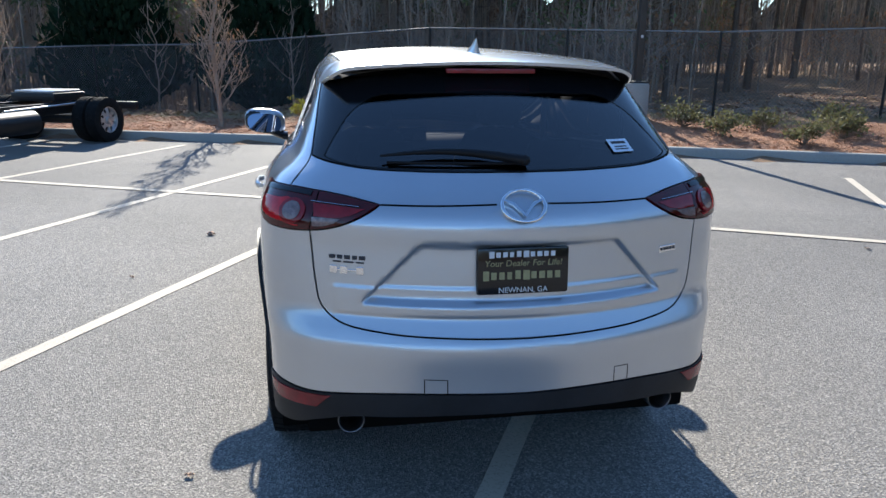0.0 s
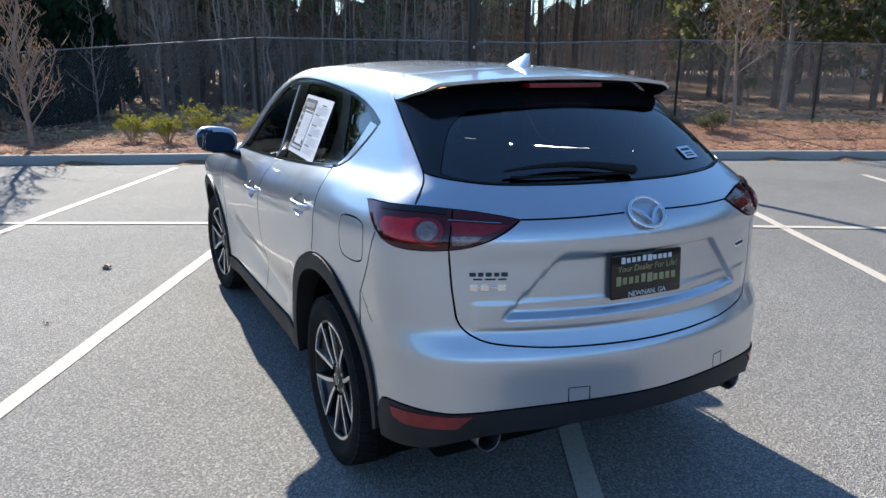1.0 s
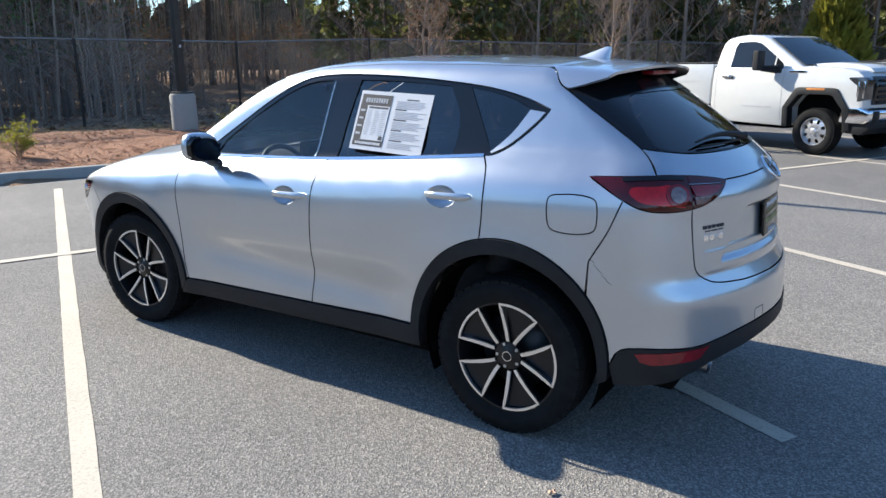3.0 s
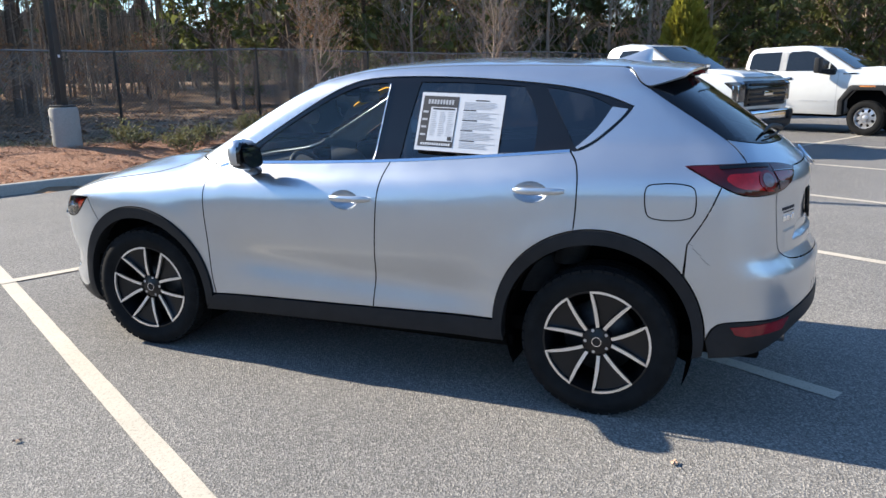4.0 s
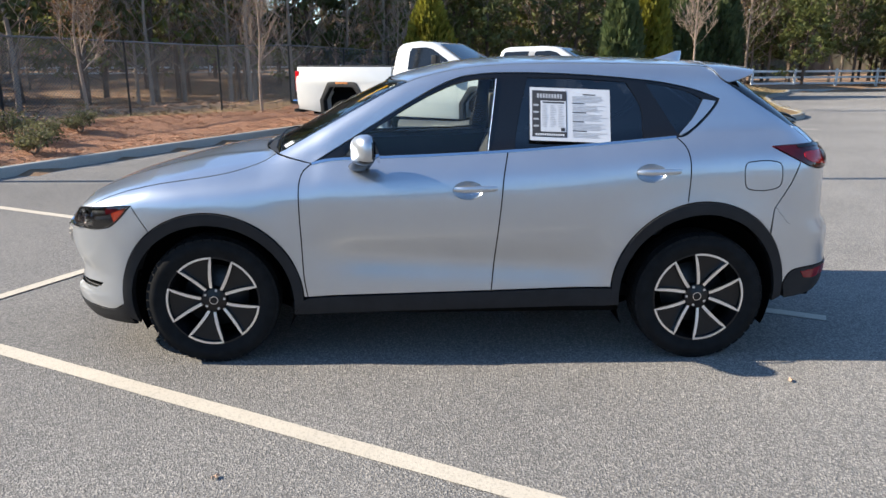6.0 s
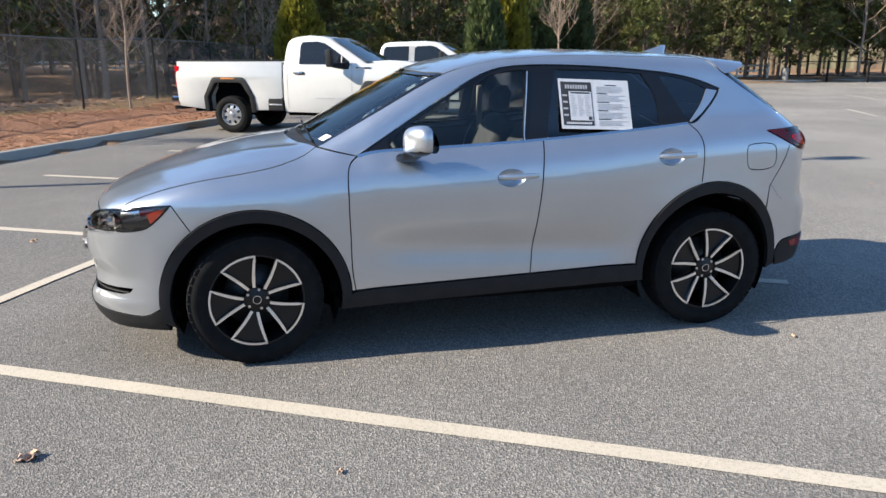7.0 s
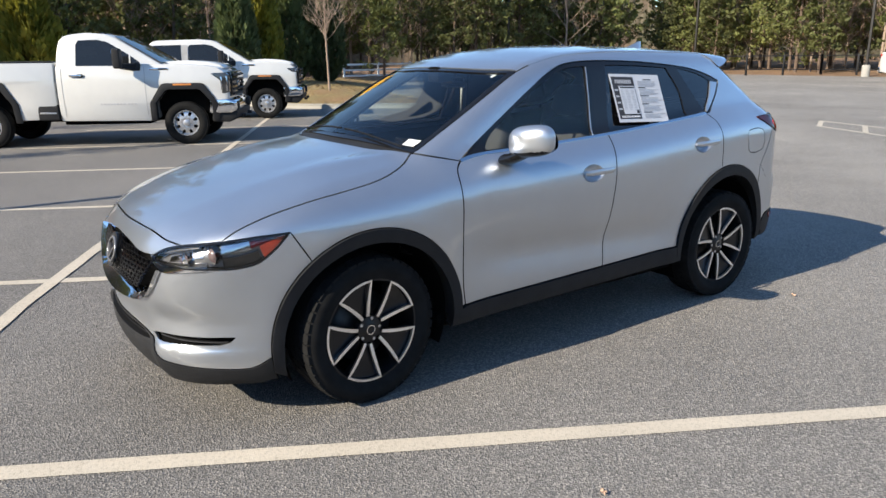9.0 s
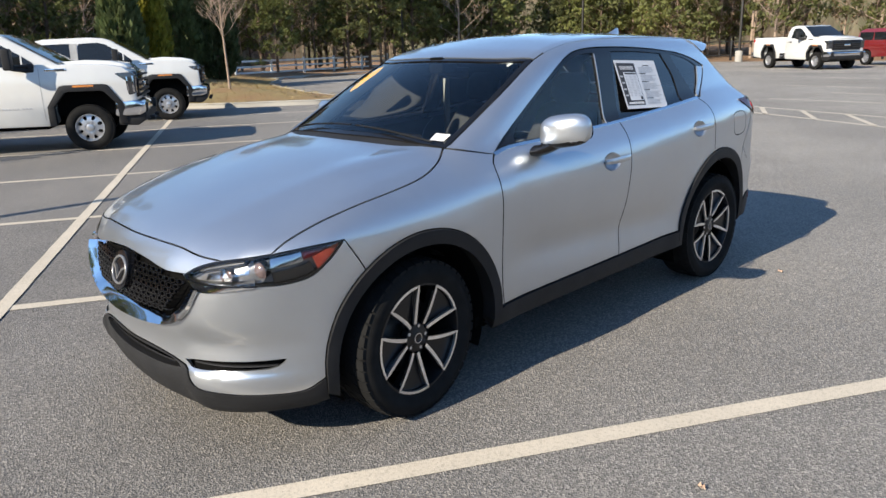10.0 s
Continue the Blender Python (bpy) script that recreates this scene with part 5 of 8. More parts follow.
    # the silver triangle behind the quarter window
    panel("quarter_trim", side, join(spline([(-1.352, 1.436), (-1.29, 1.34), (-1.205, 1.255)]), spline([(-1.215, 1.246), (-1.275, 1.276), (-1.35, 1.338), (-1.41, 1.40), (-1.425, 1.425)])), "silver", car, offset=0.001)
    # black arches, sill and mud flaps
    inner_f, inner_r = (1.335, 0.36, 0.445, 0.437), (-1.335, 0.385, 0.437, 0.452)
    panel("wheel_arch", side, join(arc(*AF, -12, 181), line([arc(*AF, 181, 182, 2)[0], (inner_f[0] - inner_f[2], 0.30)]), arc(*inner_f, 188, -17)), "cladding", car, "black plastic wheel arch", offset=0.012, depth=0.11)
    panel("wheel_arch", side, join(arc(*AR, -5, 186), line([arc(*AR, 186, 187, 2)[0], (inner_r[0] - inner_r[2], 0.33)]), arc(*inner_r, 187, -8)), "cladding", car, "black plastic wheel arch", offset=0.012, depth=0.11)
    panel("sill_cladding", side, join(line([(0.90, 0.285), (-0.90, 0.325)]), line([(-0.90, 0.325), (-0.862, 0.428), (-0.192, 0.411), (0.812, 0.385), (0.845, 0.37), (0.90, 0.285)])), "cladding", car, "black plastic sill cladding", offset=0.010, depth=0.06)
    # mouldings of the lower door and the scuff behind the rear wheel
    for k in range(5 if side == "left" else 0):
        y0, z0 = -1.725 - 0.018 * k, 0.868 - 0.020 * k
        ribbon("scratch", side, line([(y0, z0), (y0 - 0.022, z0 - 0.012 - 0.006 * (k % 2))], 0.01), 0.0022, "scratch", car, "scuffed dark scratch in the paint", 0.0012)
    for cut, host in ((CUT_F, door), (CUT_M, back_door), (CUT_R, back_door)):
        ribbon("door_gap", side, cut, 0.0065, "void", host, "", 0.0004)
    # handle: a cup pressed in and a bar over it
    for hy, hz in ((-0.088, 0.980), (-1.06, 1.064)):
        q, n = lift(side, [(hy, hz)])
        q, n = q[0], n[0]
        rim = np.array(cups[0 if hy > -0.5 else 1])
        mid_cup = rim.mean(0)
        vs, k = [], len(rim)
        for f, h in ((1.03, 0.001), (0.97, -0.004), (0.85, -0.016), (0.6, -0.027), (0.3, -0.032), (0.02, -0.033)):
            cq, cn = lift(side, mid_cup + (rim - mid_cup) * f)
            vs += list(cq + cn * h)
        tri = [(j * k + i, j * k + (i + 1) % k, (j + 1) * k + (i + 1) % k, (j + 1) * k + i) for j in range(5) for i in range(k)]
        if side == "left":
            tri = [t[::-1] for t in tri]
        host = door if hy > -0.5 else back_door
        from_arrays("handle_cup", vs, tri, "silver", host)
        bm = bmesh.new()
        rows = []
        for j, t in enumerate(np.linspace(-1, 1, 15)):
            yy = hy - 0.012 + 0.118 * t
            w = lift(side, [(yy, hz + 0.006)])[0][0]
            out = 0.030 - 0.022 * abs(t) ** 4
            rh, rt = 0.0165 * (1 - 0.45 * t ** 6), 0.009
            rows.append([bm.verts.new((w[0] + s * (out + rt * math.cos(a)), yy, hz + 0.006 + 0.012 * -t * 0.2 + rh * math.sin(a))) for a in np.linspace(0, 2 * math.pi, 13)[:-1]])
        for ra, rb in zip(rows, rows[1:]):
            for i in range(12):
                bm.faces.new((ra[i], ra[(i + 1) % 12], rb[(i + 1) % 12], rb[i]))
        bm.faces.new(rows[0][::-1]); bm.faces.new(rows[-1])
        bmesh.ops.recalc_face_normals(bm, faces=bm.faces)
        bar = part("door_handle", bm, "silver", host)
        if hy > -0.5:
            bm = bmesh.new()
            rod(bm, (q[0] + s * 0.022, hy - 0.10, hz + 0.008), (q[0] + s * 0.0275, hy - 0.10, hz + 0.008), 0.006, n=12)
            part("lock_cylinder", bm, "gloss_black", host)

# bonnet, screen and roof
panel("bonnet", "top", join(HOOD_EDGE, HOOD_LAMP[1:], HOOD_FRONT[1:], mirror(HOOD_LAMP)[1:], mirror(HOOD_EDGE)[1:], spline([(0.662, 0.985), (0.45, 1.075), (0.2, 1.125), (0, 1.138), (-0.2, 1.125), (-0.45, 1.075), (-0.662, 0.985)])), "silver", car, grid=0.04)
panel("cowl", "top", join(spline([(-0.668, 0.975), (-0.45, 1.070), (-0.2, 1.120), (0, 1.133), (0.2, 1.120), (0.45, 1.070), (0.668, 0.975)]), spline([(0.655, 0.945), (0.45, 1.020), (0, 1.075), (-0.45, 1.020), (-0.655, 0.945)])), "cladding", car, "black plastic cowl under the windscreen", offset=-0.012)
SCREEN_TOP = spline([(-0.612, 0.262), (-0.4, 0.345), (0, 0.385), (0.4, 0.345), (0.612, 0.262)])
screen_out = join(SCREEN_L, SCREEN_TOP[1:], mirror(SCREEN_L)[1:], spline([(0.672, 0.975), (0.45, 1.03), (0, 1.082), (-0.45, 1.03), (-0.672, 0.975)]))
SCREEN_IN = shrink(screen_out, 0.032)
panel("windscreen_frit", "top", screen_out, "gloss_black", car, "black band round the windscreen", holes=([tuple(k) for k in SCREEN_IN],), offset=-0.004, inset=0.003)
panel("windscreen", "top", [tuple(k) for k in shrink(screen_out, 0.02)], "glass", car, "clear windscreen", offset=-0.010, inset=0.0, depth=0).visible_shadow = False
ROOF_END = spline([(-0.550, -1.385), (-0.50, -1.418), (-0.3, -1.455), (0, -1.47), (0.3, -1.455), (0.50, -1.418), (0.550, -1.385)])
panel("roof", "top", join(ROOF_L, ROOF_END[1:], mirror(ROOF_L)[1:], SCREEN_TOP[::-1]), "silver", car, grid=0.04)
for s in (-1, 1):
    ribbon("roof_moulding", "top", [(s * abs(u) - s * 0.0, v) for u, v in ROOF_L][3:], 0.012, "silver", car, "", 0.003)

# ---- nose ----
def both(pts):
    """An outline run from the left end to the right end, from its right half (middle first)."""
    return [(-u, v) for u, v in reversed(pts)] + list(pts)[1:]


def at_part(curve, t):
    x = t * (len(curve) - 1)
    i = min(int(x), len(curve) - 2)
    return tuple(np.array(curve[i]) * (1 - (x - i)) + np.array(curve[i + 1]) * (x - i))


def left(pts):
    return [(-u, v) for u, v in pts]


arch_low = carry("right", "front", arc(*AF, 52, -3))
GR_TOP = spline([fx(0.0, 0.820), fx(0.2, 0.807), fx(0.37, 0.788), fx(0.485, 0.790)])
GR_LOW = spline([fx(0.0, 0.606), fx(0.20, 0.599), fx(0.30, 0.597), fx(0.345, 0.606), fx(0.425, 0.674), fx(0.455, 0.725), fx(0.472, 0.762), fx(0.485, 0.790)])
CHROME_OUT = spline([fx(0.0, 0.548), fx(0.15, 0.554), fx(0.30, 0.566), fx(0.388, 0.580), fx(0.468, 0.606), fx(0.529, 0.657), fx(0.56, 0.707), fx(0.577, 0.741)])
nose_r = join(LAMP_UP[:I_HOOD + 1][::-1], GR_TOP[::-1][1:])
hood_cut = carry("top", "front", HOOD_FRONT)
panel("nose_panel", "front", join(hood_cut, nose_r[1:-1], left(nose_r[:-1])[::-1][:-1], ), "silver", car)
CLAD_TOP = spline([fx(0.0, 0.430), fx(0.19, 0.432), fx(0.32, 0.422), fx(0.40, 0.408), fx(0.462, 0.392), fx(0.489, 0.358), fx(0.525, 0.328), fx(0.616, 0.317), fx(0.74, 0.305), fx(0.81, 0.303), arch_low[-1]])
SLIT = join(spline([fx(0.43, 0.424), fx(0.50, 0.434), fx(0.623, 0.442), fx(0.72, 0.445), fx(0.783, 0.448)]), spline([fx(0.783, 0.448), fx(0.768, 0.425), fx(0.74, 0.414)]), spline([fx(0.74, 0.414), fx(0.62, 0.409), fx(0.52, 0.404), fx(0.47, 0.405)]), line([fx(0.47, 0.405), fx(0.43, 0.424)]))
bump_top = join(CHROME_OUT, [q for q in LAMP_DOWN if q[0] > fx(0.60, 0.765)[0]])
bump_end = carry("right", "front", line([(1.728, 0.900), arc(*AF, 52, 51, 2)[0]]))
bumper_r = join(bump_top, bump_end[1:], arch_low, CLAD_TOP[::-1])
bumper_out = join(both(bump_top), bump_end[1:], arch_low, both(CLAD_TOP)[::-1], left(arch_low)[::-1], left(bump_end)[::-1])
bumper = panel("front_bumper", "front", bumper_out, "silver", car, holes=(SLIT, [(-u, v) for u, v in reversed(SLIT)]), grid=0.03)
CLAD_LOW = spline([fx(0.0, 0.215), fx(0.4, 0.212), fx(0.7, 0.210), fx(0.80, 0.212), carry("right", "front", [(1.86, 0.218)])[0], carry("right", "front", [(1.80, 0.225)])[0]])
INTAKE = join(both(spline([fx(0.0, 0.418), fx(0.28, 0.414), fx(0.37, 0.404), fx(0.405, 0.388)])), both(spline([fx(0.0, 0.376), fx(0.30, 0.380), fx(0.405, 0.388)]))[::-1])
panel("lower_bumper", "front", join(both(CLAD_TOP), line([CLAD_TOP[-1], CLAD_LOW[-1]])[1:], both(CLAD_LOW)[::-1], line([left(CLAD_LOW)[-1], left(CLAD_TOP)[-1]])[1:]), "cladding", car, "black plastic lower bumper", holes=(INTAKE,), offset=0.004, depth=0.05)
panel("lower_intake", "front", [tuple(k) for k in shrink(INTAKE, -0.02)], "void", car, offset=-0.05, depth=0)
for z in (0.398,):
    ribbon("intake_bar", "front", [fx(a, z) for a in np.linspace(-0.35, 0.35, 25)], 0.008, "cladding", car, "", -0.012)
for s in (1, -1):
    m = (lambda q: q) if s > 0 else (lambda q: [(-u, v) for u, v in reversed(q)])
    slit = panel("bumper_slit", "front", [tuple(k) for k in shrink(m(SLIT), -0.01)], "void", car, "black slot in the bumper", offset=-0.03, depth=0)
    ribbon("slot_blade", "front", m([fx(a, 0.426) for a in np.linspace(0.48, 0.765, 14)]), 0.008, "cladding", slit, "", -0.006)
    # headlamp: bowl, reflectors, projector, amber end, clear cover
    lamp_out = m(join(LAMP_UP, LAMP_DOWN[::-1]))
    lamp = panel("headlamp", "front", lamp_out, "lamp_bowl", car, "clear headlamp with grey reflectors and an amber end", offset=-0.042, depth=0)
    panel("headlamp_rim", "front", lamp_out, "gloss_black", lamp, holes=([tuple(k) for k in shrink(lamp_out, 0.007)],), offset=0.001, inset=0.001, depth=0.010)
    mid = lambda t, f: tuple((1 - f) * np.array(at_part(LAMP_UP, t)) + f * np.array(at_part(LAMP_DOWN, t)))

    def field(name, t0, t1, f0, f1, material, label, offset):
        ts = np.linspace(t0, t1, 6)
        f0, f1 = np.broadcast_to(f0, 2), np.broadcast_to(f1, 2)
        up = [mid(t, f0[0] + (f0[1] - f0[0]) * k / 5) for k, t in enumerate(ts)]
        dn = [mid(t, f1[0] + (f1[1] - f1[0]) * k / 5) for k, t in enumerate(ts)]
        return panel(name, "front", m(join(up, dn[::-1])), material, lamp, label, offset=offset, inset=0.0, depth=0.02, grid=0.02)

    field("amber_reflector", 0.79, 0.965, (0.42, 0.30), (0.93, 0.9), "amber", "amber side reflector", -0.010)
    field("red_reflector", 0.74, 0.975, (0.05, 0.08), (0.40, 0.28), "lens_dark", "dark red side marker", -0.010)
    field("lamp_reflector", 0.55, 0.735, 0.08, 0.45, "lamp_inner", "bright upper reflector", -0.018)
    field("lamp_reflector", 0.55, 0.77, 0.60, 0.94, "gloss_black", "black lower lamp trim", -0.022)
    field("lamp_reflector", 0.14, 0.42, (0.30, 0.12), (0.72, 0.55), "lamp_inner", "bright inner reflector", -0.040)
    field("lamp_blade", 0.05, 0.46, (0.80, 0.76), (0.97, 0.93), "lamp_inner", "bright lower lamp blade", -0.012)
    field("lamp_blade", 0.10, 0.40, (0.06, 0.02), (0.20, 0.10), "lamp_bowl", "black upper lamp trim", -0.015)
    for t, r in ((0.30, 0.020), (0.485, 0.034)):
        c, n = lift("front", [m([mid(t, 0.45)])[0]], -0.040)
        d = Vector((s * 0.35, 1, 0)).normalized()
        bm = bmesh.new()
        c = Vector(c[0])
        rod(bm, c - d * 0.02, c + d * 0.018, r + 0.004, r + 0.010, 20, False)
        part("projector_ring", bm, "chrome", lamp)
        bm = bmesh.new()
        bmesh.ops.create_uvsphere(bm, u_segments=18, v_segments=10, radius=r)
        bmesh.ops.transform(bm, matrix=Matrix.Translation(c - d * 0.010) @ Matrix.Diagonal((1, 0.8, 1, 1)), verts=bm.verts)
        part("projector_lens", bm, "lamp_grey", lamp)
    panel("headlamp_cover", "front", lamp_out, "lens_clear", lamp, offset=0.0, inset=0.004, depth=0).visible_shadow = False
    # bright blade under the lamp
    under = [q for q in LAMP_DOWN if q[0] < fx(0.765, 0.761)[0]]
    tail = spline([under[-1], fx(0.70, 0.750), fx(0.62, 0.738), fx(0.577, 0.737)])
    panel("lamp_wing", "front", m(join(under, tail[1:], line([fx(0.577, 0.737), under[0]])[1:-1])), "chrome", car, "bright chrome blade under the headlamp", offset=0.010, inset=0.0, depth=0.03, grid=0.02)


def even(curve, n):
    c = np.array(curve)
    l = np.r_[0, np.cumsum(np.linalg.norm(np.diff(c, axis=0), axis=1))]
    t = np.linspace(0, l[-1], n)
    return np.stack([np.interp(t, l, c[:, 0]), np.interp(t, l, c[:, 1])], 1)


# the bright wing round the grille: a ledge that slopes from its proud outer edge in to the mesh
def ledge(out_run, in_run, n):
    o, i = even(out_run, n), even(in_run, n)
    rows = [lift("front", o * (1 - f) + i * f)[0] + lift("front", o * (1 - f) + i * f)[1] * h for f, h in ((-0.02, -0.004), (-0.02, 0.012), (0.06, 0.021), (0.5, -0.010), (0.93, -0.042), (1.0, -0.060))]
    return rows


oi, ii = next(k for k, q in enumerate(CHROME_OUT) if q[0] > fx(0.40, 0.576)[0]), next(k for k, q in enumerate(GR_LOW) if q[0] > fx(0.345, 0.604)[0])
half_a = ledge(CHROME_OUT[:oi + 1], GR_LOW[:ii + 1], 24)
half_b = ledge(CHROME_OUT[oi:], GR_LOW[ii:], 22)
rows = [np.concatenate([ra, rb[1:]]) for ra, rb in zip(half_a, half_b)]
flip = np.array((-1, 1, 1))
rows = [np.concatenate([(r * flip)[::-1], r[1:]]) for r in rows]
k = len(rows[0])
fs = [(j * k + i, j * k + i + 1, (j + 1) * k + i + 1, (j + 1) * k + i) for j in range(5) for i in range(k - 1)]
from_arrays("grille_wing", np.concatenate(rows), [f[::-1] for f in fs], "chrome", car, "bright chrome wing round the grille", angle=35)
grille_out = join(both(GR_TOP), both(GR_LOW)[::-1])
grille = panel("grille", "front", grille_out, "void", car, "black mesh grille", offset=-0.05, depth=0)
gin = shrink(grille_out, 0.012)
cells = np.array([(i * 0.034 + (0.017 if j % 2 else 0), 0.50 + j * 0.0215) for j in range(20) for i in range(-20, 21)])
cells = cells[inside_of(gin, cells)]
hexa = [(0.0165 * math.cos(radians(60 * k + 30)) * r, 0.0125 * math.sin(radians(60 * k + 30)) * r) for r in (1.0, 0.70) for k in range(6)]
q, n = lift("front", (cells[:, None] + np.array(hexa)[None]).reshape(-1, 2))
q, n = q.reshape(-1, 12, 3), n.reshape(-1, 12, 3)
vs = np.concatenate([q - n * 0.012, q[:, 6:] - n[:, 6:] * 0.032], 1).reshape(-1, 3)
fs = []
for base in range(0, len(vs), 18):
    for k in range(6):
        a, b = k, (k + 1) % 6
        fs += [(base + a, base + b, base + 6 + b, base + 6 + a), (base + 6 + a, base + 6 + b, base + 12 + b, base + 12 + a)]
from_arrays("grille_mesh", vs, fs, "gloss_black", grille, smooth=False)


def badge(parent, proj, u, z, r, out, material="chrome"):
    """A round emblem: an oval ring with a plain winged bar across it."""
    c, n = lift(proj, [(u, z)], out)
    c, n = Vector(c[0]), Vector(n[0])
    m = Matrix.Translation(c) @ n.to_track_quat("Z", "Y").to_matrix().to_4x4()
    vs, fs = [], []
    k, t = 40, 8
    for i in range(k):
        a = 2 * math.pi * i / k
        for j in range(t):
            b = 2 * math.pi * j / t
            rr = r * 0.90 + r * 0.10 * math.cos(b)
            vs.append(m @ Vector((1.1 * rr * math.cos(a), 0.9 * rr * math.sin(a), r * 0.10 * math.sin(b))))
    fs = [(i * t + j, ((i + 1) % k) * t + j, ((i + 1) % k) * t + (j + 1) % t, i * t + (j + 1) % t) for i in range(k) for j in range(t)]
    b0 = from_arrays("emblem", vs, fs, material, parent, "plain chrome oval emblem")
    bm = bmesh.new()
    for s in (-1, 1):
        pts = [(0, -0.42), (s * 0.42, 0.14), (s * 0.92, 0.34), (s * 0.90, 0.22), (s * 0.52, 0.02), (0, -0.62)]
        lo = [bm.verts.new(m @ Vector((x * r, y * r, -0.003))) for x, y in pts]
        hi = [bm.verts.new(m @ Vector((x * r, y * r, r * 0.10))) for x, y in pts]
        bm.faces.new(hi)
        for i in range(6):
            bm.faces.new((lo[i], lo[(i + 1) % 6], hi[(i + 1) % 6], hi[i]))
    bmesh.ops.recalc_face_normals(bm, faces=bm.faces)
    part("emblem_wing", bm, material, b0, smooth=False)
    return m


badge(car, "front", 0.0, 0.728, 0.072, 0.002, "lamp_bowl")
bm = bmesh.new()
c, n = lift("front", [(0, 0.728)], -0.006)
rod(bm, Vector(c[0]) - Vector(n[0]) * 0.04, Vector(c[0]) + Vector(n[0]) * 0.006, 0.085, n=32)
part("emblem_plate", bm, "gloss_black", car)

# ---- tail ----
low_quarter = carry("right", "rear", spline([(-1.844, 1.113), (-1.795, 0.990), (-1.722, 0.86)]))
arch_back = carry("right", "rear", [q for q in arc(*AR, 140, 178) if q[0] < -1.722 + 0.01])
T_UP = spline([rx(0.455, 1.166), rx(0.57, 1.187), rx(0.68, 1.199), *carry("right", "rear", [(-1.935, 1.203), (-1.82, 1.199), (-1.692, 1.192)])], 0.02)
T_DOWN = spline([rx(0.455, 1.166), rx(0.51, 1.132), rx(0.585, 1.097), rx(0.67, 1.076), *carry("right", "rear", [(-1.93, 1.078), (-1.844, 1.113), (-1.772, 1.150), (-1.692, 1.192)])], 0.02)
u_split = rx(0.685, 1.08)[0]
cross = lambda c: (u_split, float(np.interp(u_split, [q[0] for q in c], [q[1] for q in c])))
T_UP_X, T_DOWN_X = cross(T_UP), cross(T_DOWN)
T_DOWN_IN = [q for q in T_DOWN if q[0] < u_split - 0.003] + [T_DOWN_X]
T_DOWN_OUT = [T_DOWN_X] + [q for q in T_DOWN if q[0] >= u_split + 0.003 and q[0] <= low_quarter[0][0] + 0.004]
GATE_SIDE = spline([T_DOWN_IN[-1], rx(0.680, 1.0), rx(0.672, 0.90), rx(0.655, 0.82), rx(0.60, 0.775), rx(0.45, 0.752), rx(0.2, 0.744), rx(0.0, 0.742)])
HATCH_R = carry("right", "rear", [(-1.845, 1.294), (-1.875, 1.270), (-1.90, 1.247), (-1.92, 1.226), (-1.935, 1.203)])
u_gate = HATCH_R[-1][0]
T_UP_GATE = [q for q in T_UP if q[0] < u_gate]
GLASS_LOW = spline([rx(0.0, 1.261), rx(0.30, 1.261), rx(0.50, 1.266), rx(0.60, 1.278), HATCH_R[0]])
gate_r = join(GLASS_LOW, HATCH_R[1:], T_UP_GATE[::-1], T_DOWN_IN[1:], GATE_SIDE[1:])


def recess(t):
    """The plate recess, from its outer fold (0) to its floor (1)."""
    z0, z1 = 0.835 + 0.027 * t, 1.052 - 0.022 * t
    w0, w1 = (0.50 - 0.024 * t - 0.95 * (z - 0.88) for z in (z0, z1))
    r = line([(w0, z0), (w1, z1), (-w1, z1), (-w0, z0), (w0, z0)], 0.014)[:-1]
    p = at_xs("rear", [abs(a) for a, z in r], [z for a, z in r])
    return [(math.copysign(u, a), z) for (u, z), (a, _) in zip(p, r)]


gate = panel("tailgate", "rear", join(gate_r, left(gate_r)[::-1]), "silver", car, grid=0.013, creases=[recess(t) for t in (0.0, 0.33, 0.67, 1.0)])
ridge = spline([rx(0.455, 1.166), rx(0.30, 1.167), rx(0.085, 1.172)])
ribbon("gate_seam", "rear", [(-u, v) for u, v in reversed(ridge)], 0.005, "void", gate, "", 0.0008)
ribbon("gate_seam", "rear", ridge, 0.005, "void", gate, "", 0.0008)
B_LOW = spline([rx(0.0, 0.555), rx(0.24, 0.556), rx(0.44, 0.548), rx(0.61, 0.531), rx(0.69, 0.524), carry("right", "rear", [(-1.87, 0.507)])[0], arch_back[-1]])
bump_r = join(GATE_SIDE[::-1], T_DOWN_OUT, low_quarter, arch_back, B_LOW[::-1])
rear_bumper = panel("rear_bumper", "rear", join(bump_r, left(bump_r)[::-1]), "silver", car, grid=0.03)
C_LOW = spline([rx(0.0, 0.486), rx(0.24, 0.478), rx(0.42, 0.463), rx(0.57, 0.447), rx(0.68, 0.415), rx(0.76, 0.375), carry("right", "rear", [(-1.84, 0.345)])[0]])
panel("lower_rear_bumper", "rear", join(both(B_LOW), line([B_LOW[-1], C_LOW[-1]])[1:], both(C_LOW)[::-1], line([left(C_LOW)[-1], left(B_LOW)[-1]])[1:]), "cladding", car, "black plastic lower rear bumper", offset=0.004, depth=0.09)
ribbon("tow_cover", "rear", join(line([rx(-0.33, 0.555), rx(-0.33, 0.605), rx(-0.255, 0.605), rx(-0.255, 0.555)], 0.01)), 0.003, "void", rear_bumper, "", 0.0006)
ribbon("tow_cover", "rear", join(line([rx(0.33, 0.555), rx(0.33, 0.608), rx(0.385, 0.608), rx(0.385, 0.555)], 0.01)), 0.003, "void", rear_bumper, "", 0.0006)
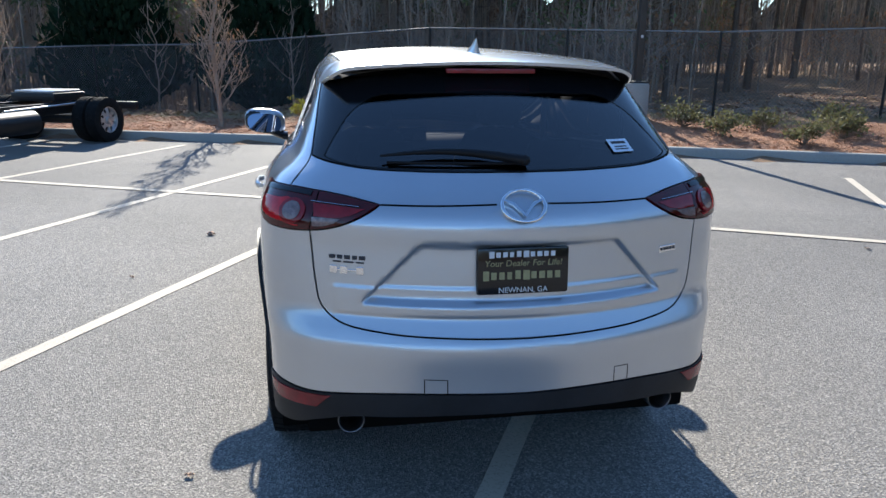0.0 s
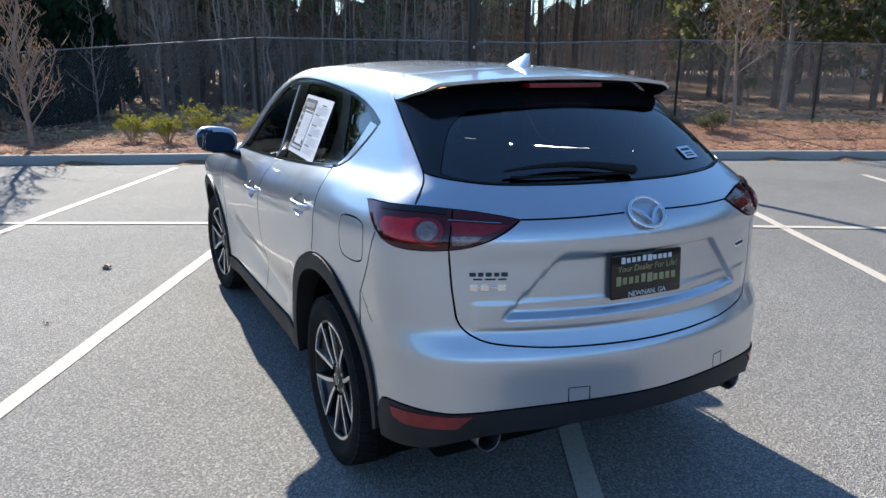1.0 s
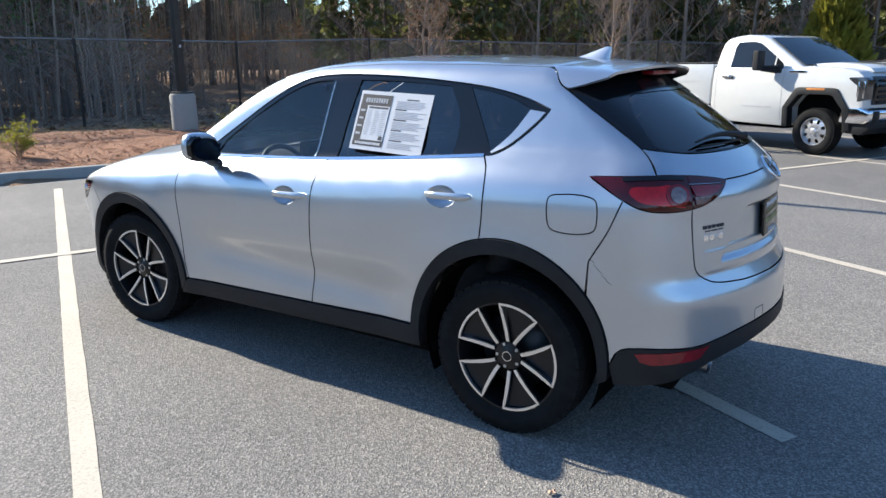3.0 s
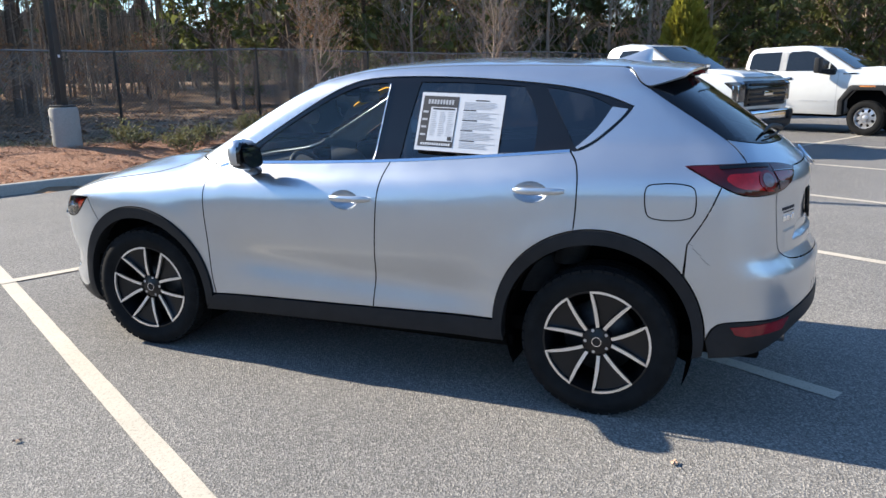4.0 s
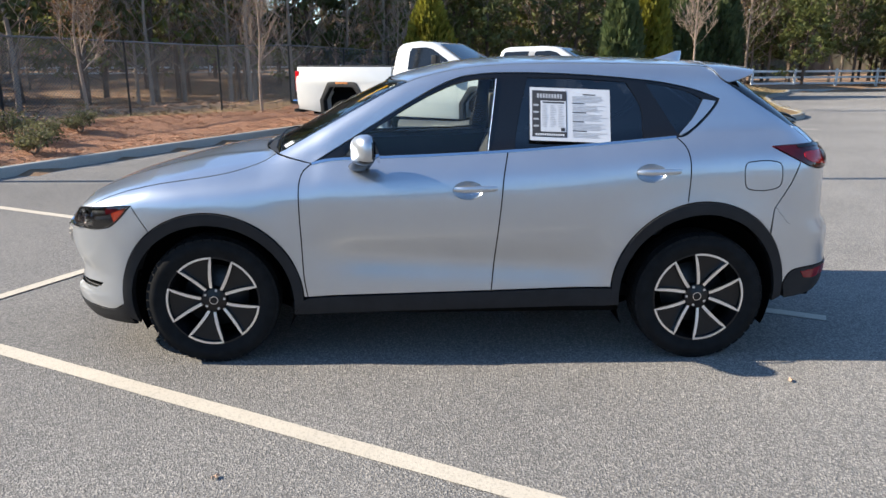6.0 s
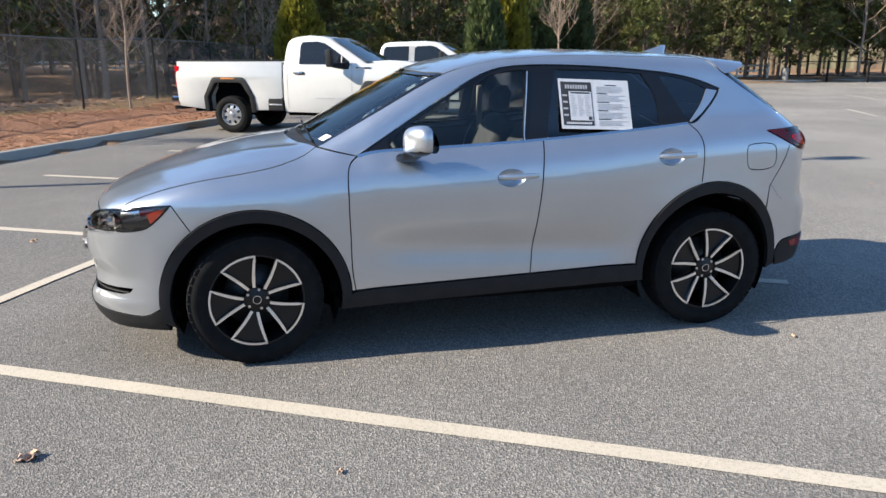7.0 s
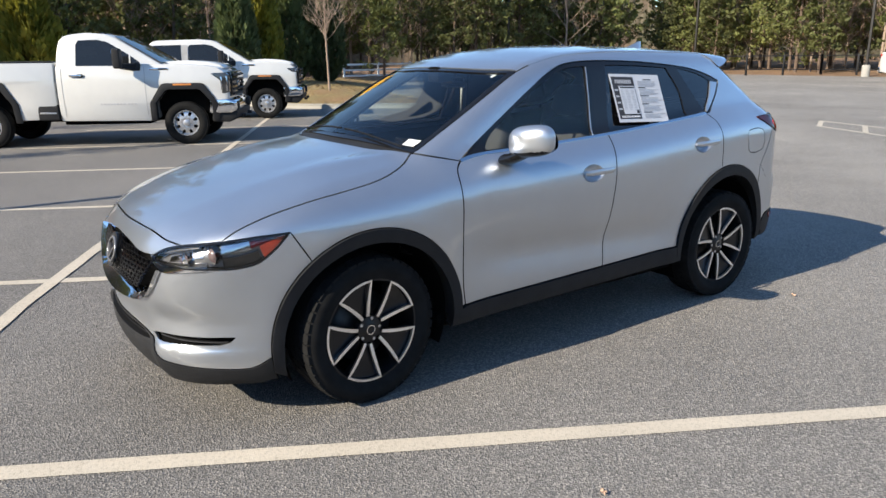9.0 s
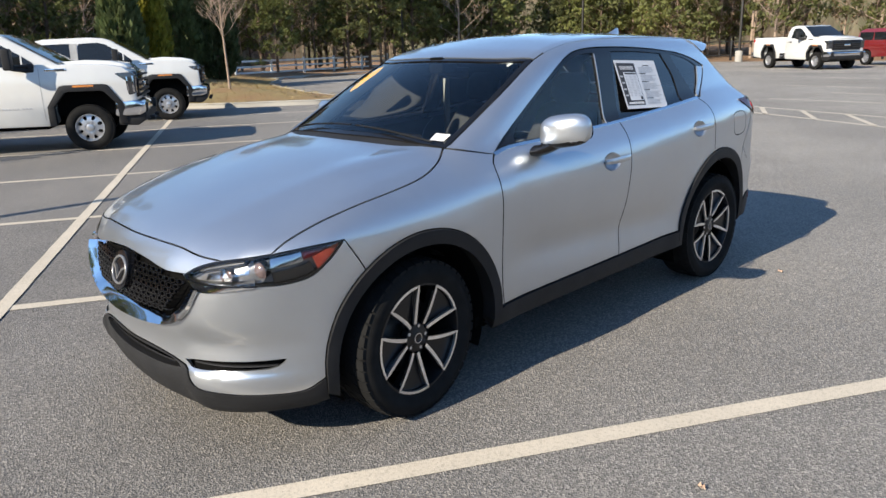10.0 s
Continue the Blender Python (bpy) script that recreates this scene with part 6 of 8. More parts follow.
for s in (1, -1):
    m = (lambda q: q) if s > 0 else (lambda q: [(-u, v) for u, v in reversed(q)])
    lamp_all = join(T_UP, T_DOWN[::-1])
    inner = join([q for q in T_UP if q[0] < u_split - 0.003], [T_UP_X], T_DOWN_IN[::-1])
    outer_l = join([T_UP_X], [q for q in T_UP if q[0] >= u_split + 0.003], [q for q in T_DOWN if q[0] >= u_split + 0.003][::-1], [T_DOWN_X])
    lamp = panel("tail_lamp", "rear", m(outer_l), "lens_dark", car, "red tail lamp with a clear reversing lamp", offset=0.006, depth=0.03, grid=0.02)
    panel("tail_lamp_inner", "rear", m(inner), "lens_dark", gate, "smoked red inner tail lamp", offset=0.006, depth=0.03, grid=0.02)
    inn = shrink(outer_l, 0.017)
    u_mid = carry("right", "rear", [(-1.83, 1.15)])[0][0]
    keep = [tuple(q) for q in inn]
    glow = join([(u_split + 0.075, 1.168), (u_split + 0.12, 1.166), (u_mid - 0.03, 1.160), (u_mid - 0.02, 1.140), (u_mid - 0.05, 1.108), (u_split + 0.09, 1.092), (u_split + 0.03, 1.088), (u_split + 0.08, 1.100)])
    panel("red_lens", "rear", m(spline(glow, 0.012, True)), "lens_bright", lamp, offset=0.0085, depth=0.004, grid=0.015)
    ellipse = lambda cu, cz, ru_, rz_: [(cu + ru_ * math.cos(t), cz + rz_ * math.sin(t)) for t in np.linspace(0, 2 * math.pi, 25)[:-1]]
    cu = u_split + 0.058
    panel("lamp_ring", "rear", m(ellipse(cu, 1.130, 0.042, 0.038)), "lens_red", lamp, "dark red ring", offset=0.011, inset=0, depth=0.004, grid=0.015)
    panel("reversing_lamp", "rear", m(ellipse(cu, 1.131, 0.028, 0.027)), "lamp_grey", lamp, "pale reversing lamp", offset=0.0135, inset=0, depth=0.004, grid=0.012)
    bar = join(spline([rx(0.50, 1.150), rx(0.60, 1.158), rx(0.67, 1.162)], 0.012), spline([rx(0.67, 1.118), rx(0.60, 1.116), rx(0.55, 1.126)], 0.012))
    panel("red_lens", "rear", m(bar), "lens_red", gate, offset=0.0085, depth=0.003, grid=0.015)
    # dark band along the top, a bright line through the inner half, a pale lower field
    top_band = [q for q in T_UP if q[0] > u_split + 0.012 and q[0] < u_mid]
    panel("lamp_band", "rear", m(join([(u, v - 0.006) for u, v in top_band], [(u, v - 0.019) for u, v in top_band[::-1]])), "gloss_black", lamp, "black band along the top", offset=0.0105, inset=0, depth=0.003, grid=0.012)
    ribbon("lamp_line", "rear", m([rx(a, 1.153 + 0.010 * (a - 0.5) / 0.17) for a in np.linspace(0.52, 0.675, 12)]), 0.0035, "lamp_inner", gate, "thin bright line in the lamp", 0.0115)
    pale = join(spline([rx(0.585, 1.116), rx(0.63, 1.118), rx(0.674, 1.118)], 0.012), spline([rx(0.674, 1.090), rx(0.64, 1.092), rx(0.605, 1.102)], 0.012))
    panel("lamp_field", "rear", m(pale), "lamp_grey", gate, "pale pinkish lower lamp field", offset=0.0095, inset=0, depth=0.003, grid=0.012)
    refl = carry("right", "rear", [(-1.915, 0.500), (-1.96, 0.506)]) + [rx(0.76, 0.514), rx(0.63, 0.520)] + [rx(0.68, 0.468)] + carry("right", "rear", [(-1.985, 0.452), (-1.94, 0.462)])
    panel("rear_reflector", "rear", m(line(refl + refl[:1], 0.02)[:-1]), "lens_red", car, "dark red bumper reflector", offset=0.0075, depth=0.006, grid=0.02)
    # tail pipe
    bm = bmesh.new()
    vs, fs = lathe([(-0.20, 0.042), (0.0, 0.046), (0.004, 0.0445), (0.0, 0.0415), (-0.19, 0.038)], 24, "x", False)
    q = pose(s * 0.568, -2.150, 0.415, 0, 0, -90)
    from_arrays("exhaust_pipe", [q @ Vector(v) for v in vs], fs, "exhaust", car, "dull metal round exhaust tip")
    vs, fs = lathe([(-0.12, 0.001), (-0.12, 0.038)], 24, "x", False)
    from_arrays("exhaust_bore", [q @ Vector(v) for v in vs], fs, "void", car)
# rear window and its black surround
RW_SIDE = carry("right", "rear", spline([(-1.845, 1.294), (-1.71, 1.383), (-1.60, 1.452), (-1.509, 1.512), (-1.470, 1.536)]))
RW_TOP = spline([rx(0.0, 1.575), rx(0.3, 1.572), RW_SIDE[-1]])
win_r = join(GLASS_LOW, RW_SIDE[1:], RW_TOP[::-1])
win = join(win_r, left(win_r)[::-1])
pane = spline([rx(0.0, 1.500), rx(0.30, 1.497), rx(0.45, 1.482), rx(0.52, 1.44), rx(0.58, 1.37), rx(0.628, 1.298)], 0.02)
pane_r = join(pane, spline([pane[-1], rx(0.55, 1.278), rx(0.3, 1.269), rx(0.0, 1.268)])[1:])
pane_out = join(pane_r, left(pane_r)[::-1])
surround = panel("rear_window_surround", "rear", win, "gloss_black", gate, "gloss black rear window surround", holes=(pane_out,), offset=-0.002)
panel("rear_window", "rear", pane_out, "privacy", gate, "dark tinted rear window", offset=-0.004, inset=0.0, depth=0)
# roof spoiler: silver blade over a black underside, carried on from the roof's own form
tail_body = body


def roof_form(x, y, z):
    a = np.abs(x)
    return smax(a - half_width(y, z), (z - top_z(a, y)) * 0.9, 0.085)


body = roof_form
end_side = lift("right", spline([(-1.398, 1.610), (-1.430, 1.588), (-1.449, 1.562), (-1.472, 1.536), (-1.500, 1.520), (-1.545, 1.528), (-1.60, 1.546), (-1.655, 1.565)], 0.015))[0]
end_top = [(q[0], q[1]) for q in end_side]
trail = spline([end_top[-1], (0.54, -1.674), (0.46, -1.690), (0.36, -1.706), (0.20, -1.722), (0.0, -1.728)])
right_run = join(end_top, trail[1:])
blade = join(ROOF_END, right_run, mirror(right_run)[1:])
spoiler = panel("roof_spoiler", "top", blade, "silver", gate, "silver roof spoiler blade", depth=0.012, grid=0.03)
panel("spoiler_underside", "top", [tuple(k) for k in shrink(blade, 0.006)], "wiper_black", spoiler, "black spoiler underside", offset=-0.013, inset=0.0, depth=0, grid=0.03)
body = tail_body
header_low = spline([rx(0.0, 1.560), rx(0.3, 1.556), rx(0.5, 1.545), rx(0.575, 1.535)])
header_top = spline([rx(0.0, 1.606), rx(0.3, 1.595), rx(0.45, 1.580), rx(0.545, 1.560)])
panel("window_header", "rear", join(both(header_top), line([header_top[-1], header_low[-1]])[1:], both(header_low)[::-1]), "wiper_black", gate, "black panel under the spoiler", offset=-0.012, depth=0)
bm = bmesh.new()
box(bm, -0.17, 0.17, -1.712, -1.655, 1.570, 1.588, 0.005)
part("third_brake_lamp", bm, "lens_red", gate, "dark red high brake lamp")
# aerial fin
vs, fs, rows = [], [], 14
for t in np.linspace(0, 1, rows):
    y0, y1 = -1.205 - 0.205 * t ** 0.9, -1.438 - 0.004 * t
    w = 0.036 * (1 - t) ** 1.3 + 0.0035
    for a in np.linspace(0, 2 * math.pi, 21)[:-1]:
        yy = (y0 + y1) / 2 + (y0 - y1) / 2 * math.cos(a)
        vs.append((w * math.copysign(abs(math.sin(a)) ** 0.8, math.sin(a)) * (0.35 + 0.65 * (1 - math.cos(a)) / 2), yy, 1.634 + 0.066 * t + 0.05 * (yy + 1.33) * (1 - t)))
for i in range(rows - 1):
    fs += [(i * 20 + j, i * 20 + (j + 1) % 20, (i + 1) * 20 + (j + 1) % 20, (i + 1) * 20 + j) for j in range(20)]
fs.append(tuple((rows - 1) * 20 + j for j in range(20)))
from_arrays("aerial_fin", vs, fs, "silver", car, "silver shark fin aerial", angle=50)
# rear wiper
xs_w = np.linspace(-0.44, 0.035, 16)
c0 = lift("rear", [rx(x, 1.291 + 0.020 * math.sin(math.pi * k / 15) - 0.010 * k / 15) for k, x in enumerate(xs_w)], 0.020)[0]
vs, fs = [], []
tube(vs, fs, [tuple(q) for q in c0], [0.004 + 0.0009 * i for i in range(len(c0))], 10)
fs += [tuple(range(10))[::-1], tuple(len(vs) - 10 + i for i in range(10))]
wiper = from_arrays("rear_wiper", vs, fs, "wiper_black", gate, "black rear wiper arm", angle=50)
bm = bmesh.new()
bmesh.ops.create_uvsphere(bm, u_segments=14, v_segments=8, radius=0.019, matrix=Matrix.Translation(c0[-1]))
part("wiper_cap", bm, "wiper_black", wiper)
c1 = lift("rear", [rx(x, 1.281) for x in np.linspace(-0.42, 0.02, 10)], 0.007)[0]
vs, fs = [], []
tube(vs, fs, [tuple(q) for q in c1], [0.005] * len(c1), 6)
from_arrays("wiper_blade", vs, fs, "wiper_black", wiper, angle=50)
# emblem, letters and plate
badge(gate, "rear", 0.0, 1.164, 0.072, 0.008)


def on_tail(a, z, w, h, out, name, material, parent, label="", thick=0.003):
    """A small raised bar on the tail, w wide and h high."""
    q, n = lift("rear", [rx(a, z)], out)
    n = Vector(n[0])
    m = Matrix.Translation(q[0]) @ n.to_track_quat("Z", "Y").to_matrix().to_4x4()
    bm = bmesh.new()
    box(bm, -w / 2, w / 2, -h / 2, h / 2, -0.004, thick, 0.0012, 1, m)
    return part(name, bm, material, parent, label)


letters = on_tail(-0.565, 0.950, 0.10, 0.006, 0.0, "model_badge", "chrome", gate, "chrome model lettering as plain bars")
for i, (dx, w) in enumerate(((-0.045, 0.026), (-0.012, 0.026), (0.014, 0.010), (0.040, 0.026))):
    on_tail(-0.567 + dx, 0.950, w, 0.026 if i != 2 else 0.006, 0.001, "badge_stroke", "chrome", letters)
for i, w in enumerate((0.022, 0.018, 0.020, 0.017, 0.022)):
    on_tail(-0.615 + 0.024 * i, 0.993, w, 0.013, 0.001, "dealer_mark", "ink", letters)
for i, w in enumerate((0.030, 0.035, 0.028)):
    on_tail(-0.600 + 0.037 * i, 0.977, w, 0.005, 0.001, "dealer_mark", "ink", letters)
on_tail(0.555, 0.985, 0.082, 0.024, 0.0, "trim_badge", "chrome", gate, "small chrome trim badge")
for i in range(5):
    on_tail(0.527 + 0.014 * i, 0.986, 0.009, 0.010, 0.003, "badge_stroke", "ink", gate)
pl = Matrix.Translation((0, -2.236, 0.958)) @ pose(0, 0, 0, 86, 0, 0)
bm = bmesh.new()
box(bm, -0.155, 0.155, -0.078, 0.078, -0.014, 0.0, 0.008, 2, pl)
plate = part("licence_plate", bm, "gloss_black", car, "black dealer plate in the licence plate recess")


def words(text, size, x, y, z, material, parent, name="plate_text", shear=0.0, m=None, align="CENTER"):
    cu = bpy.data.curves.new(name, "FONT")
    cu.body, cu.size, cu.extrude, cu.align_x, cu.align_y, cu.shear = text, size, 0.0006, align, "CENTER", shear
    cu.resolution_u = 3
    tmp = bpy.data.objects.new(name, cu)
    me = bpy.data.meshes.new_from_object(tmp)
    bpy.data.objects.remove(tmp)
    me.materials.clear()
    me.materials.append(M[material])
    me.transform((m if m is not None else pl) @ Matrix.Translation((x, y, z)))
    ob = new(name, me)
    ob.parent = parent
    return ob


words("Your Dealer For Life!", 0.030, 0, 0.026, 0.0015, "gold", plate, shear=0.15)
words("NEWNAN, GA", 0.026, 0, -0.064, 0.0015, "paper", plate)
for row, (yy, h, mat) in enumerate(((0.056, 0.022, "paper"), (-0.014, 0.032, "gold"))):
    x0 = -0.115 if row == 0 else -0.135
    for i, w in enumerate((0.8, 0.7, 0.7, 0.6, 0.7, 1.0, 0.7, 0.8, 0.7, 0.7)):
        step = (0.23 if row == 0 else 0.27) / 10
        bm = bmesh.new()
        box(bm, x0 + step * i, x0 + step * (i + 0.82 * min(1, w + 0.1)), yy - h / 2 * (1 if i in (0, 5) else 0.8), yy + h / 2 * (1 if i in (0, 4, 5) else 0.7), 0.0, 0.0014, 0, 1, pl)
        part("dealer_mark", bm, mat, plate)
# stock sticker on the rear window
q, n = lift("rear", [rx(0.43, 1.325)], 0.001)
m = Matrix.Translation(q[0]) @ Vector(n[0]).to_track_quat("Z", "Y").to_matrix().to_4x4()
bm = bmesh.new()
box(bm, -0.045, 0.045, -0.032, 0.032, 0, 0.001, 0, 1, m)
st = part("window_sticker", bm, "sticker", gate, "small pale stock sticker")
for yy, w, h in ((0.014, 0.066, 0.012), (-0.006, 0.055, 0.006), (-0.018, 0.060, 0.006)):
    bm = bmesh.new()
    box(bm, -w / 2, w / 2, yy - h / 2, yy + h / 2, 0.001, 0.0016, 0, 1, m)
    part("sticker_print", bm, "ink", st)

# ---- wheels, mirrors, cabin and papers of the silver car ----
def wheel_parts(parent, centre, side, radius, rim, width, turn=0.0, style="petals", steer=0.0):
    """A tyre with tread blocks and a rim with spokes; side is -1 or 1, the way it faces."""
    base = Matrix.Translation(centre) @ pose(0, 0, 0, 0, 0, steer) @ Matrix.Diagonal((side, 1, 1, 1)) if side > 0 else Matrix.Translation(centre) @ pose(0, 0, 0, 0, 0, steer + 180)
    wheel = new("wheel")
    wheel.parent = parent
    wheel.matrix_local = base
    w = width / 2
    prof = [(-w * 0.86, rim - 0.01), (-w, rim + 0.03), (-w * 1.02, (rim + radius) / 2), (-w * 0.93, radius - 0.022), (-w * 0.80, radius - 0.006), (0, radius), (w * 0.80, radius - 0.006), (w * 0.93, radius - 0.022), (w * 1.02, (rim + radius) / 2),
            (w * 1.0, rim + 0.035), (w * 0.90, rim + 0.012), (w * 0.82, rim - 0.008)]
    vs, fs = lathe(prof, 56, "x", False)
    tyre = from_arrays("tyre", vs, [f[::-1] for f in fs], "tyre", wheel, angle=40)
    # tread blocks
    vs, fs = [], []
    for row, (x0, x1) in enumerate(((-w * 0.92, -w * 0.52), (-w * 0.42, -w * 0.06), (w * 0.06, w * 0.42), (w * 0.52, w * 0.92))):
        for i in range(44):
            a0, a1 = 2 * math.pi * (i + 0.5 * (row % 2)) / 44, 2 * math.pi * (i + 0.5 * (row % 2) + 0.8) / 44
            b = len(vs)
            for r in (radius - 0.012, radius + 0.0012):
                for x, a in ((x0, a0), (x1, a0 + 0.02), (x1, a1 + 0.02), (x0, a1)):
                    rr = r - 0.012 * (abs(x) / w) ** 6
                    vs.append((x, rr * math.cos(a), rr * math.sin(a)))
            fs += [(b + 4, b + 5, b + 6, b + 7), (b, b + 1, b + 5, b + 4), (b + 1, b + 2, b + 6, b + 5), (b + 2, b + 3, b + 7, b + 6), (b + 3, b, b + 4, b + 7)]
    tagged(from_arrays("tread", vs, fs, "tyre", tyre, smooth=False), kind="stuff")
    face = w * 0.80
    vs, fs = lathe([(face + 0.006, rim - 0.004), (face + 0.006, rim - 0.013), (face - 0.012, rim - 0.020), (-w * 0.5, rim - 0.035), (-w * 0.8, rim - 0.01)], 56, "x", False)
    from_arrays("rim_barrel", vs, fs, "rim_black" if style == "petals" else "steel", wheel, angle=40)
    vs, fs = lathe([(-0.01, 0.02), (-0.01, rim * 0.68), (0.005, rim * 0.68), (0.005, 0.02)], 40, "x", False)
    from_arrays("brake_disc", [(v[0] - 0.02, v[1], v[2]) for v in vs], fs, "disc", wheel, "dull dark brake disc")
    bm = bmesh.new()
    rod(bm, (-w * 0.75, 0, 0), (-w * 0.70, 0, 0), rim * 0.97, n=40)
    part("wheel_backing", bm, "void", wheel)
    if style == "petals":
        for k in range(5):
            c = turn + 72 * k
            # each petal: a black dished blade with a machined bright edge
            def pt(ang, r, x):
                return (x, r * math.cos(radians(ang)), r * math.sin(radians(ang)))
            rs = np.linspace(0.045, rim - 0.012, 9)
            half = lambda r: 9 + 15.0 * ((r - 0.045) / (rim - 0.057)) ** 0.55
            hgt = lambda r: face - 0.026 + 0.030 * ((r - 0.045) / (rim - 0.057)) ** 0.6
            rows = [[pt(c - half(r) * f, r, hgt(r) - (0.020 if abs(f) < 0.9 else 0.0) - (0.0 if abs(f) <= 1 else 0.04)) for f in (-1.03, -1, -0.78, 0, 0.78, 1, 1.03)] for r in rs]
            vs = [p for row in rows for p in row]
            fs = [(i * 7 + j, i * 7 + j + 1, (i + 1) * 7 + j + 1, (i + 1) * 7 + j) for i in range(8) for j in range(6)]
            spoke = from_arrays("spoke", vs, fs, "rim_black", wheel, angle=30)
            # the machined edge is one bent strip
            path = [(c + half(r) * 0.93, r) for r in rs[1:]] + [(c + half(rs[-1]) * f, rs[-1]) for f in (0.6, 0.3, 0, -0.3, -0.6)] + [(c - half(r) * 0.93, r) for r in rs[::-1][:-1]]
            P = np.array([pt(a, r, hgt(r) + 0.0035) for a, r in path])
            T = np.gradient(P, axis=0)
            T /= np.linalg.norm(T, axis=1)[:, None]
            N = np.cross(T, (1, 0, 0))
            wd = np.array([0.0056 if 8 <= i < 13 else 0.0068 + 0.0018 * (1 - abs(r - 0.12) / 0.12) for i, (a, r) in enumerate(path)])[:, None]
            vs = np.concatenate([P - N * wd - (0.012, 0, 0), P - N * wd, P + N * wd, P + N * wd - (0.012, 0, 0)])
            m = len(P)
            fs = [(j * m + i, j * m + i + 1, (j + 1) * m + i + 1, (j + 1) * m + i) for j in range(3) for i in range(m - 1)]
            from_arrays("bright_edge", vs, [f[::-1] for f in fs], "alu", spoke, "machined bright spoke edge", angle=30)
        vs, fs = lathe([(face - 0.05, 0.072), (face - 0.022, 0.066), (face - 0.016, 0.035), (face - 0.012, 0.028), (face - 0.012, 0.0)], 32, "x", False)
        from_arrays("hub_cap", vs, fs, "rim_black", wheel, angle=40)
        vs, fs = lathe([(face - 0.013, 0.024), (face - 0.009, 0.0235), (face - 0.009, 0.020), (face - 0.013, 0.0195)], 24, "x", False)
        from_arrays("hub_ring", vs, fs, "chrome", wheel, angle=40)
        for k in range(5):
            a = radians(turn + 36 + 72 * k)
            bm = bmesh.new()
            rod(bm, (face - 0.05, 0.055 * math.cos(a), 0.055 * math.sin(a)), (face - 0.018, 0.055 * math.cos(a), 0.055 * math.sin(a)), 0.010, 0.008, 6)
            part("wheel_nut", bm, "steel", wheel)
    else:
        # pressed wheel with round-cornered windows
        n = 8
        for k in range(n):
            c = 360 / n * k
            rows = []
            for r in np.linspace(0.05, rim - 0.01, 12):
                hw = 360 / n * 0.5 * (1.0 if r < rim * 0.56 or r > rim * 0.84 else 0.60)
                rows.append([(face - 0.045 + 0.03 * math.sin(math.pi * min(1, r / rim) ** 0.8), r * math.cos(radians(c + f * hw)), r * math.sin(radians(c + f * hw))) for f in (-1, -0.5, 0, 0.5, 1)])
            vs = [p for row in rows for p in row]
            fs = [(i * 5 + j, i * 5 + j + 1, (i + 1) * 5 + j + 1, (i + 1) * 5 + j) for i in range(11) for j in range(4)]
            from_arrays("spoke", vs, [f[::-1] for f in fs], "steel", wheel, angle=40)
        vs, fs = lathe([(face - 0.04, 0.075), (face + 0.01, 0.06), (face + 0.02, 0.03), (face + 0.02, 0.0)], 24, "x", False)
        from_arrays("hub_cap", vs, fs, "steel", wheel, angle=40)
        for k in range(8):
            a = radians(22 + 45 * k)
            bm = bmesh.new()
            rod(bm, (face - 0.03, 0.095 * math.cos(a), 0.095 * math.sin(a)), (face + 0.005, 0.095 * math.cos(a), 0.095 * math.sin(a)), 0.012, 0.010, 6)
            part("wheel_nut", bm, "steel", wheel)
    return wheel


for sx in (-1, 1):
    for cy, turn in ((1.349, 112), (-1.349, 75)):
        wheel_parts(car, (sx * 0.770, cy, 0.360), sx, 0.361, 0.258, 0.225, turn, steer=5.0 if cy > 0 else 0.0)
        # black liner inside the arch
        vs, fs = [], []
        for i, a in enumerate(np.linspace(-25, 205, 30)):
            for x in (0.52, 0.825):
                vs.append((sx * x, cy * 0.99 + 0.44 * math.cos(radians(a)), 0.375 + 0.445 * math.sin(radians(a))))
        fs = [(2 * i, 2 * i + 1, 2 * i + 3, 2 * i + 2) for i in range(29)]
        k = len(vs)
        vs.append((sx * 0.52, cy, 0.36))
        fs += [(2 * i, 2 * i + 2, k) for i in range(29)]
        from_arrays("wheel_liner", vs, fs, "void", car)
bm = bmesh.new()
box(bm, -0.80, 0.80, -0.93, 0.93, 0.255, 0.33, 0.03)
part("underbody", bm, "void", car)
bm = bmesh.new()
box(bm, -0.50, 0.50, -1.95, 2.10, 0.26, 0.40, 0.05)
part("underbody", bm, "void", car)
bm = bmesh.new()
box(bm, -0.60, 0.60, 1.0, 1.98, 0.40, 0.80, 0.05)
part("engine_block", bm, "void", car)
bm = bmesh.new()
box(bm, -0.50, 0.50, -2.10, -1.80, 0.40, 0.52, 0.04)
part("rear_box", bm, "void", car)

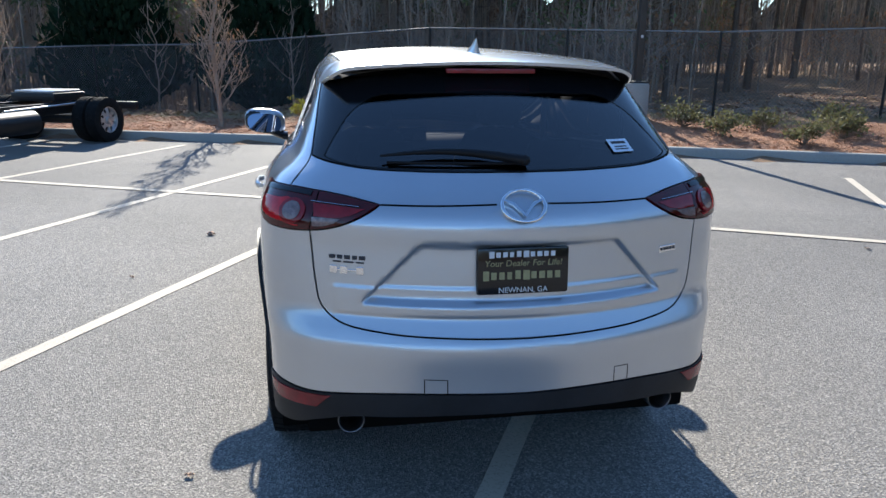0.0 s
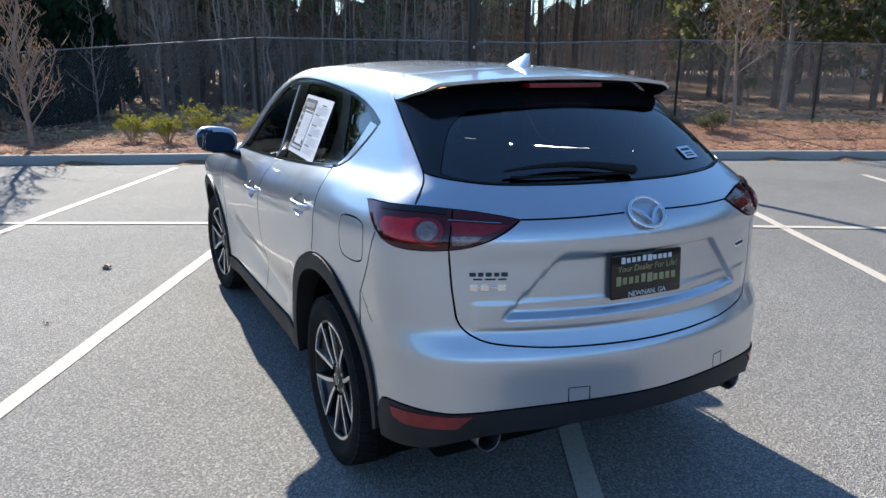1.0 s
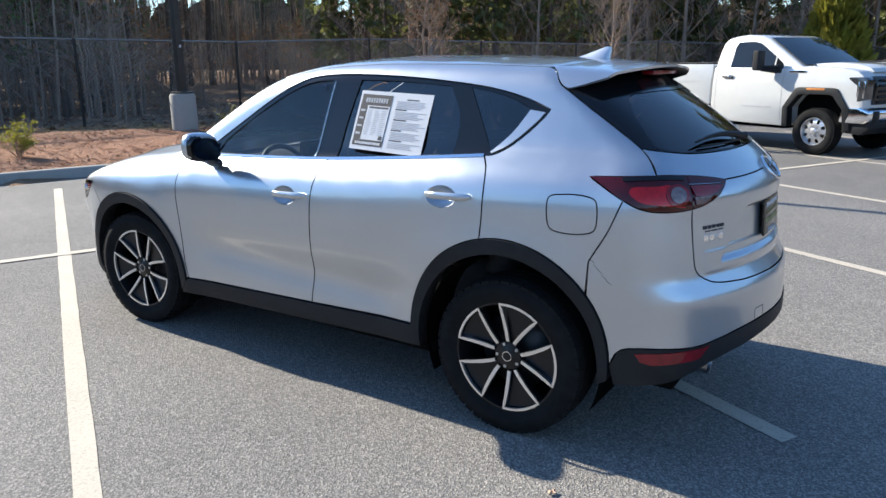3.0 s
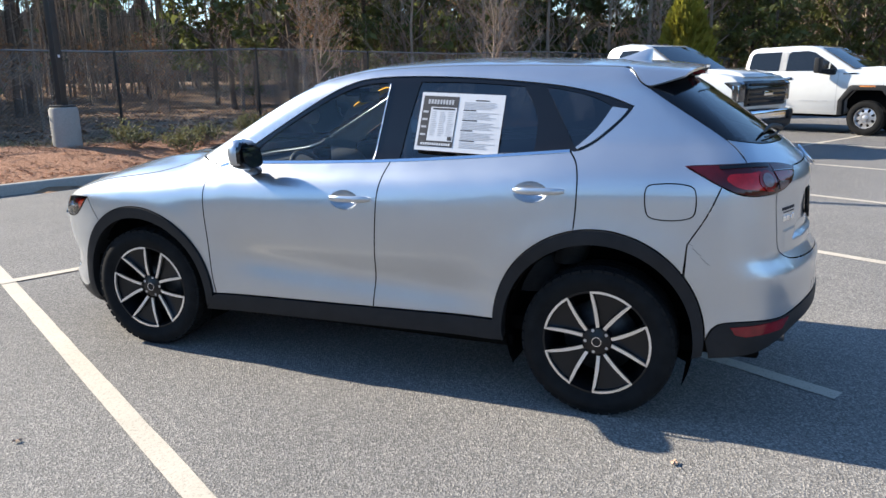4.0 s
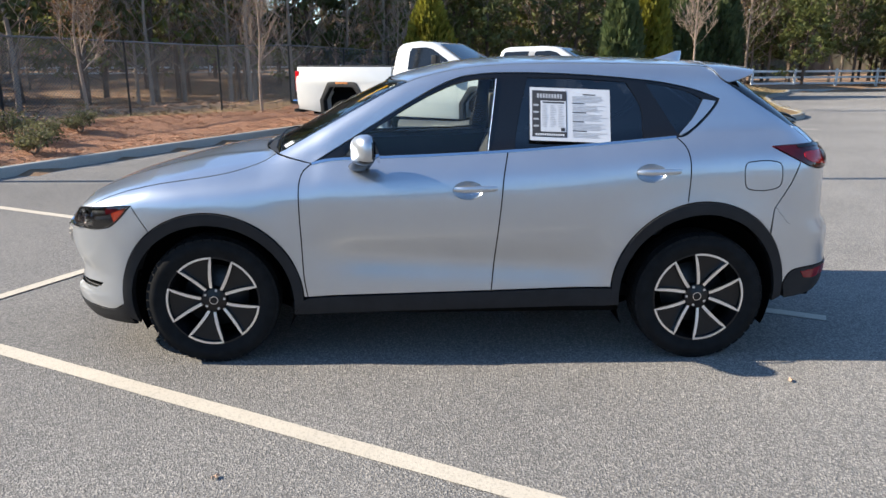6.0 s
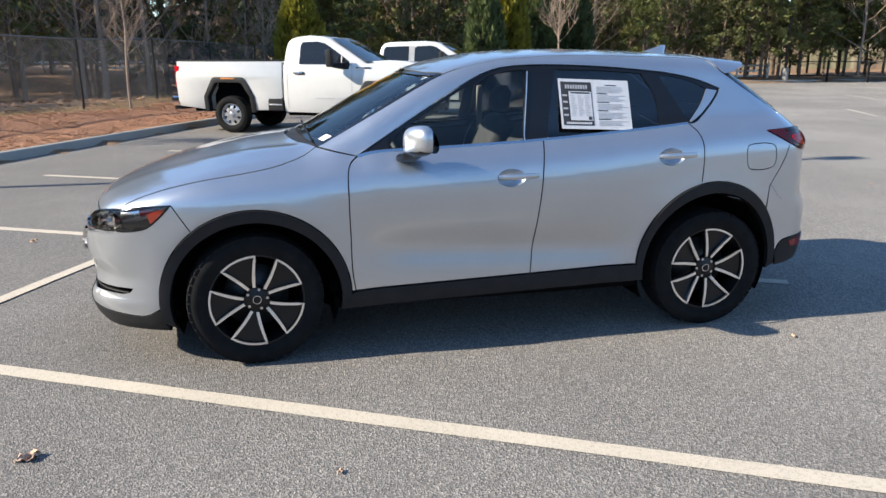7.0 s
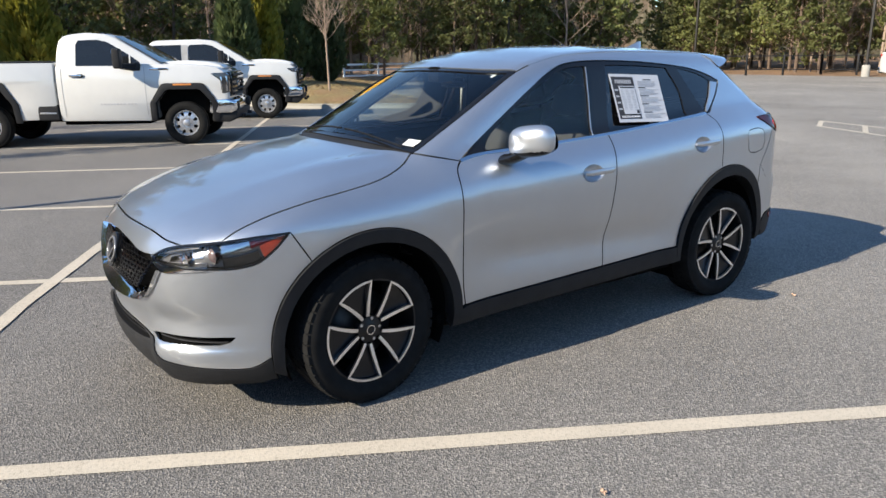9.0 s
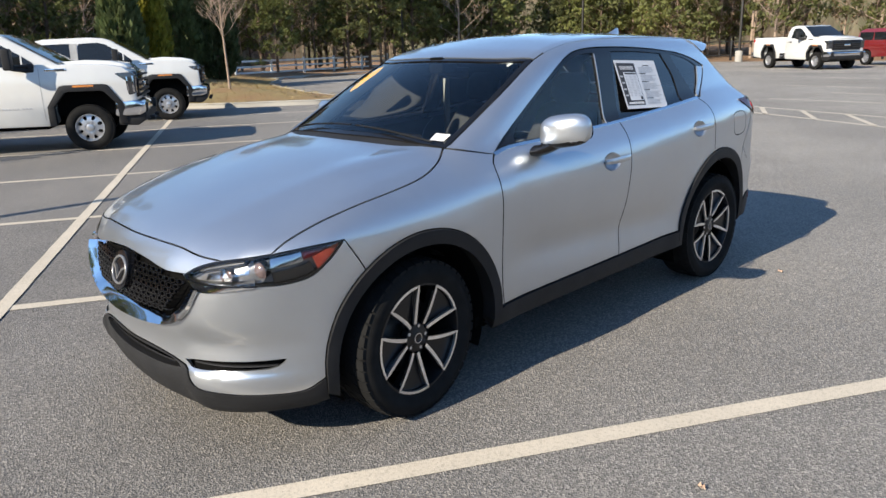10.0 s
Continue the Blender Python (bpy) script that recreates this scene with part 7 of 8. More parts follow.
# door mirrors
for sx in (-1, 1):
    vs, fs, nu, nv = [], [], 28, 18
    for j in range(nv):
        for i in range(nu):
            u, v = 2 * math.pi * i / nu, math.pi * (j + 0.5) / nv - math.pi / 2
            cx, cz, cy = math.cos(u) * math.cos(v), math.sin(u) * math.cos(v), math.sin(v)
            f = lambda t, e: math.copysign(abs(t) ** e, t)
            x, y, z = f(cx, 0.66), f(cy, 0.7), f(cz, 0.66)
            y = y if y < 0 else y * (1.0 - 0.25 * abs(x))
            px = 0.126 * x * (1 - 0.10 * max(0, y)) + 0.008 * y
            pz = 0.086 * z * (1 - 0.22 * (x + 1) / 2 * (0.5 - 0.5 * z)) * (1 - 0.12 * max(0, y)) + 0.012 * x
            py = 0.070 * y if y > 0 else 0.050 * y
            vs.append((sx * (0.985 + px), 0.475 + py - 0.030 * x, 1.195 + pz))
    for j in range(nv - 1):
        fs += [(j * nu + i, j * nu + (i + 1) % nu, (j + 1) * nu + (i + 1) % nu, (j + 1) * nu + i) for i in range(nu)]
    fs += [tuple(range(nu))[::-1], tuple((nv - 1) * nu + i for i in range(nu))]
    if sx > 0:
        fs = [f[::-1] for f in fs]
    cap = from_arrays("door_mirror", vs, [f[::-1] for f in fs], ["silver", "gloss_black"], car, "silver door mirror on a black foot")
    for p in cap.data.polygons:
        c = p.center
        p.material_index = 1 if c.z < 1.148 + 0.10 * (abs(c.x) - 0.985) or c.y < 0.426 else 0
    bm = bmesh.new()
    f = lambda t, e: math.copysign(abs(t) ** e, t)
    ring = [bm.verts.new((sx * (0.985 + 0.104 * f(math.cos(a), 0.7)), 0.414 - 0.02 * f(math.cos(a), 0.7) + 0.012 * f(math.sin(a), 0.75), 1.193 + 0.058 * f(math.sin(a), 0.75) + 0.010 * math.cos(a))) for a in np.linspace(0, 2 * math.pi, 33)[:-1]]
    bm.faces.new(ring if sx < 0 else ring[::-1])
    part("mirror_glass", bm, "mirror", cap, "mirror glass")
    bm = bmesh.new()
    rows = []
    for t in np.linspace(0, 1, 7):
        c = Vector((sx * (0.845 + 0.115 * t), 0.520 - 0.040 * t, 1.098 + 0.045 * t ** 1.5))
        rows.append([bm.verts.new(c + Vector((0.0, (0.055 - 0.004 * t) * math.cos(a), (0.030 - 0.004 * t) * math.sin(a)))) for a in np.linspace(0, 2 * math.pi, 15)[:-1]])
    for ra, rb in zip(rows, rows[1:]):
        for i in range(14):
            bm.faces.new((ra[i], ra[(i + 1) % 14], rb[(i + 1) % 14], rb[i]))
    bmesh.ops.recalc_face_normals(bm, faces=bm.faces)
    part("mirror_foot", bm, "gloss_black", cap)
    tri = [(0.735, 1.125), (0.645, 1.178), (0.60, 1.20), (0.595, 1.143)]
    panel("mirror_triangle", "left" if sx < 0 else "right", line(tri + tri[:1])[:-1], "gloss_black", car, offset=0.0005, depth=0.006)

# cabin
def cushion(name, parent, rows, material, label=""):
    """A padded form from rounded cross-sections: centre, half width, half depth, each upwards."""
    bm = bmesh.new()
    rings = []
    for (cx, cy, cz), hw, hd in rows:
        rings.append([bm.verts.new((cx + hw * math.copysign(abs(math.cos(a)) ** 0.5, math.cos(a)), cy + hd * math.copysign(abs(math.sin(a)) ** 0.6, math.sin(a)), cz)) for a in np.linspace(0, 2 * math.pi, 21)[:-1]])
    for ra, rb in zip(rings, rings[1:]):
        for i in range(20):
            bm.faces.new((ra[i], ra[(i + 1) % 20], rb[(i + 1) % 20], rb[i]))
    bm.faces.new(rings[0][::-1]); bm.faces.new(rings[-1])
    return part(name, bm, material, parent, label, angle=60)


for sx in (-1, 1):
    x = sx * 0.37
    seat = cushion("front_seat", car, [((x, 0.10, 0.45), 0.22, 0.26), ((x, 0.10, 0.60), 0.25, 0.28), ((x, 0.10, 0.66), 0.23, 0.25)], "seat", "black cloth front seat")
    cushion("seat_back", seat, [((x, -0.16, 0.62), 0.22, 0.09), ((x, -0.22, 0.80), 0.25, 0.10), ((x, -0.30, 1.05), 0.24, 0.085), ((x, -0.36, 1.20), 0.19, 0.06), ((x, -0.37, 1.23), 0.12, 0.03)], "seat")
    cushion("headrest", seat, [((x, -0.375, 1.25), 0.09, 0.035), ((x, -0.375, 1.29), 0.13, 0.055), ((x, -0.39, 1.38), 0.12, 0.055), ((x, -0.395, 1.43), 0.08, 0.03)], "seat")
    cushion("rear_headrest", car, [((x, -1.36, 1.17), 0.10, 0.03), ((x, -1.37, 1.20), 0.13, 0.05), ((x, -1.39, 1.28), 0.11, 0.04)], "seat", "black rear headrest")
cushion("rear_bench", car, [((0, -0.85, 0.50), 0.62, 0.28), ((0, -0.85, 0.66), 0.64, 0.30), ((0, -0.85, 0.70), 0.60, 0.26)], "seat", "black rear bench")
cushion("rear_backrest", car, [((0, -1.14, 0.66), 0.62, 0.10), ((0, -1.22, 0.90), 0.64, 0.11), ((0, -1.34, 1.12), 0.62, 0.09), ((0, -1.37, 1.16), 0.58, 0.05)], "seat", "black rear backrest")
cushion("dashboard", car, [((0, 0.86, 0.62), 0.70, 0.16), ((0, 0.80, 0.85), 0.70, 0.20), ((0, 0.80, 1.00), 0.69, 0.24), ((0, 0.82, 1.055), 0.66, 0.20), ((0, 0.90, 1.075), 0.62, 0.10)], "dash", "dark dashboard")
bm = bmesh.new()
box(bm, -0.12, 0.12, -0.5, 0.72, 0.33, 0.72, 0.04)
part("centre_console", bm, "dash", car)
bm = bmesh.new()
box(bm, -0.10, 0.10, 0.60, 0.62, 1.04, 1.14, 0.012)
part("centre_screen", bm, "gloss_black", car)
bm = bmesh.new()
box(bm, -0.72, 0.72, -2.05, 0.95, 0.32, 0.40, 0.02)
part("cabin_floor", bm, "void", car)
bm = bmesh.new()
box(bm, -0.55, 0.55, -1.95, -1.45, 0.98, 1.0, 0.005)
part("parcel_shelf", bm, "seat", car)
tilt = Matrix.Translation((-0.37, 0.46, 0.98)) @ pose(0, 0, 0, 65, 0, 0)
vs, fs, k, t = [], [], 36, 8
for i in range(k):
    a = 2 * math.pi * i / k
    for j in range(t):
        b = 2 * math.pi * j / t
        r = 0.182 + 0.016 * math.cos(b)
        vs.append(tilt @ Vector((r * math.cos(a), r * math.sin(a), 0.014 * math.sin(b))))
fs = [(i * t + j, ((i + 1) % k) * t + j, ((i + 1) % k) * t + (j + 1) % t, i * t + (j + 1) % t) for i in range(k) for j in range(t)]
wheel_rim = from_arrays("steering_wheel", vs, fs, "dash", car)
bm = bmesh.new()
box(bm, -0.17, 0.17, -0.02, 0.02, -0.03, -0.005, 0.008, m=tilt)
box(bm, -0.055, 0.055, -0.10, 0.05, -0.04, 0.0, 0.02, m=tilt)
part("wheel_spokes", bm, "dash", wheel_rim, angle=40)
bm = bmesh.new()
box(bm, -0.12, 0.12, 0.235, 0.262, 1.425, 1.49, 0.012)
part("rear_view_mirror", bm, "gloss_black", car)
bm = bmesh.new()
box(bm, -0.06, 0.06, 0.27, 0.40, 1.46, 1.55, 0.02)
part("sensor_cover", bm, "void", car)
panel("headliner", "top", join(ROOF_L, ROOF_END[1:], mirror(ROOF_L)[1:], SCREEN_TOP[::-1]), "head", car, "pale grey headliner", offset=-0.035, depth=0, grid=0.08)
for sx in (-1, 1):
    bm = bmesh.new()
    box(bm, sx * 0.36 - 0.17, sx * 0.36 + 0.17, 0.12, 0.28, 1.515, 1.53, 0.005, m=None)
    part("sun_visor", bm, "head", car)
    bm = bmesh.new()
    box(bm, sx * 0.655 - 0.012, sx * 0.655 + 0.012, -0.33, -0.29, 0.75, 1.42, 0.004)
    part("seat_belt", bm, "head", car)
# papers inside the rear side window
q0 = lift("left", [(-0.405, 1.505), (-0.842, 1.487), (-0.835, 1.215), (-0.398, 1.220)], -0.010)[0]

q0[3] = q0[0] + q0[2] - q0[1]


def paper_point(u, v, out=0.0):
    p = (1 - u) * (1 - v) * q0[0] + u * (1 - v) * q0[1] + u * v * q0[2] + (1 - u) * v * q0[3]
    return Vector(p) + Vector((-1, 0, 0.28)) * out


def paper_patch(name, u0, u1, v0, v1, out, material, parent, label=""):
    bm = bmesh.new()
    lo = [bm.verts.new(paper_point(u, v, out - 0.0006)) for u, v in ((u0, v0), (u1, v0), (u1, v1), (u0, v1))]
    hi = [bm.verts.new(paper_point(u, v, out)) for u, v in ((u0, v0), (u1, v0), (u1, v1), (u0, v1))]
    bm.faces.new(hi)
    for i in range(4):
        bm.faces.new((lo[i], lo[(i + 1) % 4], hi[(i + 1) % 4], hi[i]))
    bmesh.ops.recalc_face_normals(bm, faces=bm.faces)
    return part(name, bm, material, parent, label, smooth=False)


sheet_w = paper_patch("window_sheet", 0, 1, 0, 1, 0.0, "paper", car, "white printed price sheets taped in the window")
paper_patch("dark_panel", 0.03, 0.46, 0.06, 0.93, 0.001, "ink", sheet_w)
for i in range(9):
    paper_patch("print_bar", 0.09 + 0.036 * i, 0.115 + 0.036 * i, 0.12, 0.20, 0.0018, "grey_ink", sheet_w)
for i in range(4):
    paper_patch("print_bar", 0.045, 0.11, 0.32 + 0.13 * i, 0.355 + 0.13 * i, 0.0018, "grey_ink", sheet_w)
inner_sheet = paper_patch("inner_sheet", 0.135, 0.45, 0.25, 0.83, 0.0018, "paper", sheet_w)
paper_patch("print_bar", 0.16, 0.43, 0.265, 0.295, 0.0026, "ink", sheet_w)
rp = random.Random(4)
for col in range(3):
    for r in range(13):
        u0 = 0.155 + 0.098 * col
        paper_patch("print_line", u0, u0 + rp.uniform(0.045, 0.078), 0.33 + 0.033 * r, 0.341 + 0.033 * r, 0.0026, "grey_ink", sheet_w)
paper_patch("print_square", 0.385, 0.435, 0.75, 0.815, 0.0026, "ink", sheet_w)
for i in range(13):
    paper_patch("print_bar", 0.07 + 0.028 * i, 0.09 + 0.028 * i, 0.865, 0.905, 0.0018, "paper", sheet_w)
v = 0.10
for r in range(30):
    w = rp.uniform(0.30, 0.44) if r % 6 else rp.uniform(0.12, 0.22)
    u0 = 0.53 if r else 0.66
    paper_patch("print_line", u0, u0 + (w if r else 0.16), v, v + (0.010 if r % 6 else 0.018), 0.001, "grey_ink" if r % 6 else "ink", sheet_w)
    v += 0.026 if r % 6 else 0.042
    if v > 0.92:
        break
# tag on the dashboard, sticker on the screen
for k, pts in enumerate(([(0.50, 0.375), (0.56, 0.395), (0.545, 0.60), (0.505, 0.645), (0.475, 0.63), (0.47, 0.44)],)):
    panel("screen_sticker", "top", spline(pts, 0.02, True), "orange", car, "orange sticker inside the windscreen", offset=-0.013, inset=0, depth=0)
panel("screen_label", "top", line([(-0.53, 0.335), (-0.455, 0.36), (-0.448, 0.345), (-0.505, 0.323), (-0.515, 0.375), (-0.53, 0.37), (-0.53, 0.335)], 0.02)[:-1], "paper", car, "white oil-change label inside the windscreen", offset=-0.013, inset=0, depth=0)
panel("screen_tag", "top", line([(-0.628, 0.895), (-0.552, 0.922), (-0.556, 0.968), (-0.626, 0.945), (-0.628, 0.895)], 0.02)[:-1], "paper", car, "white paper tag behind the windscreen", offset=-0.006, inset=0, depth=0)
# windscreen wipers
for x0, x1 in ((-0.60, -0.06), (-0.02, 0.50)):
    w0 = lift("top", [(x, 1.045 - 0.10 * x * x - 0.02) for x in np.linspace(x0, x1, 10)], 0.012)[0]
    vs, fs = [], []
    tube(vs, fs, [tuple(q) for q in w0], [0.005] * len(w0), 6)
    from_arrays("windscreen_wiper", vs, fs, "wiper_black", car, "black windscreen wiper", angle=50)

# ---- white pickup trucks ----
def slab(poly, w0, w1=None, zlo=0.0, zhi=1.0, bevel=0.02, crown=0.0, seg=2):
    """A side outline carried across the vehicle; narrower at the top when w1 is given."""
    bm = bmesh.new()
    a = [bm.verts.new((-1, y, z)) for y, z in poly]
    b = [bm.verts.new((1, y, z)) for y, z in poly]
    bm.faces.new(a)
    bm.faces.new(b[::-1])
    n = len(poly)
    for i in range(n):
        bm.faces.new((a[i], b[i], b[(i + 1) % n], a[(i + 1) % n]))
    for v in bm.verts:
        t = 0 if w1 is None else min(1, max(0, (v.co.z - zlo) / (zhi - zlo)))
        v.co.x *= w0 + ((w1 if w1 is not None else w0) - w0) * t
    bmesh.ops.recalc_face_normals(bm, faces=bm.faces)
    if bevel:
        bmesh.ops.bevel(bm, geom=list(bm.edges), offset=bevel, segments=seg, profile=0.6, affect="EDGES", clamp_overlap=True)
    bmesh.ops.triangulate(bm, faces=[f for f in bm.faces if len(f.verts) > 4])
    return bm


def arch_pts(cy, cz, r, a0, a1, n=14, sq=0.75):
    out = []
    for a in np.linspace(a0, a1, n):
        c, s = math.cos(radians(a)), math.sin(radians(a))
        out.append((cy + r * math.copysign(abs(c) ** sq, c), cz + r * math.copysign(abs(s) ** sq, s)))
    return out


def shaped(poly, width, cuts, bevel=0.03, seg=2):
    """A side outline carried across the vehicle, its half width set by width(y, z); cut at heights so that it can curve."""
    bm = bmesh.new()
    a = [bm.verts.new((-1, y, z)) for y, z in poly]
    b = [bm.verts.new((1, y, z)) for y, z in poly]
    bm.faces.new(a)
    bm.faces.new(b[::-1])
    n = len(poly)
    for i in range(n):
        bm.faces.new((a[i], b[i], b[(i + 1) % n], a[(i + 1) % n]))
    bmesh.ops.recalc_face_normals(bm, faces=bm.faces)
    if bevel:
        edges = [e for e in bm.edges if e.is_boundary is False and e.calc_face_angle(0) > 0.5]
        bmesh.ops.bevel(bm, geom=edges, offset=bevel, segments=seg, profile=0.55, affect="EDGES", clamp_overlap=True)
    for z in cuts:
        bmesh.ops.bisect_plane(bm, geom=list(bm.verts) + list(bm.edges) + list(bm.faces), plane_co=(0, 0, z), plane_no=(0, 0, 1))
    for y in np.arange(1.3, 2.8, 0.25):
        bmesh.ops.bisect_plane(bm, geom=list(bm.verts) + list(bm.edges) + list(bm.faces), plane_co=(0, y, 0), plane_no=(0, 1, 0))
    for v in bm.verts:
        v.co.x *= width(v.co.y, v.co.z)
    bmesh.ops.triangulate(bm, faces=[f for f in bm.faces if len(f.verts) > 4])
    return bm


def side_width(y, z):
    """Half width of a pickup's lower body."""
    w = 1.0 - 0.05 * float(sstep(1.15, 1.58, z)) - 0.05 * float(sstep(0.75, 0.45, z))
    return w - 0.09 * max(0.0, y - 1.9) ** 2


def cab_width(y, z):
    return 0.955 - 0.17 * (max(0.0, z - 1.42) / 0.62) ** 1.15 - 0.03 * max(0.0, y - 0.3)


def arch_cut(cy, r, top):
    """A wheel opening with a flat top and slanting shoulders, from front to back."""
    return [(cy + r, 0.50), (cy + r * 0.98, 0.80), (cy + r * 0.62, top - 0.02), (cy + r * 0.50, top), (cy - r * 0.50, top), (cy - r * 0.62, top - 0.02), (cy - r * 0.98, 0.80), (cy - r, 0.50)]


def pickup(label, group, cab_rear=-0.47, wide_lamp=True):
    t = thing("pickup_truck", label, "truck", group)
    RA, FA = -1.80, 1.80
    floor = cab_rear - 0.035
    bed = part("load_bed", shaped([(-3.08, 0.58), (-3.12, 1.20), (-3.09, 1.545), (-3.05, 1.56), (floor, 1.56), (floor, 0.52)] + arch_cut(RA, 0.55, 1.12), side_width, (0.75, 1.0, 1.25, 1.42), 0.022), "white", t)
    bm = bmesh.new()
    box(bm, -0.80, 0.80, -3.00, floor - 0.06, 1.0, 1.567, 0.02)
    part("bed_liner", bm, "void", bed, "black bed opening")
    for s in (-1, 1):
        bm = bmesh.new()
        box(bm, s * 0.90 - 0.06, s * 0.90 + 0.055, -3.07, floor - 0.01, 1.555, 1.585, 0.012)
        part("bed_rail", bm, "cladding", bed, "black bed rail cap")
        bm = bmesh.new()
        box(bm, s * 0.86 - 0.11, s * 0.86 + 0.118, -3.15, -3.02, 1.00, 1.46, 0.035, 3)
        part("tail_lamp", bm, "lens_bright", t, "tall red tail lamp")
    bm = bmesh.new()
    box(bm, -0.74, 0.74, -3.155, -3.10, 0.80, 1.50, 0.025)
    gate_p = part("tailgate", bm, "white", t)
    bm = bmesh.new()
    box(bm, -0.14, 0.14, -3.165, -3.14, 1.30, 1.39, 0.015)
    part("gate_handle", bm, "cladding", gate_p)
    bm = bmesh.new()
    box(bm, -0.99, 0.99, -3.30, -3.04, 0.58, 0.80, 0.07, 3)
    part("rear_bumper", bm, "chrome", t, "chrome rear bumper")
    bm = bmesh.new()
    box(bm, -0.92, 0.92, -3.27, -3.05, 0.50, 0.59, 0.03)
    part("bumper_valance", bm, "cladding", t)
    # cab and front wings, one form with a flat bonnet
    low = [(cab_rear, 0.48), (cab_rear, 1.47), (cab_rear + 0.03, 1.50), (1.02, 1.475), (1.25, 1.50), (1.62, 1.515), (2.20, 1.485), (2.46, 1.44), (2.57, 1.36), (2.62, 1.20), (2.63, 0.84), (2.48, 0.62)] + arch_cut(FA, 0.55, 1.06) + [(FA - 0.62, 0.46)]
    cab = part("cab", shaped(low, side_width, (0.62, 0.80, 1.0, 1.2, 1.32, 1.42), 0.028), "white", t)
    bm = bmesh.new()
    prof = [(1.30, 1.50), (1.42, 1.555), (1.80, 1.575), (2.22, 1.545), (2.46, 1.49), (2.55, 1.42), (2.2, 1.38), (1.4, 1.42)]
    part("bonnet", shaped(prof, lambda y, z: 0.60 - 0.05 * float(sstep(1.48, 1.58, z)), (1.48, 1.53), 0.02), "white", t)
    rear_top = cab_rear + 0.10
    upper = [(cab_rear + 0.005, 1.45), (cab_rear + 0.03, 1.75), (cab_rear + 0.07, 1.95), (rear_top + 0.06, 2.035), (rear_top + 0.22, 2.07), (0.10, 2.095), (0.42, 2.07), (0.60, 2.01), (1.02, 1.76), (1.47, 1.485), (1.2, 1.44)]
    roof = part("cab_roof", shaped(upper, cab_width, (1.55, 1.68, 1.8, 1.92), 0.045, 3), "white", t)
    sill = 1.495
    wins = [[(-0.10, sill), (-0.09, 1.88), (-0.04, 1.955), (0.30, 1.965), (0.47, 1.925), (0.86, 1.685), (1.03, 1.56), (1.05, sill)]]
    if cab_rear < -1:
        wins = [[(-0.16, sill), (-0.15, 1.90), (-0.11, 1.95), (0.30, 1.965), (0.47, 1.925), (0.86, 1.685), (1.03, 1.56), (1.05, sill)], [(-1.12, sill + 0.01), (-1.09, 1.88), (-1.03, 1.94), (-0.34, 1.955), (-0.33, sill)]]
    for s in (-1, 1):
        for poly in wins:
            bm = bmesh.new()
            hi = [bm.verts.new((s * (cab_width(y, z) + 0.004), y, z)) for y, z in poly]
            lo = [bm.verts.new((s * (cab_width(y, z) - 0.03), y, z)) for y, z in poly]
            bm.faces.new(hi)
            for i in range(len(poly)):
                bm.faces.new((hi[i], hi[(i + 1) % len(poly)], lo[(i + 1) % len(poly)], lo[i]))
            bmesh.ops.recalc_face_normals(bm, faces=bm.faces)
            part("side_window", bm, "truck_glass", roof, "dark side window", smooth=False)
        bm = bmesh.new()
        quad = [(0.855, sill), (0.855, 1.69), (0.88, 1.675), (0.88, sill)]
        vsq = [bm.verts.new((s * (cab_width(y, z) + 0.007), y, z)) for y, z in quad]
        bm.faces.new(vsq if s > 0 else vsq[::-1])
        part("window_divider", bm, "white", roof, smooth=False)
        if cab_rear < -1:
            bm = bmesh.new()
            quad = [(-0.325, sill), (-0.335, 1.95), (-0.165, 1.95), (-0.165, sill)]
            vsq = [bm.verts.new((s * (cab_width(y, z) + 0.005), y, z)) for y, z in quad]
            bm.faces.new(vsq if s > 0 else vsq[::-1])
            part("door_pillar", bm, "grey_pillar", roof, "grey door pillar", smooth=False)
        # towing mirror on two arms
        bm = bmesh.new()
        box(bm, s * 1.20 - 0.10, s * 1.20 + 0.10, 0.66, 0.80, 1.44, 1.80, 0.045, 3)
        mir = part("door_mirror", bm, "cladding", t, "large black towing mirror")
        bm = bmesh.new()
        box(bm, s * 1.20 - 0.08, s * 1.20 + 0.08, 0.653, 0.662, 1.56, 1.77, 0.003)
        part("mirror_glass", bm, "mirror", mir)
        bm = bmesh.new()
        rod(bm, (s * 0.93, 0.98, 1.50), (s * 1.17, 0.76, 1.50), 0.035, 0.03)
        rod(bm, (s * 0.92, 0.98, 1.42), (s * 1.17, 0.76, 1.46), 0.04, 0.03)
        box(bm, s * 0.945 - 0.025, s * 0.945 + 0.025, 0.90, 1.06, 1.36, 1.54, 0.02)
        part("mirror_arm", bm, "cladding", mir)
        hy = -0.10 if cab_rear > -1 else -0.08
        bm = bmesh.new()
        box(bm, s * 1.0 - 0.004, s * 1.0 + 0.020, hy - 0.12, hy + 0.10, 1.30, 1.335, 0.010)
        hd_ = part("door_handle", bm, "chrome", t)
        bm = bmesh.new()
        box(bm, s * 0.995 - 0.004, s * 0.995 + 0.012, hy + 0.02, hy + 0.12, 1.285, 1.345, 0.006)
        part("handle_cup", bm, "gloss_black", hd_)
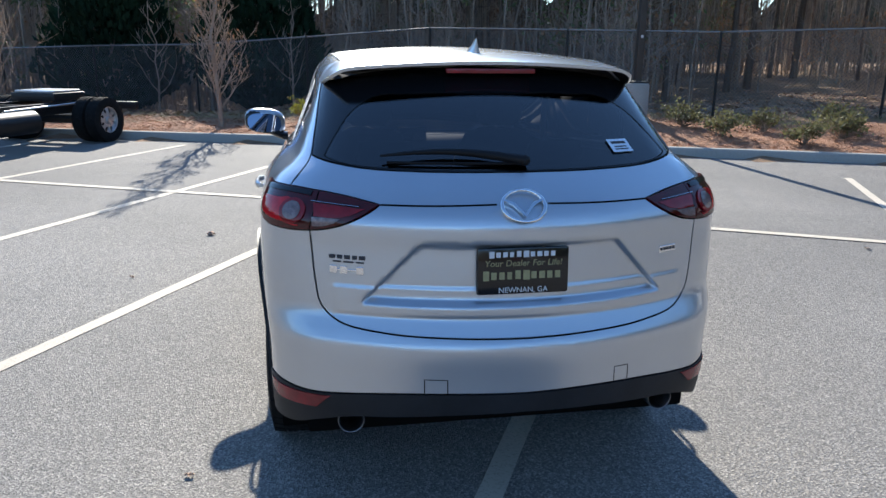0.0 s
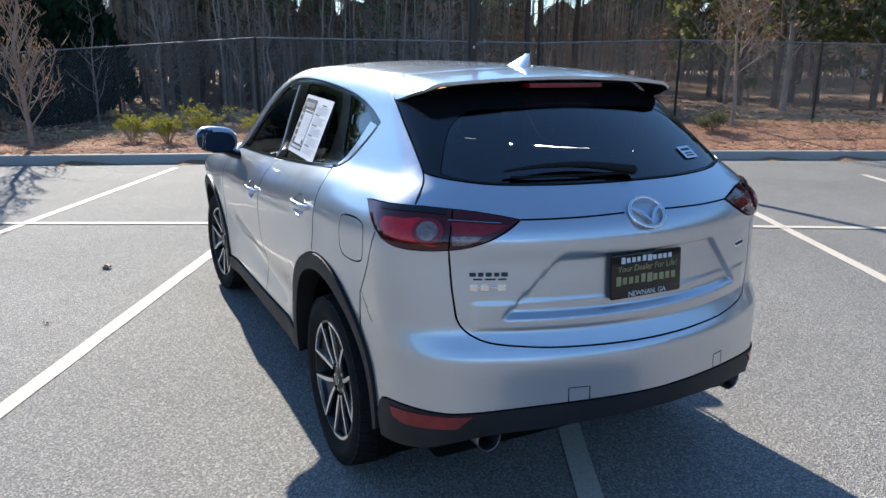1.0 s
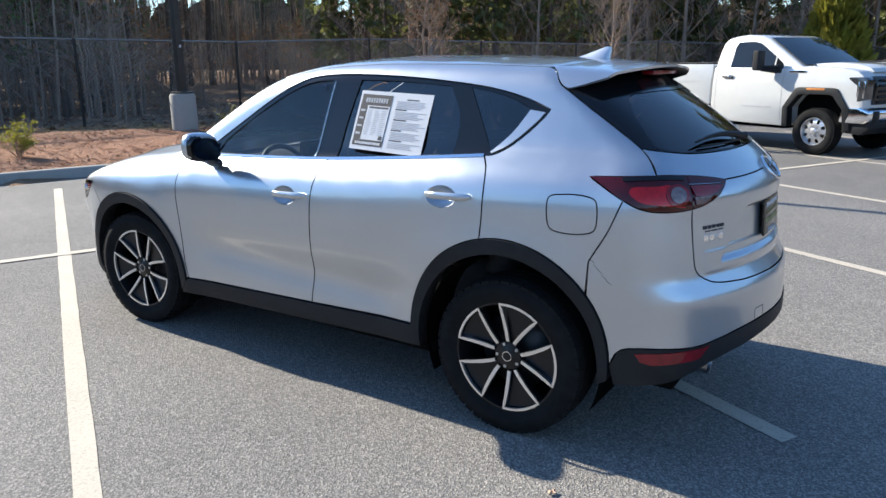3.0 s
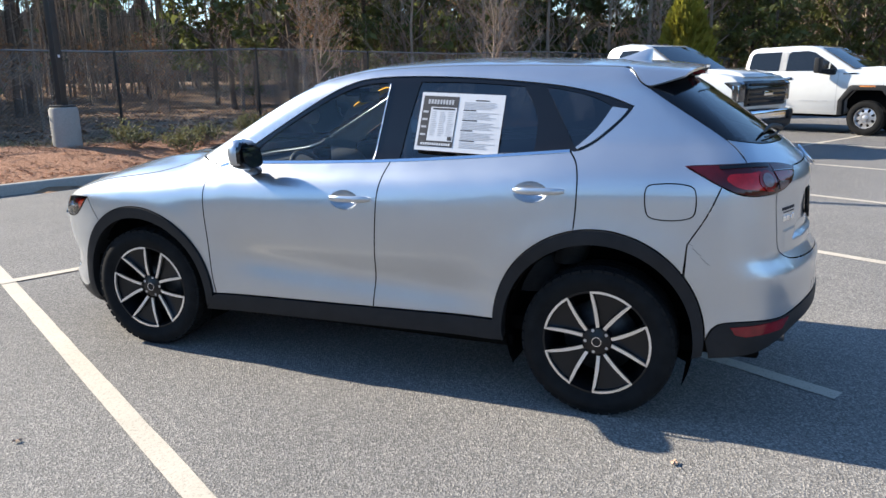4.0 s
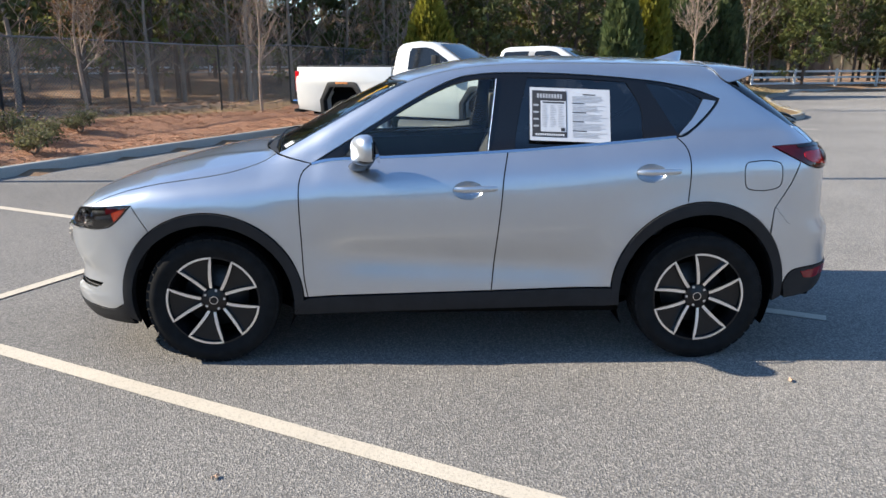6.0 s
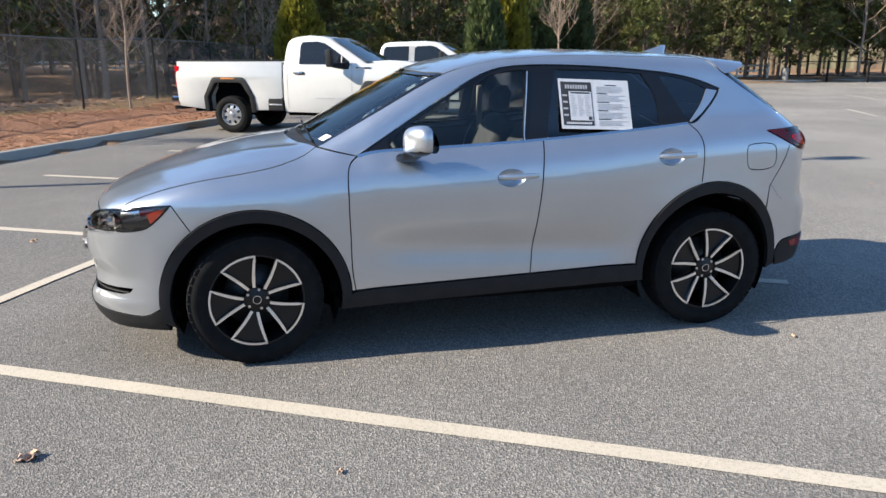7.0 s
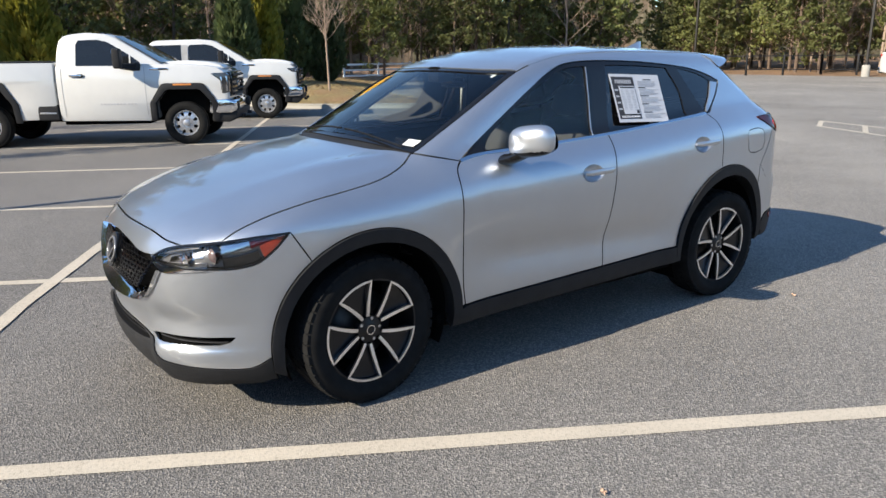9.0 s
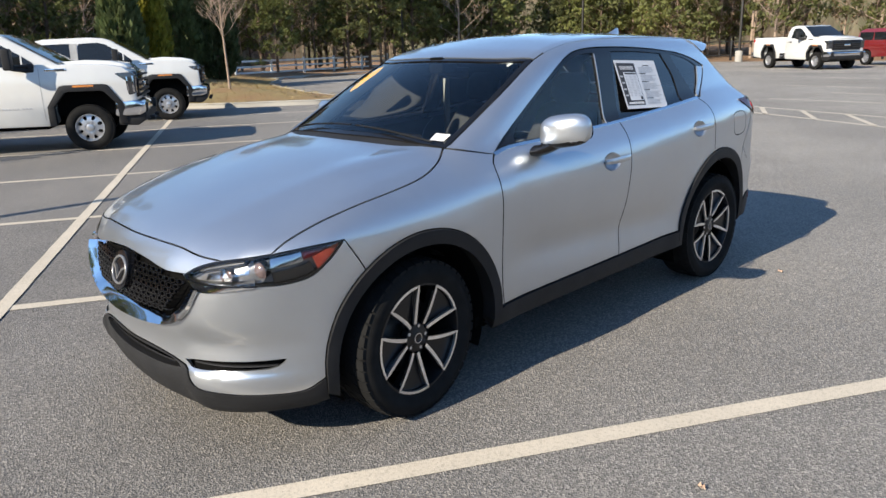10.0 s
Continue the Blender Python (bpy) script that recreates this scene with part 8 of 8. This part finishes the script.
        # headlamp: black housing with bright elements
        if wide_lamp:
            bm = slab([(2.16, 1.335), (2.60, 1.345), (2.665, 1.30), (2.66, 0.98), (2.52, 0.93), (2.43, 1.00), (2.36, 1.15)], 0.13, bevel=0.02)
            bmesh.ops.transform(bm, matrix=Matrix.Translation((s * 0.835, 0, 0)), verts=bm.verts)
        else:
            bm = slab([(2.22, 1.33), (2.62, 1.34), (2.665, 1.30), (2.66, 1.225), (2.45, 1.225)], 0.15, bevel=0.015)
            bmesh.ops.transform(bm, matrix=Matrix.Translation((s * 0.81, 0, 0)), verts=bm.verts)
        lampo = part("headlamp", bm, "lens_dark_clear", t, "dark glossy headlamp")
        for k, (y0, z0, z1) in enumerate(((2.50, 1.02, 1.27), (2.60, 1.00, 1.28)) if wide_lamp else ((2.50, 1.25, 1.29), (2.6, 1.25, 1.29))):
            bm = bmesh.new()
            box(bm, s * 0.95 - 0.02, s * 0.95 + 0.018, y0, y0 + 0.035, z0, z1, 0.008)
            part("lamp_element", bm, "lamp_inner", lampo, "bright lamp element")
        # black arch flares with shoulders and an amber marker
        for cy, top in ((FA, 1.06), (RA, 1.12)):
            out, inn = arch_cut(cy, 0.635, top + 0.10), arch_cut(cy, 0.525, top - 0.015)
            out, inn = [(out[0][0], 0.46)] + out[1:-1] + [(out[-1][0], 0.46)], [(inn[0][0], 0.46)] + inn[1:-1] + [(inn[-1][0], 0.46)]
            k = len(out)
            w = lambda q, o: s * (side_width(*q) + o)
            vs = [(w(q, -0.03), *q) for q in out] + [(w(q, 0.022), *q) for q in out] + [(w(q, 0.038), (q[0] + p[0]) / 2, (q[1] + p[1]) / 2) for q, p in zip(out, inn)] + [(w(q, 0.028), *q) for q in inn] + [(w(q, -0.12), *q) for q in inn]
            fs = [(j * k + i, j * k + i + 1, (j + 1) * k + i + 1, (j + 1) * k + i) for j in range(4) for i in range(k - 1)]
            from_arrays("wheel_arch", vs, fs if s < 0 else [f[::-1] for f in fs], "cladding", t, "black wheel arch flare", angle=30)
            bm = bmesh.new()
            box(bm, s * 1.01 - 0.02, s * 1.01 + 0.026, cy - 0.17, cy + 0.17, top + 0.055, top + 0.09, 0.008)
            part("marker_lamp", bm, "truck_amber", t, "amber marker lamp")
            wheel_parts(t, (s * 0.855, cy, 0.405), s, 0.405, 0.245, 0.25, 0, "steel")
        for y in (cab_rear + 0.10, 1.12) + ((-0.26,) if cab_rear < -1 else ()):
            pts = [(y, z) for z in np.linspace(0.56, 1.46, 10)]
            vs = [(s * (side_width(*q) + 0.002), q[0] + d, q[1]) for q in pts for d in (-0.0045, 0.0045)]
            fs = [(2 * i, 2 * i + 1, 2 * i + 3, 2 * i + 2) for i in range(len(pts) - 1)]
            from_arrays("door_gap", vs, fs, "grey_pillar", t, smooth=False)
        bm = bmesh.new()
        box(bm, s * 0.975 - 0.06, s * 0.975 + 0.026, floor - 0.36, floor + 0.02, 0.50, 0.80, 0.04, 3)
        notch = part("bed_step", bm, "cladding", t, "black step notch at the bed's corner")
        # silver bar added for the highlight on the notch
        bm = bmesh.new()
        box(bm, s * 0.985 - 0.02, s * 0.985 + 0.020, floor - 0.33, floor - 0.02, 0.62, 0.655, 0.012)
        part("step_plate", bm, "steel", notch)
        for i in range(11):
            bm = bmesh.new()
            box(bm, s * 0.999 - 0.002, s * 0.999 + 0.003, 0.28 + 0.058 * i + (0.03 if i > 7 else 0), 0.323 + 0.058 * i + (0.03 if i > 7 else 0), 0.775, 0.80, 0)
            part("side_lettering", bm, "grey_ink", t, "grey side lettering as plain bars")
        bm = bmesh.new()
        box(bm, s * 0.955 - 0.02, s * 0.955 + 0.022, 1.22, 1.56, 1.40, 1.445, 0.01)
        part("wing_badge", bm, "chrome", t, "bright badge bar with a dark vent")
        bm = bmesh.new()
        box(bm, s * 0.96 - 0.02, s * 0.96 + 0.020, 1.38, 1.53, 1.407, 1.438, 0.004)
        part("wing_vent", bm, "gloss_black", t)
        bm = bmesh.new()
        rod(bm, (s * 0.80, -3.3, 0.545), (s * 0.80, -3.27, 0.545), 0.01)
        part("reflector_bolt", bm, "steel", t)
    # windscreen, raked and slightly bowed
    vs, fs = [], []
    for j, (y, z) in enumerate(((1.50, 1.50), (1.24, 1.655), (0.97, 1.82), (0.66, 1.99))):
        hw_ = cab_width(min(y, 0.9), z) - 0.075
        for x in np.linspace(-1, 1, 9):
            vs.append((x * hw_, y - 0.05 * x * x - 0.03, z + 0.045))
    for j in range(3):
        fs += [(j * 9 + i, j * 9 + i + 1, (j + 1) * 9 + i + 1, (j + 1) * 9 + i) for i in range(8)]
    screen = from_arrays("windscreen", vs, fs, "truck_glass", roof, "dark windscreen")
    bm = bmesh.new()
    box(bm, -0.70, 0.70, cab_rear - 0.004, cab_rear + 0.06, 1.56, 1.92, 0.03)
    part("rear_window", bm, "truck_glass", roof)
    for x in (-0.28, 0, 0.28):
        bm = bmesh.new()
        box(bm, x - 0.05, x + 0.05, 0.20, 0.28, 2.075, 2.105, 0.012)
        part("roof_marker", bm, "gloss_black", roof, "small roof marker lamp")
    # nose
    bm = slab([(2.40, 0.84), (2.40, 1.34), (2.66, 1.36), (2.70, 1.20), (2.68, 0.90)], 0.74, bevel=0.03)
    grille = part("grille", bm, "gloss_black", t, "black barred grille")
    for z in (0.93, 1.02, 1.11, 1.20, 1.29):
        bm = bmesh.new()
        box(bm, -0.68, 0.68, 2.67, 2.715, z - 0.020, z + 0.020, 0.010)
        part("grille_bar", bm, "cladding", grille)
    bm = bmesh.new()
    box(bm, -0.17, 0.17, 2.70, 2.725, 1.08, 1.16, 0.012)
    part("grille_emblem", bm, "chrome", grille, "plain emblem bar")
    bm = slab([(2.30, 0.58), (2.34, 0.84), (2.66, 0.86), (2.83, 0.80), (2.83, 0.64), (2.72, 0.58)], 0.985, bevel=0.045, seg=3)
    for v in bm.verts:
        v.co.y -= 0.20 * max(0.0, abs(v.co.x) - 0.6) ** 1.2
    part("front_bumper", bm, "chrome", t, "chrome front bumper")
    bm = slab([(2.28, 0.42), (2.30, 0.60), (2.78, 0.63), (2.76, 0.50), (2.62, 0.40)], 0.93, bevel=0.04)
    part("lower_valance", bm, "cladding", t)
    for s in (-1, 1):
        bm = bmesh.new()
        box(bm, s * 0.80 - 0.08, s * 0.80 + 0.08, 2.70, 2.80, 0.62, 0.80, 0.03)
        part("bumper_inlay", bm, "cladding", t)
        bm = bmesh.new()
        rod(bm, (s * 0.45, 2.78, 0.50), (s * 0.45, 2.86, 0.50), 0.035, n=12)
        part("tow_hook", bm, "cladding", t)
    bm = bmesh.new()
    for x in (-0.45, 0.45):
        box(bm, x - 0.05, x + 0.05, -3.0, 2.4, 0.44, 0.60, 0.01)
    part("ladder_frame", bm, "void", t)
    bm = bmesh.new()
    box(bm, -0.82, 0.82, cab_rear, 1.12, 0.40, 0.56, 0.03)
    part("cab_floor", bm, "void", t)
    bm = bmesh.new()
    rod(bm, (-0.60, -0.70, 0.46), (-0.60, 0.30, 0.46), 0.14, n=14)
    part("fuel_tank", bm, "void", t)
    for y in (RA, FA):
        bm = bmesh.new()
        rod(bm, (-0.8, y, 0.40), (0.8, y, 0.40), 0.07)
        part("axle", bm, "void", t)
        bm = bmesh.new()
        box(bm, -0.72, 0.72, y - 0.53, y + 0.53, 0.60, 1.03, 0.05)
        part("wheel_house", bm, "void", t)
    bm = bmesh.new()
    rod(bm, (0.38, -3.05, 0.46), (0.38, -2.3, 0.46), 0.045)
    part("exhaust_pipe", bm, "steel", t)
    return t


M["truck_glass"] = plain("dark_truck_glass", (0.012, 0.014, 0.016), 0.05, 0, 0.1, 3)
M["truck_amber"] = plain("amber_marker", (0.55, 0.20, 0.05), 0.3, 0, 0.2, 30)
M["grey_pillar"] = plain("grey_pillar_paint", (0.30, 0.30, 0.30), 0.5)
M["lens_dark_clear"] = plain("smoked_headlamp", (0.03, 0.032, 0.036), 0.08, 0, 0.2, 20, 1.0)
hd = math.degrees(math.atan2(0.886, 0.463)) + 90          # nose out of the stall, towards the aisle
near_side = np.array((11.55, 0.58))                       # middle of the wheels that face the car
right_of = np.array((0.866, -0.50))
p1 = near_side + right_of * 0.98
truck = pickup("white single-cab pickup truck with a long load bed", "white pickups")
truck.matrix_world = Matrix.Translation((p1[0], p1[1], 0)) @ pose(0, 0, 0, 0, 0, hd)
second = pickup("white extended-cab pickup truck with a chrome bumper", "white pickups", -1.25, False)
p2 = np.array((15.4, -4.48)) + DIR * 1.80 + right_of * 0.98
second.matrix_world = Matrix.Translation((p2[0], p2[1], 0)) @ pose(0, 0, 0, 0, 0, hd)
third = copy_thing(truck, Matrix.Identity(4))
third.matrix_world = Matrix.Translation((11.7, -36.4, 0)) @ pose(0, 0, 0, 0, 0, math.degrees(math.atan2(2.54, -4.06)) - 90)
tagged(third, "white single-cab pickup truck across the far lot")

# far red estate car beside it
t = thing("red_suv", "dark red suv parked at the far edge", "car")
part("body", slab([(-2.4, 0.45), (-2.45, 1.1), (2.2, 1.1), (2.45, 0.95), (2.45, 0.45), (1.98, 0.42)] + arch_pts(1.5, 0.38, 0.44, 10, 170, 10) + [(-1.05, 0.42)] + arch_pts(-1.5, 0.38, 0.44, 10, 170, 10), 0.98, bevel=0.05), "red", t)
part("roof", slab([(-2.40, 1.06), (-2.25, 1.75), (-1.9, 1.86), (0.3, 1.86), (1.25, 1.08)], 0.94, 0.74, 1.06, 1.86, 0.05), "red", t)
for s in (-1, 1):
    for y0, y1 in ((-2.1, -1.2), (-1.1, -0.25), (-0.15, 0.55)):
        bm = bmesh.new()
        box(bm, s * 0.85 - 0.02, s * 0.85 + 0.035, y0, y1, 1.22, 1.68, 0.01)
        part("side_window", bm, "truck_glass", t)
    for y in (-1.5, 1.5):
        wheel_parts(t, (s * 0.84, y, 0.38), s, 0.38, 0.25, 0.24, 0, "steel")
t.matrix_world = Matrix.Translation((8.4, -40.2, 0)) @ pose(0, 0, 0, 0, 0, math.degrees(math.atan2(2.54, -4.06)) - 90)

# bare black truck chassis at the kerb
ch = thing("truck_chassis", "bare black truck chassis with twin rear wheels", "truck")
for x in (-0.42, 0.42):
    bm = bmesh.new()
    box(bm, x - 0.04, x + 0.04, -0.95, 6.5, 0.52, 0.72, 0.01)
    part("frame_rail", bm, "wire", ch)
for y in (-0.9, 0.9, 2.2, 3.6, 5.0):
    bm = bmesh.new()
    box(bm, -0.42, 0.42, y - 0.04, y + 0.04, 0.55, 0.69, 0.01)
    part("cross_member", bm, "wire", ch)
for s in (-1, 1):
    for x in (0.72, 0.99):
        wheel_parts(ch, (s * x, 0, 0.40), s, 0.40, 0.235, 0.23, 0, "steel")
bm = bmesh.new()
rod(bm, (-0.9, 0, 0.40), (0.9, 0, 0.40), 0.09)
part("axle", bm, "wire", ch)
bm = bmesh.new()
box(bm, -0.45, 0.45, -0.25, 0.55, 0.73, 0.88, 0.03)
part("deck_box", bm, "wire", ch)
bm = bmesh.new()
box(bm, -0.40, 0.40, -0.20, 0.50, 0.88, 0.92, 0.015)
part("deck_plate", bm, "steel", ch, "pale metal deck plate")
bm = bmesh.new()
rod(bm, (-0.62, 1.3, 0.46), (-0.62, 2.3, 0.46), 0.19, n=16)
part("fuel_tank", bm, "wire", ch)
bm = bmesh.new()
box(bm, -1.0, 1.0, -1.02, -0.92, 0.52, 0.66, 0.02)
part("rear_cross_bar", bm, "wire", ch)
for x in (-0.9, 0.9):
    bm = bmesh.new()
    rod(bm, (x * 0.55, -0.6, 0.70), (x * 0.62, 1.8, 0.66), 0.018)
    part("air_line", bm, "steel", ch)
ch.matrix_world = Matrix.Translation((-5.37, 10.05, 0)) @ pose(0, 0, 0, 0, 0, 157.5)
